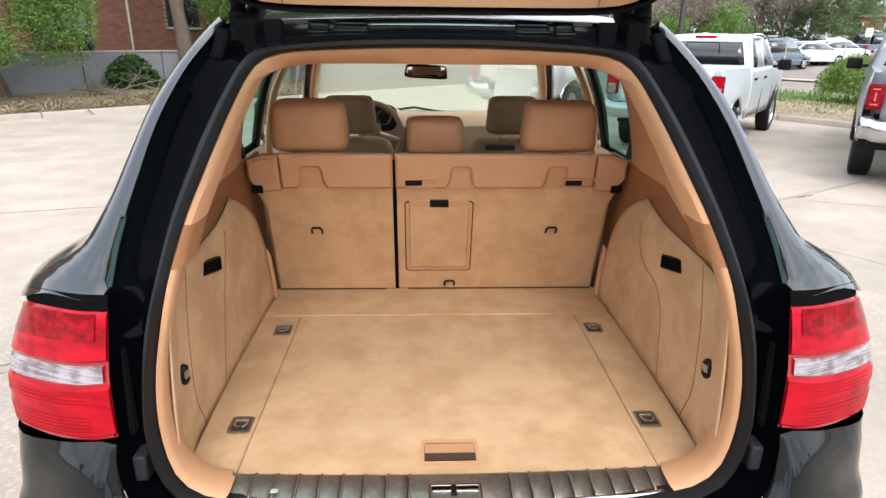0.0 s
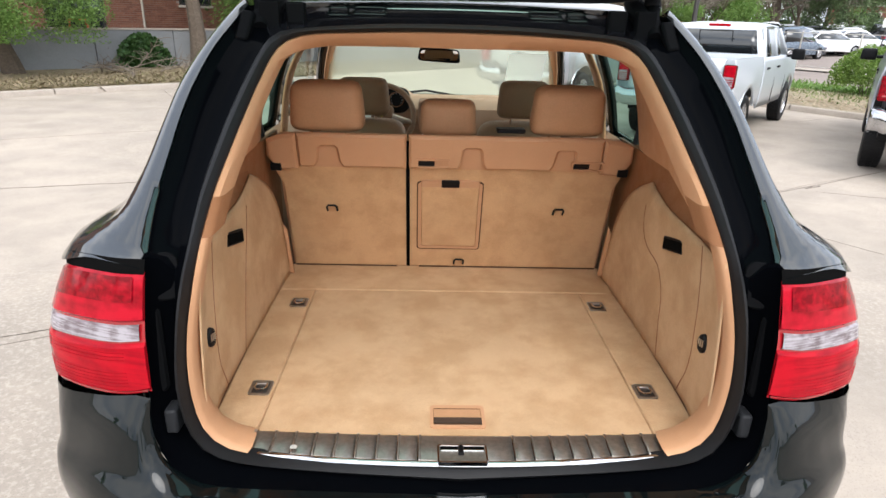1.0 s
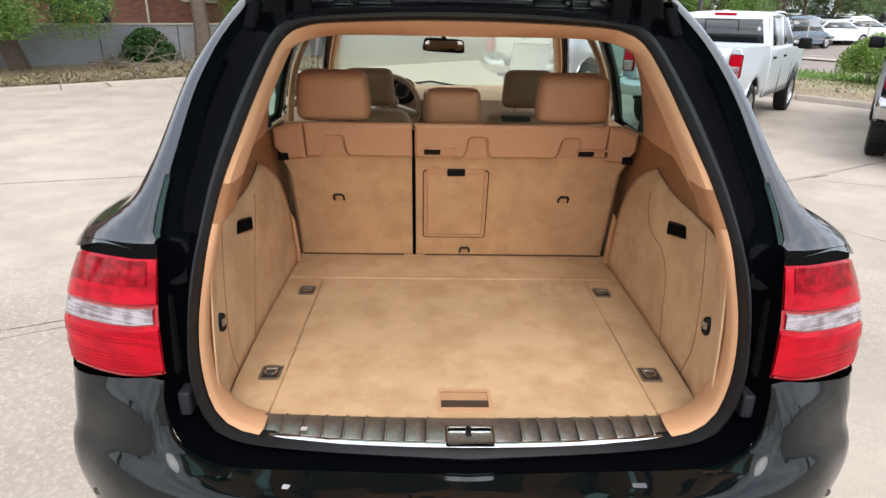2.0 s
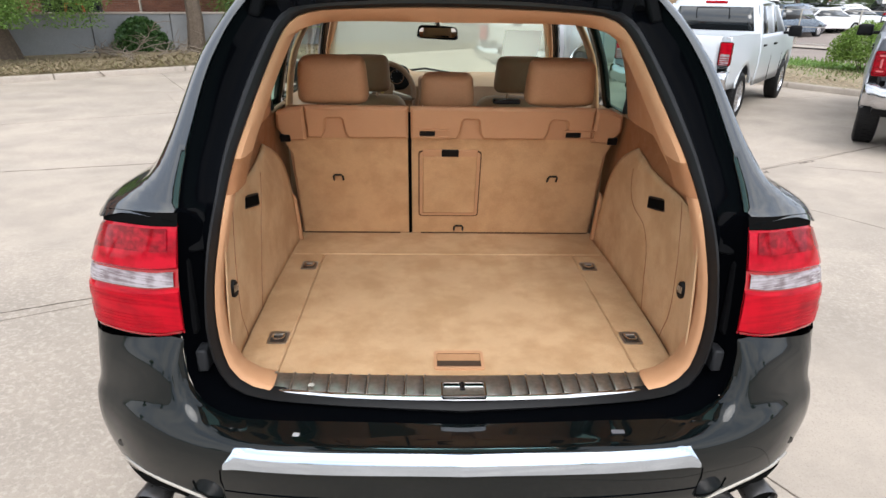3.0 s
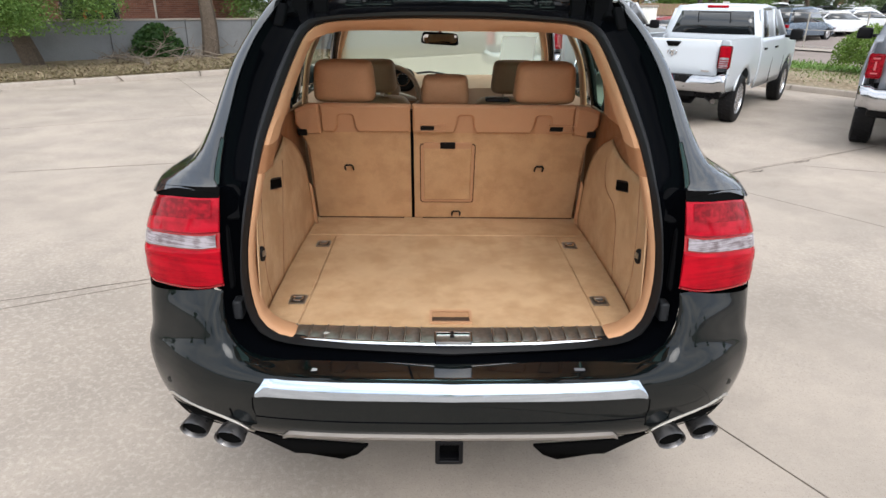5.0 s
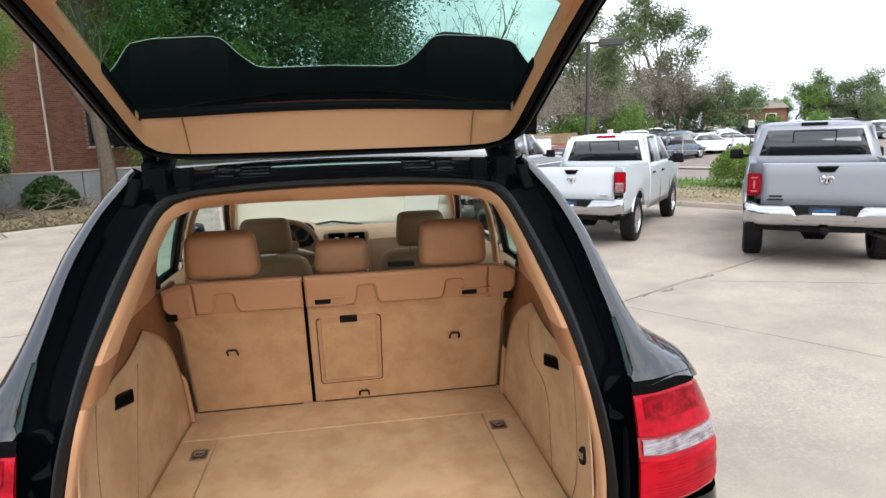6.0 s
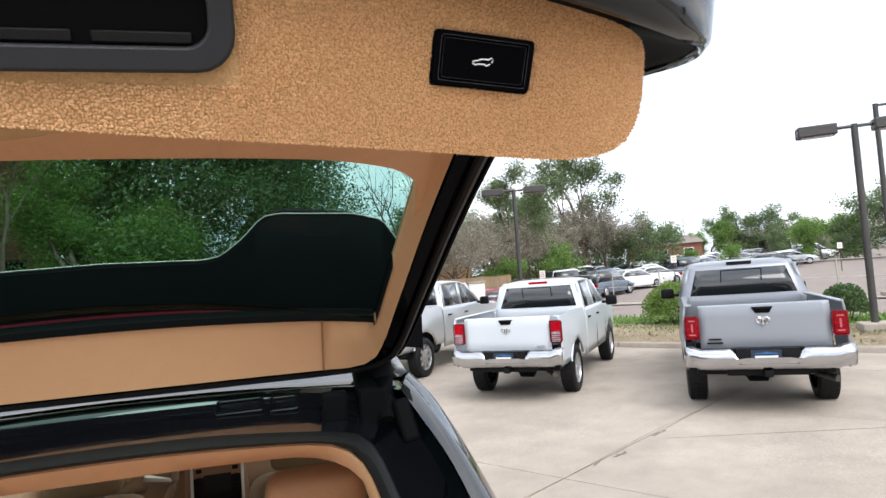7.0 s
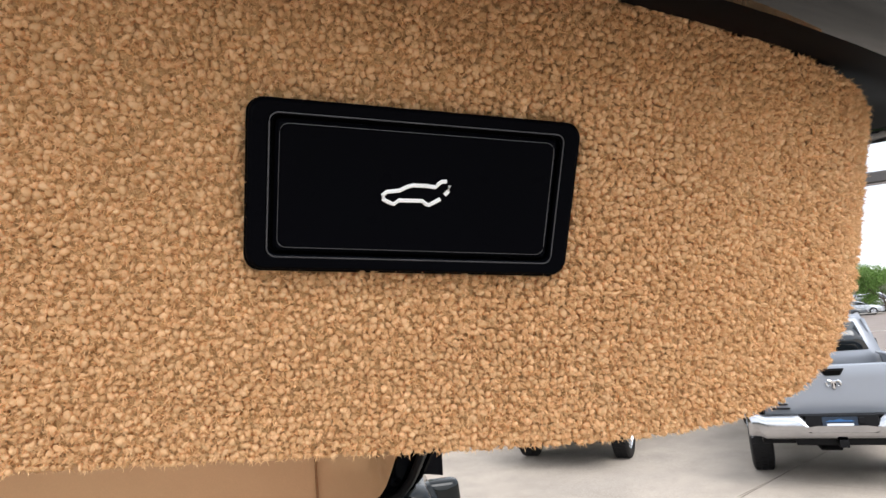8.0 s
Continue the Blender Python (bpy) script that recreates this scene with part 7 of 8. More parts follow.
    for y, z, w in ((4.40, 1.45, .90), (5.0, 1.42, .92), (5.6, 1.33, .88), (5.95, 1.15, .84), (6.05, .8, .82), (6.05, .55, .80)):
        rows.append([(w * s, y - .10 * s * s, z + .03 * (1 - s * s)) for s in [-1 + i / 6 for i in range(13)]])
    sheet(b, rows)
    part("bonnet", b, mat, t, thick=.03)
    b = bmesh.new()
    sheet(b, [[(-.88, 4.40, 1.46), (0, 4.50, 1.48), (.88, 4.40, 1.46)], [(-.74, 3.90, 1.95), (0, 3.96, 1.98), (.74, 3.90, 1.95)]])
    w_ = part("windscreen", b, M_GLASS, t)
    w_.visible_shadow = False
    for sx in (1, -1):
        for y in (1.25, 5.02):
            road_wheel(t, sx * .845, y, .42, .42, .28, M_ALLOY, 8, sx)
    b = bmesh.new()
    box(b, (-.78, .6, .9), (.78, 2.2, .96))
    part("inner_bed", b, M_PLASTIC, t)
    return t


def placed(x, y, heading, z=GZ, back=1.25):
    """Pose of a truck whose rear axle's middle stands at x, y."""
    h = radians(heading)
    d = Vector((math.sin(h), math.cos(h)))
    return pose(x - d.x * back, y - d.y * back, z, 0, 0, -heading)


M_WHITE = material("white_truck_paint", (.55, .59, .63), .3, coat=.5)
M_SILVER = material("silver_grey_paint", (.255, .272, .305), .35, .2, coat=.6)
pickup("pickup_truck", "white crew-cab pickup truck with chrome bumper, parked nose to the kerb", M_WHITE, placed(4.51, 9.75, 39, back=1.18) @ Matrix.Scale(.945, 4))
pickup("pickup_truck", "silver-grey heavy pickup truck with chrome bumper, parked nose to the kerb", M_SILVER, placed(7.07, 7.08, 35), grey=True)
pickup("pickup_truck", "silver pickup truck half hidden behind the white one", material("light_silver_paint", (.45, .46, .48), .28, .4, coat=1.0), placed(2.55, 13.15, 41), grey=True)

# ---- trees ----
def tree_meshes(name, seed, height, spread, leaves, leaf_size, leaf_mat, bare=0.0, trunk_r=.22, fork=.25, clump=.055, low=0.0):
    """Meshes of a trunk with limbs and a crown of many small leaves."""
    r_ = random.Random(seed)
    b = bmesh.new()
    tips = []

    def grow(p, d, length, rad, depth):
        n = 5
        pts, rr = [p], [rad]
        q = p.copy()
        for k in range(n):
            d = (d + Vector((r_.uniform(-1, 1), r_.uniform(-1, 1), r_.uniform(-.3, .6))) * .14).normalized()
            q = q + d * (length / n)
            pts.append(q.copy())
            rr.append(rad * (1 - .55 * (k + 1) / n))
        tube(b, pts, rr, 8 if depth < 2 else 5)
        if depth >= 3 or rad < trunk_r * .03:
            tips.append((q, d))
            tips.append((pts[3], d))
            return
        for k in range(3 if depth else 4):
            a = r_.uniform(0, 6.283)
            side = Vector((math.cos(a), math.sin(a), r_.uniform(.1, .8)))
            nd = (d * r_.uniform(.4, .9) + side * r_.uniform(.5, 1.0) * spread).normalized()
            start = pts[r_.choice((3, 4, 5))]
            grow(start, nd, length * r_.uniform(.55, .8), rr[-1] * r_.uniform(.6, .9), depth + 1)

    grow(Vector((0, 0, -.3)), Vector((r_.uniform(-.1, .1), r_.uniform(-.1, .1), 1)).normalized(), height * fork, trunk_r, 0)
    trunk = finish(b, name + "_trunk", M_BARK)
    k_ = height / max(q.z for q, d in tips)
    trunk.transform(Matrix.Scale(k_, 4))
    tips = [(q * k_, d) for q, d in tips]
    if low:
        # hanging outer twigs that bring the crown down
        outer = sorted(tips, key=lambda e: -math.hypot(e[0].x, e[0].y))[:len(tips) // 2]
        tips = tips + [(Vector((q.x * r_.uniform(.5, 1.05), q.y * r_.uniform(.5, 1.05), height * low + (q.z - height * low) * r_.uniform(.05, .7))), d) for q, d in outer]
    verts, faces = [], []
    per = max(1, int(leaves / len(tips)))
    for q, d in tips:
        if r_.random() < bare:
            continue
        cs = r_.uniform(.5, 1.0) * height * clump
        for _ in range(per):
            g_ = [max(-1.7, min(1.7, r_.gauss(0, 1))) for _q in range(3)]
            o = q + Vector((g_[0] * cs, g_[1] * cs, g_[2] * cs * .75 - cs * .2))
            u = Vector((r_.gauss(0, 1), r_.gauss(0, 1), r_.gauss(0, .7))).normalized() * leaf_size * r_.uniform(.6, 1.5)
            v = u.cross(Vector((r_.gauss(0, 1), r_.gauss(0, 1), r_.gauss(0, 1)))).normalized() * leaf_size * r_.uniform(.35, .6)
            i = len(verts)
            verts += [o - u * .5, o + v * .5, o + u * .5, o - v * .5]
            faces.append((i, i + 1, i + 2, i + 3))
    me = bpy.data.meshes.new(name + "_crown")
    me.from_pydata(verts, [], faces)
    me.materials.append(leaf_mat)
    return trunk, me


def tree(meshes, x, y, z, scale, turn, label, cat="tree", name="tree", group="trees"):
    t = thing(name, label, cat, Matrix.Translation((x, y, z)) @ Matrix.Rotation(radians(turn), 4, "Z") @ Matrix.Scale(scale, 4), group)
    for nm, me in zip(("trunk", "crown"), meshes):
        o = new(nm, me)
        o.parent = t
    return t


T_ELM = tree_meshes("elm", 3, 10, 1.15, 105000, .105, M_LEAF, trunk_r=.13, fork=.13, clump=.066, low=.15)
T_DARK = tree_meshes("ash", 7, 15, .85, 62000, .17, M_LEAF_DARK, trunk_r=.12, fork=.14, clump=.08, low=.12)
T_COTTON = tree_meshes("cottonwood", 41, 13, .55, 12000, .24, M_LEAF_GREY, bare=.12, trunk_r=.42, fork=.36, clump=.05)
T_BARE = tree_meshes("bare_tree", 19, 10, .8, 500, .12, M_LEAF_GREY, bare=.85, trunk_r=.16, fork=.30)
T_TRUNK = tree_meshes("old_elm", 37, 8, .6, 2600, .11, M_LEAF, bare=.55, trunk_r=.19, fork=.34)
T_DRY = tree_meshes("dry_shrub", 23, 6, 1.0, 6000, .14, M_LEAF_BROWN, bare=.2, trunk_r=.05, fork=.16, clump=.07)
T_SHRUB = tree_meshes("shrub", 29, 4, 1.2, 9000, .16, M_LEAF, trunk_r=.035, fork=.10, clump=.11)
T_FAR = tree_meshes("far_tree", 53, 8, 1.1, 8000, .28, M_LEAF_FAR, trunk_r=.05, fork=.10, clump=.085, low=.12)
T_FAR_PALE = tree_meshes("far_pale_tree", 61, 8, 1.2, 7000, .30, M_LEAF, trunk_r=.045, fork=.08, clump=.09, low=.08)
TOPS = {T_ELM: 10, T_TRUNK: 8, T_DARK: 15, T_COTTON: 13, T_BARE: 10, T_DRY: 6, T_SHRUB: 4, T_FAR: 8, T_FAR_PALE: 8}


def stand(ms, x, y, h, turn, label, cat="tree", name="tree", group="trees"):
    """A tree of height h on the ground at x, y."""
    p = Vector((x, y))
    z = max(GZ, far_lot_z(p) if off_right(p) > 15 else GZ) - .1
    return tree(ms, x, y, z, h / TOPS[ms], turn, label, cat, name, group)


# leafy trees on the planting strip and beyond the wall
for x, y, h, tn, ms, lab in ((-10.9, 15.9, 7.2, 20, T_ELM, "leafy green elm with a thick grey trunk on the strip"), (-5.9, 20.6, 7.6, 140, T_ELM, "leafy green elm with forked trunk beside the wall"), (-7.35, 19.2, 8.5, 290, T_TRUNK, "old elm with a leaning trunk and few leaves beside the wall"),
                             (-7.5, 29.5, 16, 60, T_DARK, "tall dark green tree behind the wall"), (-5.0, 30.0, 16, 200, T_DARK, "tall dark green tree behind the wall"),
                             (-2.2, 33.0, 17, 310, T_DARK, "tall dark green tree at the back of the lot"), (-15.5, 29.0, 16, 250, T_DARK, "tall dark green tree behind the wall"),
                             (-3.6, 39.0, 16, 100, T_DARK, "tall dark green tree at the back of the lot"), (-2.6, 28.0, 12, 75, T_DARK, "dark green tree at the back of the lot"),
                             (5.4, 25.5, 9.5, 30, T_BARE, "nearly bare tree with thin branches"), (7.4, 28.0, 9, 130, T_BARE, "nearly bare tree with thin branches"), (6.6, 30.0, 9, 250, T_BARE, "nearly bare tree with thin branches")):
    stand(ms, x, y, h, tn, lab)
# trees far across the road
for x, y, h, tn, ms, lab in ((28.4, 51.6, 13.5, 0, T_COTTON, "tall thin-crowned cottonwood far off"), (16.9, 40.9, 9.5, 80, T_COTTON, "thin-crowned cottonwood far off"), (19.5, 46, 9.0, 200, T_COTTON, "thin-crowned cottonwood far off"),
                             (34.4, 50.8, 6.2, 40, T_FAR, "dark green tree far off"), (32.0, 53, 5.0, 120, T_FAR, "dark green tree far off"), (58.1, 81.9, 6.5, 220, T_FAR, "small dark green tree far off"),
                             (70.4, 81.5, 8.4, 10, T_FAR, "round green tree far off"), (73.9, 78.6, 8.0, 150, T_FAR, "round green tree far off"), (66.7, 82.8, 6.4, 260, T_FAR_PALE, "round green tree far off"), (63.2, 81, 4.8, 20, T_FAR_PALE, "low green tree far off"),
                             (71.0, 81.6, 5.0, 30, T_FAR_PALE, "low green tree far off"), (76.0, 76.7, 4.6, 90, T_FAR_PALE, "low green tree far off"), (63, 60.5, 4.8, 190, T_FAR_PALE, "low green tree far off"), (66, 59, 4.4, 190, T_FAR_PALE, "low green tree far off"),
                             (52.4, 46.2, 4.2, 110, T_FAR, "leafy tree far off"), (54.8, 43.6, 7.4, 215, T_FAR, "leafy tree far off"), (57.5, 41, 7.0, 15, T_FAR, "leafy tree far off"), (51.0, 47.2, 4.4, 95, T_FAR_PALE, "small leafy tree far off"), (53.4, 45.0, 4.6, 35, T_FAR_PALE, "small leafy tree far off"), (56.0, 42.0, 4.6, 165, T_FAR_PALE, "small leafy tree far off"),
                             (68, 70, 4.4, 300, T_FAR, "leafy tree far off"), (15, 57, 8.5, 20, T_FAR, "leafy tree behind the thicket"), (19, 58, 8.0, 80, T_FAR, "leafy tree behind the thicket"), (23, 59, 8.5, 140, T_FAR, "leafy tree behind the thicket"), (27, 60, 8.0, 200, T_FAR, "leafy tree behind the thicket"), (31, 61, 7.5, 260, T_FAR, "leafy tree behind the thicket"), (35, 62, 7.0, 320, T_FAR, "leafy tree behind the thicket"), (11.5, 52, 8.0, 50, T_FAR, "leafy tree behind the thicket"), (12.5, 44, 7.0, 50, T_DRY, "dry grey tree in the thicket"), (17.5, 48, 7.0, 150, T_DRY, "dry grey tree in the thicket"), (22.5, 53, 7.5, 250, T_DRY, "dry grey tree in the thicket"), (78, 74, 5.2, 10, T_FAR, "leafy tree far off"), (90, 80, 5.6, 70, T_FAR, "leafy tree far off"), (85, 62, 8, 30, T_FAR, "leafy tree far off"), (80, 50, 8, 130, T_FAR, "leafy tree far off")):
    stand(ms, x, y, h, tn, lab)
# unseen tree line far behind the lot's near end, added to darken reflections
for k in range(13):
    a = radians(128 + k * 23.0 - 40)
    stand((T_FAR, T_FAR_PALE)[k % 2], 52 * math.sin(a), 52 * math.cos(a) - 4, 4.5 + (k * 37 % 5) * .4, k * 67, "unseen leafy tree behind the near end of the lot, added for darker reflections")
for x, y, h, tn, ms in ((11.0, 36, 5.5, 0, T_DRY), (13.6, 38, 6.0, 90, T_DRY), (16.0, 41, 5.5, 200, T_DRY), (19.5, 44, 5.5, 300, T_DRY), (9.4, 34, 5.0, 150, T_DRY), (22.5, 48, 5.6, 40, T_DRY), (25.6, 50, 6.8, 70, T_DRY), (28.0, 50.5, 8.2, 170, T_DRY), (30.2, 51.5, 7.4, 250, T_DRY), (32.4, 52, 5.5, 20, T_DRY)):
    stand(ms, x, y, h, tn, "dry grey-brown thicket with bare twigs", "shrub", "shrub", "dry shrubs")
for x, y, h, tn, lab in ((25, 50, 5.0, 20, "bright green shrub in the thicket"), (20.6, 45, 4.2, 200, "bright green shrub in the thicket"), (14.5, 37.5, 3.0, 100, "bright green shrub in the thicket"), (23, 48.5, 4.0, 300, "bright green shrub in the thicket"), (37.5, 53.8, 2.8, 10, "green shrub beside the far lot"), (40.0, 52.5, 2.4, 70, "green shrub beside the far lot"), (45.0, 53.5, 2.6, 170, "green shrub beside the far lot")):
    stand(T_SHRUB, x, y, h, tn, lab, "bush", "bush", "bushes")


def clipped_bush(x, y, rx, h, seed, label, mat=None, count=5200, fuzz=.04):
    """A rounded shrub of small leaves packed on a dome."""
    r_ = random.Random(seed)
    t = thing("bush", label, "bush", pose(x, y, GZ + .12, 0, 0, 0), "bushes")
    verts, faces = [], []
    for _ in range(count):
        a, u = r_.uniform(0, 6.283), r_.uniform(-.35, 1)
        k = r_.uniform(.80, 1.0 + fuzz) * (1 + .07 * math.sin(3 * a + 4 * u))
        w = math.sqrt(1 - max(0, u) ** 2)
        o = Vector((rx * k * w * math.cos(a), rx * k * w * math.sin(a), h * .45 + h * .55 * u * k))
        d = Vector((r_.gauss(0, 1), r_.gauss(0, 1), r_.gauss(0, 1))).normalized() * .035
        v = d.cross(Vector((r_.gauss(0, 1), r_.gauss(0, 1), r_.gauss(0, 1)))).normalized() * .022
        i = len(verts)
        verts += [o - d, o + v, o + d, o - v]
        faces.append((i, i + 1, i + 2, i + 3))
    me = bpy.data.meshes.new("crown")
    me.from_pydata(verts, [], faces)
    me.materials.append(mat or M_LEAF_DARK)
    o = new("crown", me)
    o.parent = t
    b = bmesh.new()
    for k in range(7):
        a = k * .9
        tube(b, [(.05 * math.cos(a), .05 * math.sin(a), -.1), (.6 * rx * math.cos(a), .6 * rx * math.sin(a), h * .6)], [.018, .006], 5)
    part("stem", b, M_BARK, t)


clipped_bush(12.2, 16.2, .70, 1.15, 5, "bright green feathery bush on the mulch bed", M_LEAF_BRIGHT, 9000, .34)
clipped_bush(15.1, 12.8, .55, 1.0, 3, "rounded clipped dark green bush on the mulch bed")
clipped_bush(17.2, 9.2, .55, .95, 4, "rounded clipped dark green bush on the mulch bed")

# ---- wall, ivy and brick building on the left ----
wall_at0, wall_at1 = Vector((-17.11, 11.02)), Vector((-.90, 25.89))
WD = (wall_at1 - wall_at0).normalized()
WN = Vector((-WD.y, WD.x))
wall = thing("retaining_wall", "grey painted block retaining wall with thin cap", "wall", kind="structure")
s = -1.44
L = (wall_at1 - wall_at0).length
while s < L:
    b = bmesh.new()
    a = wall_at0 + WD * (s + .012)
    m = Matrix(((WD.x, -WN.x, 0, a.x), (WD.y, -WN.y, 0, a.y), (0, 0, 1, 0), (0, 0, 0, 1)))
    box(b, (0, -.18, GZ - .1), (2.256, 0, GZ + 1.28), m)
    part("wall_panel", b, M_WALL, wall, bevel=.012)
    b = bmesh.new()
    box(b, (-.01, -.21, GZ + 1.28), (2.27, .03, GZ + 1.335), m)
    part("wall_cap", b, M_KERB, wall, bevel=.008)
    s += 2.28
rv = random.Random(8)
verts, faces = [], []
for _ in range(5200):
    u = 11.2 + rv.gauss(0, .36)
    h = GZ + .25 + abs(rv.gauss(.45, .42))
    if h > GZ + 1.22 - .5 * ((u - 11.2) / .7) ** 2:
        continue
    o2 = wall_at0 + WD * u - WN * rv.uniform(.05, .45)
    o = Vector((o2.x, o2.y, h))
    d = Vector((rv.gauss(0, 1), rv.gauss(0, 1), rv.gauss(0, 1))).normalized() * .055
    v = d.cross(Vector((rv.gauss(0, 1), rv.gauss(0, 1), rv.gauss(0, 1)))).normalized() * .045
    i = len(verts)
    verts += [o - d, o + v, o + d, o - v]
    faces.append((i, i + 1, i + 2, i + 3))
me = bpy.data.meshes.new("ivy")
me.from_pydata(verts, [], faces)
me.materials.append(M_IVY)
tagged(new("ivy", me), "dark green ivy clump growing on the grey wall", "ivy", kind="stuff")
# fallen branches
br = random.Random(4)
for k in range(26):
    b = bmesh.new()
    u, o = br.uniform(9.4, 13.2), br.uniform(.4, 2.2)
    p0 = wall_at0 + WD * u - WN * o
    a = br.uniform(0, 6.283)
    ln = br.uniform(.5, 1.9)
    pts = []
    for i in range(6):
        f = i / 5
        pts.append((p0.x + math.cos(a + .3 * f) * ln * f, p0.y + math.sin(a + .3 * f) * ln * f, GZ + .20 + br.uniform(0, .10) + .45 * f * br.uniform(0, 1)))
    tube(b, pts, [.022 * (1 - .8 * i / 5) for i in range(6)], 6)
    for q in range(5):
        i = br.randint(1, 5)
        aa = br.uniform(0, 6.283)
        l2 = br.uniform(.15, .5)
        tube(b, [pts[i], (pts[i][0] + math.cos(aa) * l2, pts[i][1] + math.sin(aa) * l2, pts[i][2] + br.uniform(-.02, .3))], [.008, .003], 5)
    o_ = part("fallen_branch", b, M_TWIG, None)
    tagged(o_, "dry fallen branch lying on the strip", "branch", "fallen branches")

# brick building
bd = thing("brick_building", "red-brown brick building with dark windows behind the wall", "building")
bo = wall_at0 + WD * -2 + WN * 6.0
mB = Matrix(((WD.x, -WN.x, 0, bo.x), (WD.y, -WN.y, 0, bo.y), (0, 0, 1, 0), (0, 0, 0, 1)))
b = bmesh.new()
box(b, (-6, -8, GZ - .2), (19.5, 0, 9.0), mB)
part("building_body", b, M_MORTAR, bd, "brick wall", smooth=False)
BH, BL = .077, .225
verts, faces = [], []
holes = [(-3.0, -.8, .9, 3.2), (1.6, 3.6, .6, 3.0), (6.2, 7.8, .9, 3.2), (12.2, 14.05, .9, 3.2), (17.0, 18.2, 1.95, 3.8), (-3.0, -.8, 4.6, 6.6), (2.0, 3.6, 4.6, 6.6), (6.2, 7.8, 4.6, 6.6), (12.4, 13.8, 4.6, 6.6)]
row = 0
z = .2
while z < 8.9:
    x = -6 + (BL / 2 if row % 2 else 0)
    while x < 19.2:
        cx, cz = x + BL / 2, z + BH / 2
        if not any(h0 - .08 < cx < h1 + .08 and h2 - .05 < cz < h3 + .05 for h0, h1, h2, h3 in holes):
            i = len(verts)
            d = .012 + .004 * rv.random()
            for xx, zz in ((x + .004, z + .004), (x + BL - .004, z + .004), (x + BL - .004, z + BH - .004), (x + .004, z + BH - .004)):
                verts.append(mB @ Vector((xx, 0, zz)))
            for xx, zz in ((x + .007, z + .007), (x + BL - .007, z + .007), (x + BL - .007, z + BH - .007), (x + .007, z + BH - .007)):
                verts.append(mB @ Vector((xx, d, zz)))
            faces += [(i + 4, i + 5, i + 6, i + 7), (i, i + 1, i + 5, i + 4), (i + 1, i + 2, i + 6, i + 5), (i + 2, i + 3, i + 7, i + 6), (i + 3, i, i + 4, i + 7)]
        x += BL
    z += BH
    row += 1
me = bpy.data.meshes.new("bricks")
me.from_pydata(verts, [], faces)
mb = leaf_material("brick_faces", (.20, .085, .055), (.30, .135, .09))
me.materials.append(mb)
o_ = new("bricks", me)
o_.parent = bd
tagged(o_, "red-brown bricks", kind="stuff")
for h0, h1, h2, h3 in holes:
    b = bmesh.new()
    box(b, (h0, -.3, h2), (h1, .002, h3), mB)
    win = part("window", b, M_GLASS_DARK, bd, "dark window pane", smooth=False)
    b = bmesh.new()
    for q in ((h0 - .05, h2 - .05, h1 + .05, h2 + .04), (h0 - .05, h3 - .04, h1 + .05, h3 + .05), (h0 - .05, h2, h0 + .04, h3), (h1 - .04, h2, h1 + .05, h3), ((h0 + h1) / 2 - .03, h2, (h0 + h1) / 2 + .03, h3)):
        box(b, (q[0], .003, q[1]), (q[2], .05, q[3]), mB)
    part("window_frame", b, M_POST_DARK, win, smooth=False)
    b = bmesh.new()
    box(b, (h0 - .12, .0, h2 - .14), (h1 + .12, .10, h2 - .05), mB)
    part("window_sill", b, M_KERB, win, bevel=.01)
b = bmesh.new()
tube(b, [mB @ Vector((15.47, .09, .2)), mB @ Vector((15.47, .09, 8.8))], .05, 8)
part("drain_pipe", b, M_KERB, bd, "pale drain pipe")
b = bmesh.new()
box(b, (-6.2, -8.2, 9.0), (19.7, .25, 9.35), mB)
part("parapet", b, M_KERB, bd, bevel=.02)


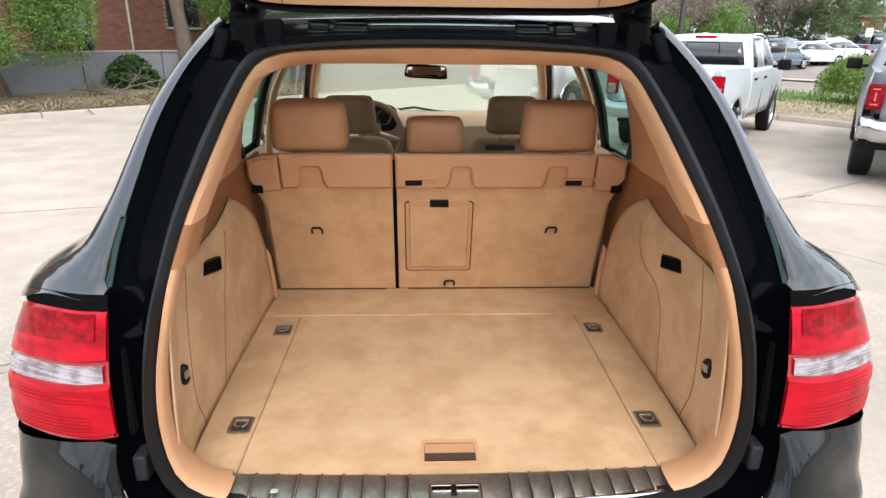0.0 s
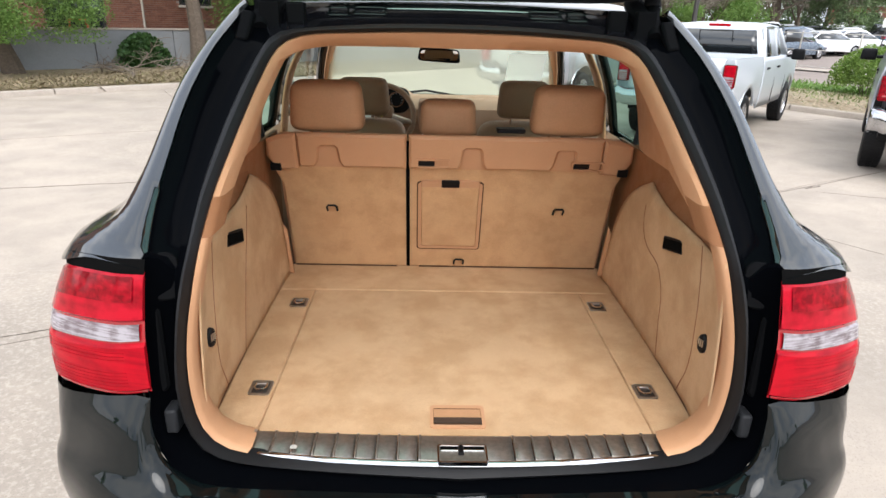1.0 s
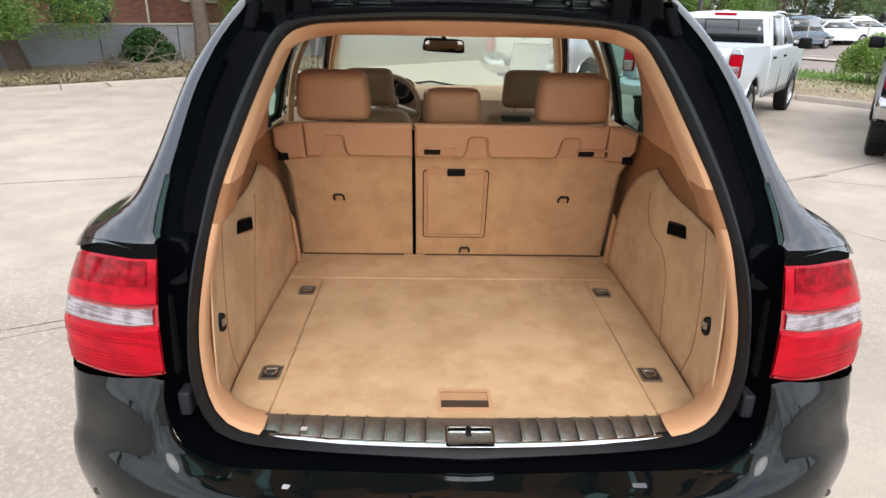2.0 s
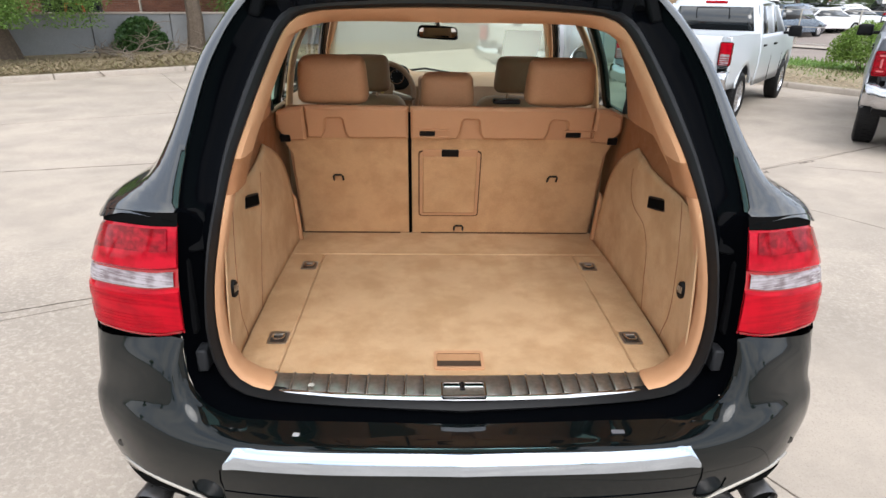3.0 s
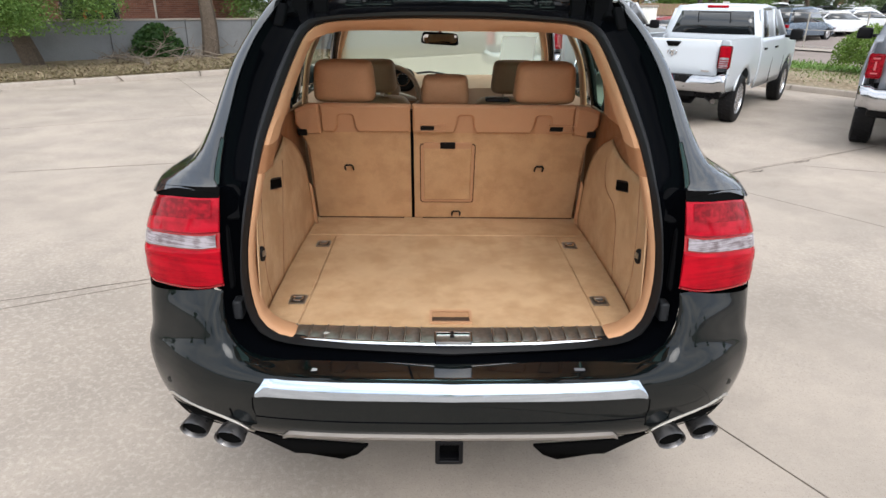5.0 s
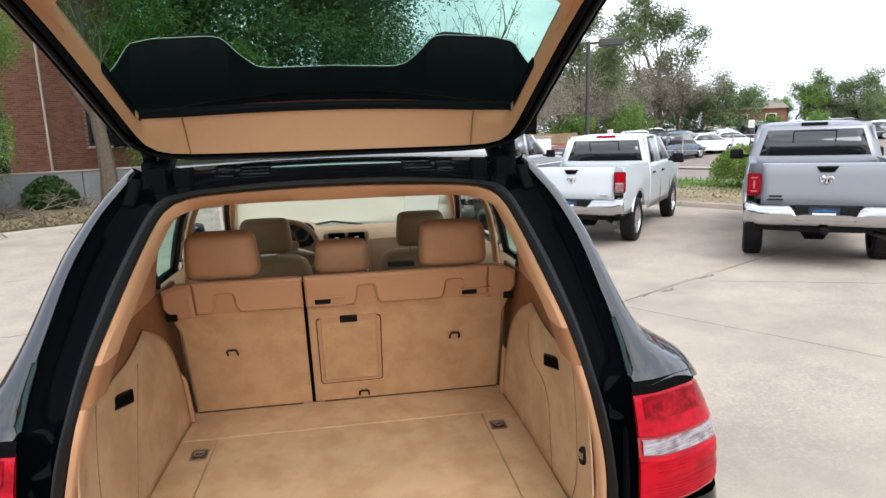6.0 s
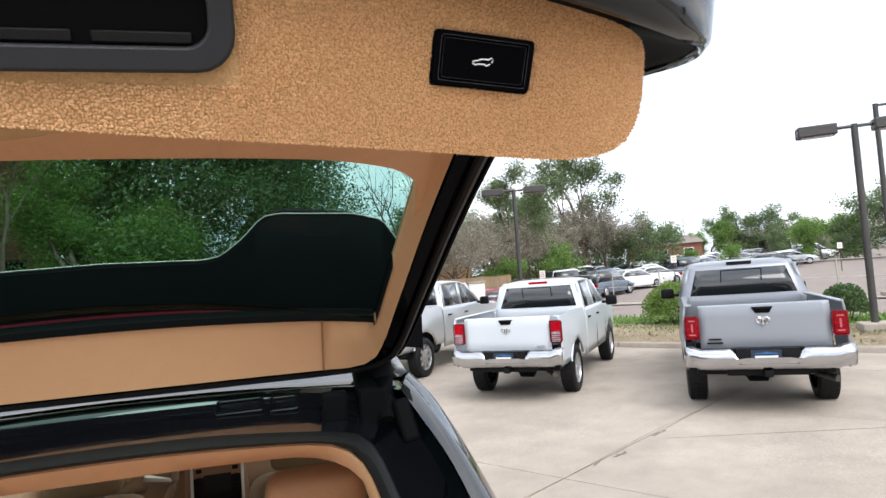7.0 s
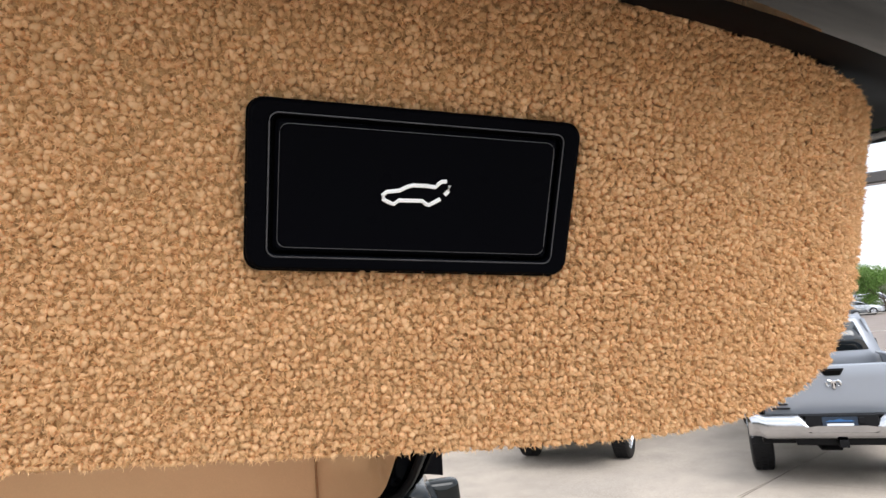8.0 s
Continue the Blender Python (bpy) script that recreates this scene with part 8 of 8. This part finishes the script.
# ---- parked cars across the road ----
def parked_car(label, mat, L_=4.6, H=1.48, suvish=False):
    t = thing("parked_car", label, "car", None, "cars in the far lot")
    b = bmesh.new()
    hw = .90
    prof = [(-L_ / 2, .45, .70), (-L_ / 2 + .05, .80, .84), (-L_ / 2 + .3, .95, .89), (-.9, 1.0, hw), (.9, .98, hw), (L_ / 2 - .7, .86, .88), (L_ / 2 - .1, .72, .78), (L_ / 2, .50, .70)]
    rows = []
    for y, zt, w in prof:
        rows.append([(-w * .98, y, .28), (-w, y, .55), (-w * .97, y, zt - .06), (-w * .85, y, zt), (0, y, zt + .03), (w * .85, y, zt), (w * .97, y, zt - .06), (w, y, .55), (w * .98, y, .28)])
    sheet(b, rows)
    b.faces.new([v for v in b.verts[:9]])
    b.faces.new([v for v in b.verts[-9:]])
    part("body", b, mat, t, angle=50)
    b = bmesh.new()
    back = -L_ / 2 + (.15 if suvish else .55)
    gp = [(back, .95, .80), (back + (.25 if suvish else .65), H - .08, .68), (-.2, H, .67), (.25, H - .04, .67), (1.15, .93, .80)]
    rows = [[(-w, y, .93 if z < 1 else z - .12), (-w * .93, y, z), (0, y, z + .02), (w * .93, y, z), (w, y, .93 if z < 1 else z - .12)] for y, z, w in gp]
    sheet(b, rows)
    part("roof", b, mat, t, angle=50)
    for sx in (1, -1):
        b = bmesh.new()
        sheet(b, [[(sx * .83, back + .3, .95), (sx * .83, 1.0, .95)], [(sx * .695, back + (.42 if suvish else .8), H - .16), (sx * .695, .22, H - .14)]])
        part("side_window", b, M_GLASS_DARK, t, thick=.02)
        for y in (-L_ / 2 + .9, L_ / 2 - .9):
            b = bmesh.new()
            tube(b, [(sx * .70, y, .33), (sx * .91, y, .33)], .33, 18)
            w_ = part("wheel", b, M_RUBBER, t, "black tyre")
            b = bmesh.new()
            tube(b, [(sx * .90, y, .33), (sx * .925, y, .33)], [.22, .2], 14)
            part("rim", b, M_ALLOY, w_)
        b = bmesh.new()
        box(b, (sx * .72 - .12, -L_ / 2 - .012, .68), (sx * .72 + .12, -L_ / 2 + .1, .84))
        part("tail_lamp", b, M_RED, t, bevel=.02)
        b = bmesh.new()
        box(b, (sx * .66 - .14, L_ / 2 - .1, .56), (sx * .66 + .14, L_ / 2 + .01, .68))
        part("headlamp", b, M_CLEAR, t, bevel=.02)
    for (y0, z0), (y1, z1), w0, w1 in (((back - .02, .96), (back + (.22 if suvish else .62), H - .12), .74, .60), ((1.16, .95), (.28, H - .08), .74, .60)):
        b = bmesh.new()
        sheet(b, [[(-w0, y0, z0), (w0, y0, z0)], [(-w1, y1, z1 + .02), (w1, y1, z1 + .02)]])
        part("screen", b, M_GLASS_DARK, t, thick=.03, offset=0)
    return t


CARS = []
for lab, col, met, su in (("white parked car", (.70, .71, .72), .0, False), ("silver parked car", (.42, .44, .46), .5, False), ("blue-grey parked SUV", (.10, .14, .19), .3, True),
                          ("dark grey parked car", (.06, .065, .07), .3, False), ("white parked SUV", (.68, .69, .70), 0, True), ("dark red parked car", (.22, .02, .02), .2, False)):
    mt = material(lab.replace(" ", "_") + "_paint", col, .25, met, coat=1.0, stain=.1)
    CARS.append(parked_car(lab + " in the far lot", mt, 4.7, 1.75 if su else 1.46, su))
first_used = set()


def put_car(kind, x, y, heading):
    z = max(GZ + .05, far_lot_z(Vector((x, y))))
    m = pose(x, y, z, 0, 0, -heading)
    if kind in first_used:
        copy_thing(CARS[kind], m)
    else:
        first_used.add(kind)
        CARS[kind].matrix_world = m


for kind, x, y, hd in ((2, 20.2, 34.5, 60), (0, 24.0, 37.5, 75), (0, 27.0, 39.5, 80), (4, 22.0, 43.0, 80), (1, 26.5, 44.5, 78), (0, 31, 46, 80), (2, 34.5, 45.5, 78), (4, 27, 50, 80), (3, 31.5, 51.5, 80), (0, 36, 53, 80),
                       (1, 40, 50.5, 80), (4, 44, 58, 80), (0, 38.5, 58.5, 80), (1, 49, 56, 85), (0, 33, 57.5, 80), (3, 42.5, 44.5, 118), (1, 46.8, 47.0, 118), (0, 51.0, 50.0, 118), (0, 54.5, 52.5, 118), (4, 58, 55, 118),
                       (3, 52, 64, 80), (0, 58, 68, 85), (1, 38, 61.5, 118), (0, 40.2, 60.6, 118), (3, 42.4, 61.9, 118), (4, 45.2, 60.3, 118), (1, 47.6, 59.2, 118), (0, 51.9, 77.5, 118), (2, 54.3, 76.4, 118), (1, 57, 75, 118), (0, 60, 73.6, 118), (4, 63, 72.6, 118), (3, 66, 71.8, 118), (2, 35.6, 63.2, 118), (5, 9.7, 26.2, 60), (0, 80, 64, 20), (4, 88, 62, 20), (1, 63, 71, 80), (0, 30, 36.5, 85)):
    put_car(kind, x, y, hd)


# ---- lamp posts, signs, fence ----
M_POST = material("weathered_steel_post", (.075, .07, .068), .5, .5, stain=.3, stain_scale=4)


def lamp_post(x, y, z, h, turn, arms=2, size=1.0):
    t = thing("lamp_post", "grey square lot lamp post with flat heads", "lamp post", pose(x, y, z, 0, 0, turn) @ Matrix.Scale(size, 4), "lamp posts")
    b = bmesh.new()
    box(b, (-.32, -.32, -.1), (.32, .32, .22))
    part("base", b, M_KERB, t, "concrete base", bevel=.03)
    b = bmesh.new()
    tube(b, [(0, 0, .2), (0, 0, h)], [.085, .075], 12)
    part("pole", b, M_POST, t)
    for s_ in (1, -1)[:arms]:
        b = bmesh.new()
        tube(b, [(0, 0, h - .05), (s_ * .45, 0, h - .05)], .04, 8)
        part("arm", b, M_POST, t)
        b = bmesh.new()
        box(b, (s_ * .8 - .42, -.2, h - .20), (s_ * .8 + .42, .2, h + .06))
        hd = part("lamp_head", b, M_POST, t, "flat grey lamp head", bevel=.03)
        b = bmesh.new()
        box(b, (s_ * .8 - .34, -.15, h - .21), (s_ * .8 + .34, .15, h - .201))
        part("lens", b, M_CLEAR, hd)
    return t


lamp_post(13.76, 10.82, GZ + .1, 4.95, -35)
lamp_post(11.4, 26.9, GZ, 4.9, -22, size=1.25)
lamp_post(23.6, 18.2, GZ, 6.2, -35, arms=1, size=1.25)
for x, y, h in ((13.5, 29.0, 2.0), (22.5, 30.5, 2.3), (38, 33.5, 2.4)):
    t = thing("sign_post", "small white sign on a thin steel post", "sign", pose(x, y, GZ, 0, 0, -40), "sign posts")
    b = bmesh.new()
    tube(b, [(0, 0, 0), (0, 0, h)], .03, 8)
    part("post", b, M_POST, t)
    b = bmesh.new()
    slab(b, rounded(.30, .42, .03), plane_at((0, -.035, h - .1), (0, -1, 0)), .01)
    part("sign_board", b, M_PAPER, t, "white sign board")
    b = bmesh.new()
    for q in (-.09, 0, .09):
        box(b, (-.10, q - .012, .010), (.10, q + .012, .014), plane_at((0, -.035, h - .1), (0, -1, 0)))
    part("sign_bars", b, material("red_ink", (.5, .05, .04), .5), t)
# low houses and fence on the far side
for x, y, w, d, h, col, lab in ((60, 85, 11, 8, 3.4, (.24, .10, .07), "low red-brick house with flat roof far off"), (78, 82, 13, 8, 3.4, (.34, .31, .27), "grey-beige house row far off"), (86, 76, 12, 8, 3.2, (.36, .34, .31), "grey-beige house row far off"), (10, 50, 10, 7, 4.0, (.38, .24, .13), "low tan building behind the thicket")):
    t = thing("house", lab, "house", pose(x, y, max(GZ, far_lot_z(Vector((x, y)))) - .3, 0, 0, -40), "far houses")
    b = bmesh.new()
    box(b, (-w / 2, -d / 2, 0), (w / 2, d / 2, h))
    part("wall", b, material("house_wall", col, .9, stain=.2, stain_scale=1), t, smooth=False)
    b = bmesh.new()
    vs = [(-w / 2 - .4, -d / 2 - .4, h), (w / 2 + .4, -d / 2 - .4, h), (w / 2 + .4, d / 2 + .4, h), (-w / 2 - .4, d / 2 + .4, h), (-w / 2 + 1, 0, h + 1.3), (w / 2 - 1, 0, h + 1.3)]
    vv = [b.verts.new(p) for p in vs]
    for f in ((0, 1, 5, 4), (1, 2, 5), (2, 3, 4, 5), (3, 0, 4), (0, 3, 2, 1)):
        b.faces.new([vv[i] for i in f])
    part("roof", b, material("roof_felt", (.24, .21, .18), .9, stain=.2), t, smooth=False)
    n = int(w / 3)
    for i in range(n):
        cx = -w / 2 + (i + .5) * w / n
        b = bmesh.new()
        box(b, (cx - .6, -d / 2 - .03, 1.2), (cx + .6, -d / 2 + .1, 2.6))
        wv = part("window", b, M_GLASS_DARK, t, smooth=False)
        b = bmesh.new()
        frame_of(rounded(1.4, 1.6, .02), rounded(1.2, 1.4, .02), b, plane_at((cx, -d / 2 - .035, 1.9), (0, -1, 0)), .04)
        part("window_frame", b, M_PAPER, wv)
fence = thing("fence", "thin wire mesh fence along the far lot", "fence", None)
prev = None
for i in range(16):
    p = KR + KRD * (-16 + i * 2.6) + KRN * 16
    b = bmesh.new()
    tube(b, [(p.x, p.y, GZ), (p.x, p.y, GZ + 1.7)], .03, 6)
    part("post", b, M_SATIN, fence)
    if prev is not None:
        b = bmesh.new()
        for z_ in (.15, .9, 1.65):
            tube(b, [(prev.x, prev.y, GZ + z_), (p.x, p.y, GZ + z_)], .015, 5)
        part("rail", b, M_SATIN, fence)
    prev = p


def wooden_fence(a, b_, h):
    """A run of upright tan boards on two rails."""
    t = thing("wooden_fence", "weathered tan board fence across the road", "fence")
    a, b_ = Vector(a), Vector(b_)
    n = int((b_ - a).length / .15)
    d = (b_ - a).normalized()
    m = Matrix(((d.x, -d.y, 0, a.x), (d.y, d.x, 0, a.y), (0, 0, 1, GZ), (0, 0, 0, 1)))
    mat = material("weathered_tan_board", (.36, .25, .16), .9, grain=.3, grain_scale=14, spread=.4)
    r_ = random.Random(2)
    for k in range(n):
        b = bmesh.new()
        box(b, (k * .15, -.012, .05), (k * .15 + .138, .012, h + r_.uniform(-.02, .02)), m)
        part("board", b, mat, t, smooth=False)
    for z in (.4, h - .35):
        b = bmesh.new()
        box(b, (0, .012, z), (n * .15, .06, z + .09), m)
        part("rail", b, mat, t, smooth=False)


def utility_cabinet(x, y):
    t = thing("utility_cabinet", "pale grey upright utility cabinet beside the lot", "cabinet", pose(x, y, GZ + .12, 0, 0, -40))
    b = bmesh.new()
    box(b, (-.22, -.2, 0), (.22, .2, 1.72))
    part("body", b, M_PAPER, t, bevel=.02)
    b = bmesh.new()
    box(b, (-.25, -.23, 1.72), (.25, .23, 1.78))
    part("lid", b, M_KERB, t, bevel=.01)
    b = bmesh.new()
    box(b, (-.18, -.212, .2), (.18, -.2, 1.6))
    part("door", b, M_PAPER, t, bevel=.004)


def red_stool(x, y, z):
    """A small red frame standing behind the wall."""
    t = thing("stool", "small orange-red plastic stool behind the grey wall", "stool", pose(x, y, z, 0, 0, 30))
    mat = material("orange_red_plastic", (.62, .07, .03), .45, stain=.15)
    b = bmesh.new()
    box(b, (-.26, -.2, .42), (.26, .2, .50))
    part("seat", b, mat, t, bevel=.02)
    for lx in (-.22, .22):
        for ly in (-.16, .16):
            b = bmesh.new()
            tube(b, [(lx * 1.1, ly * 1.1, 0), (lx, ly, .43)], .03, 8)
            part("leg", b, mat, t)


def long_branch(pts, r0, seed):
    """A dead limb with side twigs lying over the kerb."""
    r_ = random.Random(seed)
    b = bmesh.new()
    line = curve_points(pts, 14)
    line = [p + Vector((0, 0, r_.uniform(-.02, .03))) for p in line]
    tube(b, line, [r0 * (1 - .75 * i / 13) for i in range(14)], 7)
    for k in range(16):
        i = r_.randint(3, 13)
        a = r_.uniform(0, 6.283)
        l2 = r_.uniform(.2, .7)
        e = line[i] + Vector((math.cos(a) * l2, math.sin(a) * l2, r_.uniform(-.02, .25)))
        tube(b, [line[i], line[i].lerp(e, .5) + Vector((0, 0, .04)), e], [.011, .008, .003], 5)
    tagged(part("fallen_branch", b, M_TWIG, None), "long dead limb lying across the strip and the kerb", "branch", "fallen branches")


wooden_fence((8.6, 32.1), (12.6, 30.9), 2.0)
utility_cabinet(6.9, 19.8)
red_stool(-10.5, 18.4, .93)
long_branch([(-9.95, 17.8, .12), (-9.28, 17.33, .16), (-8.63, 16.79, .15), (-7.95, 16.0, .08), (-7.78, 15.2, -.06), (-7.75, 13.95, -.135)], .035, 5)
long_branch([(-8.6, 17.6, .10), (-8.3, 17.9, .5), (-8.05, 18.1, .95)], .022, 9)
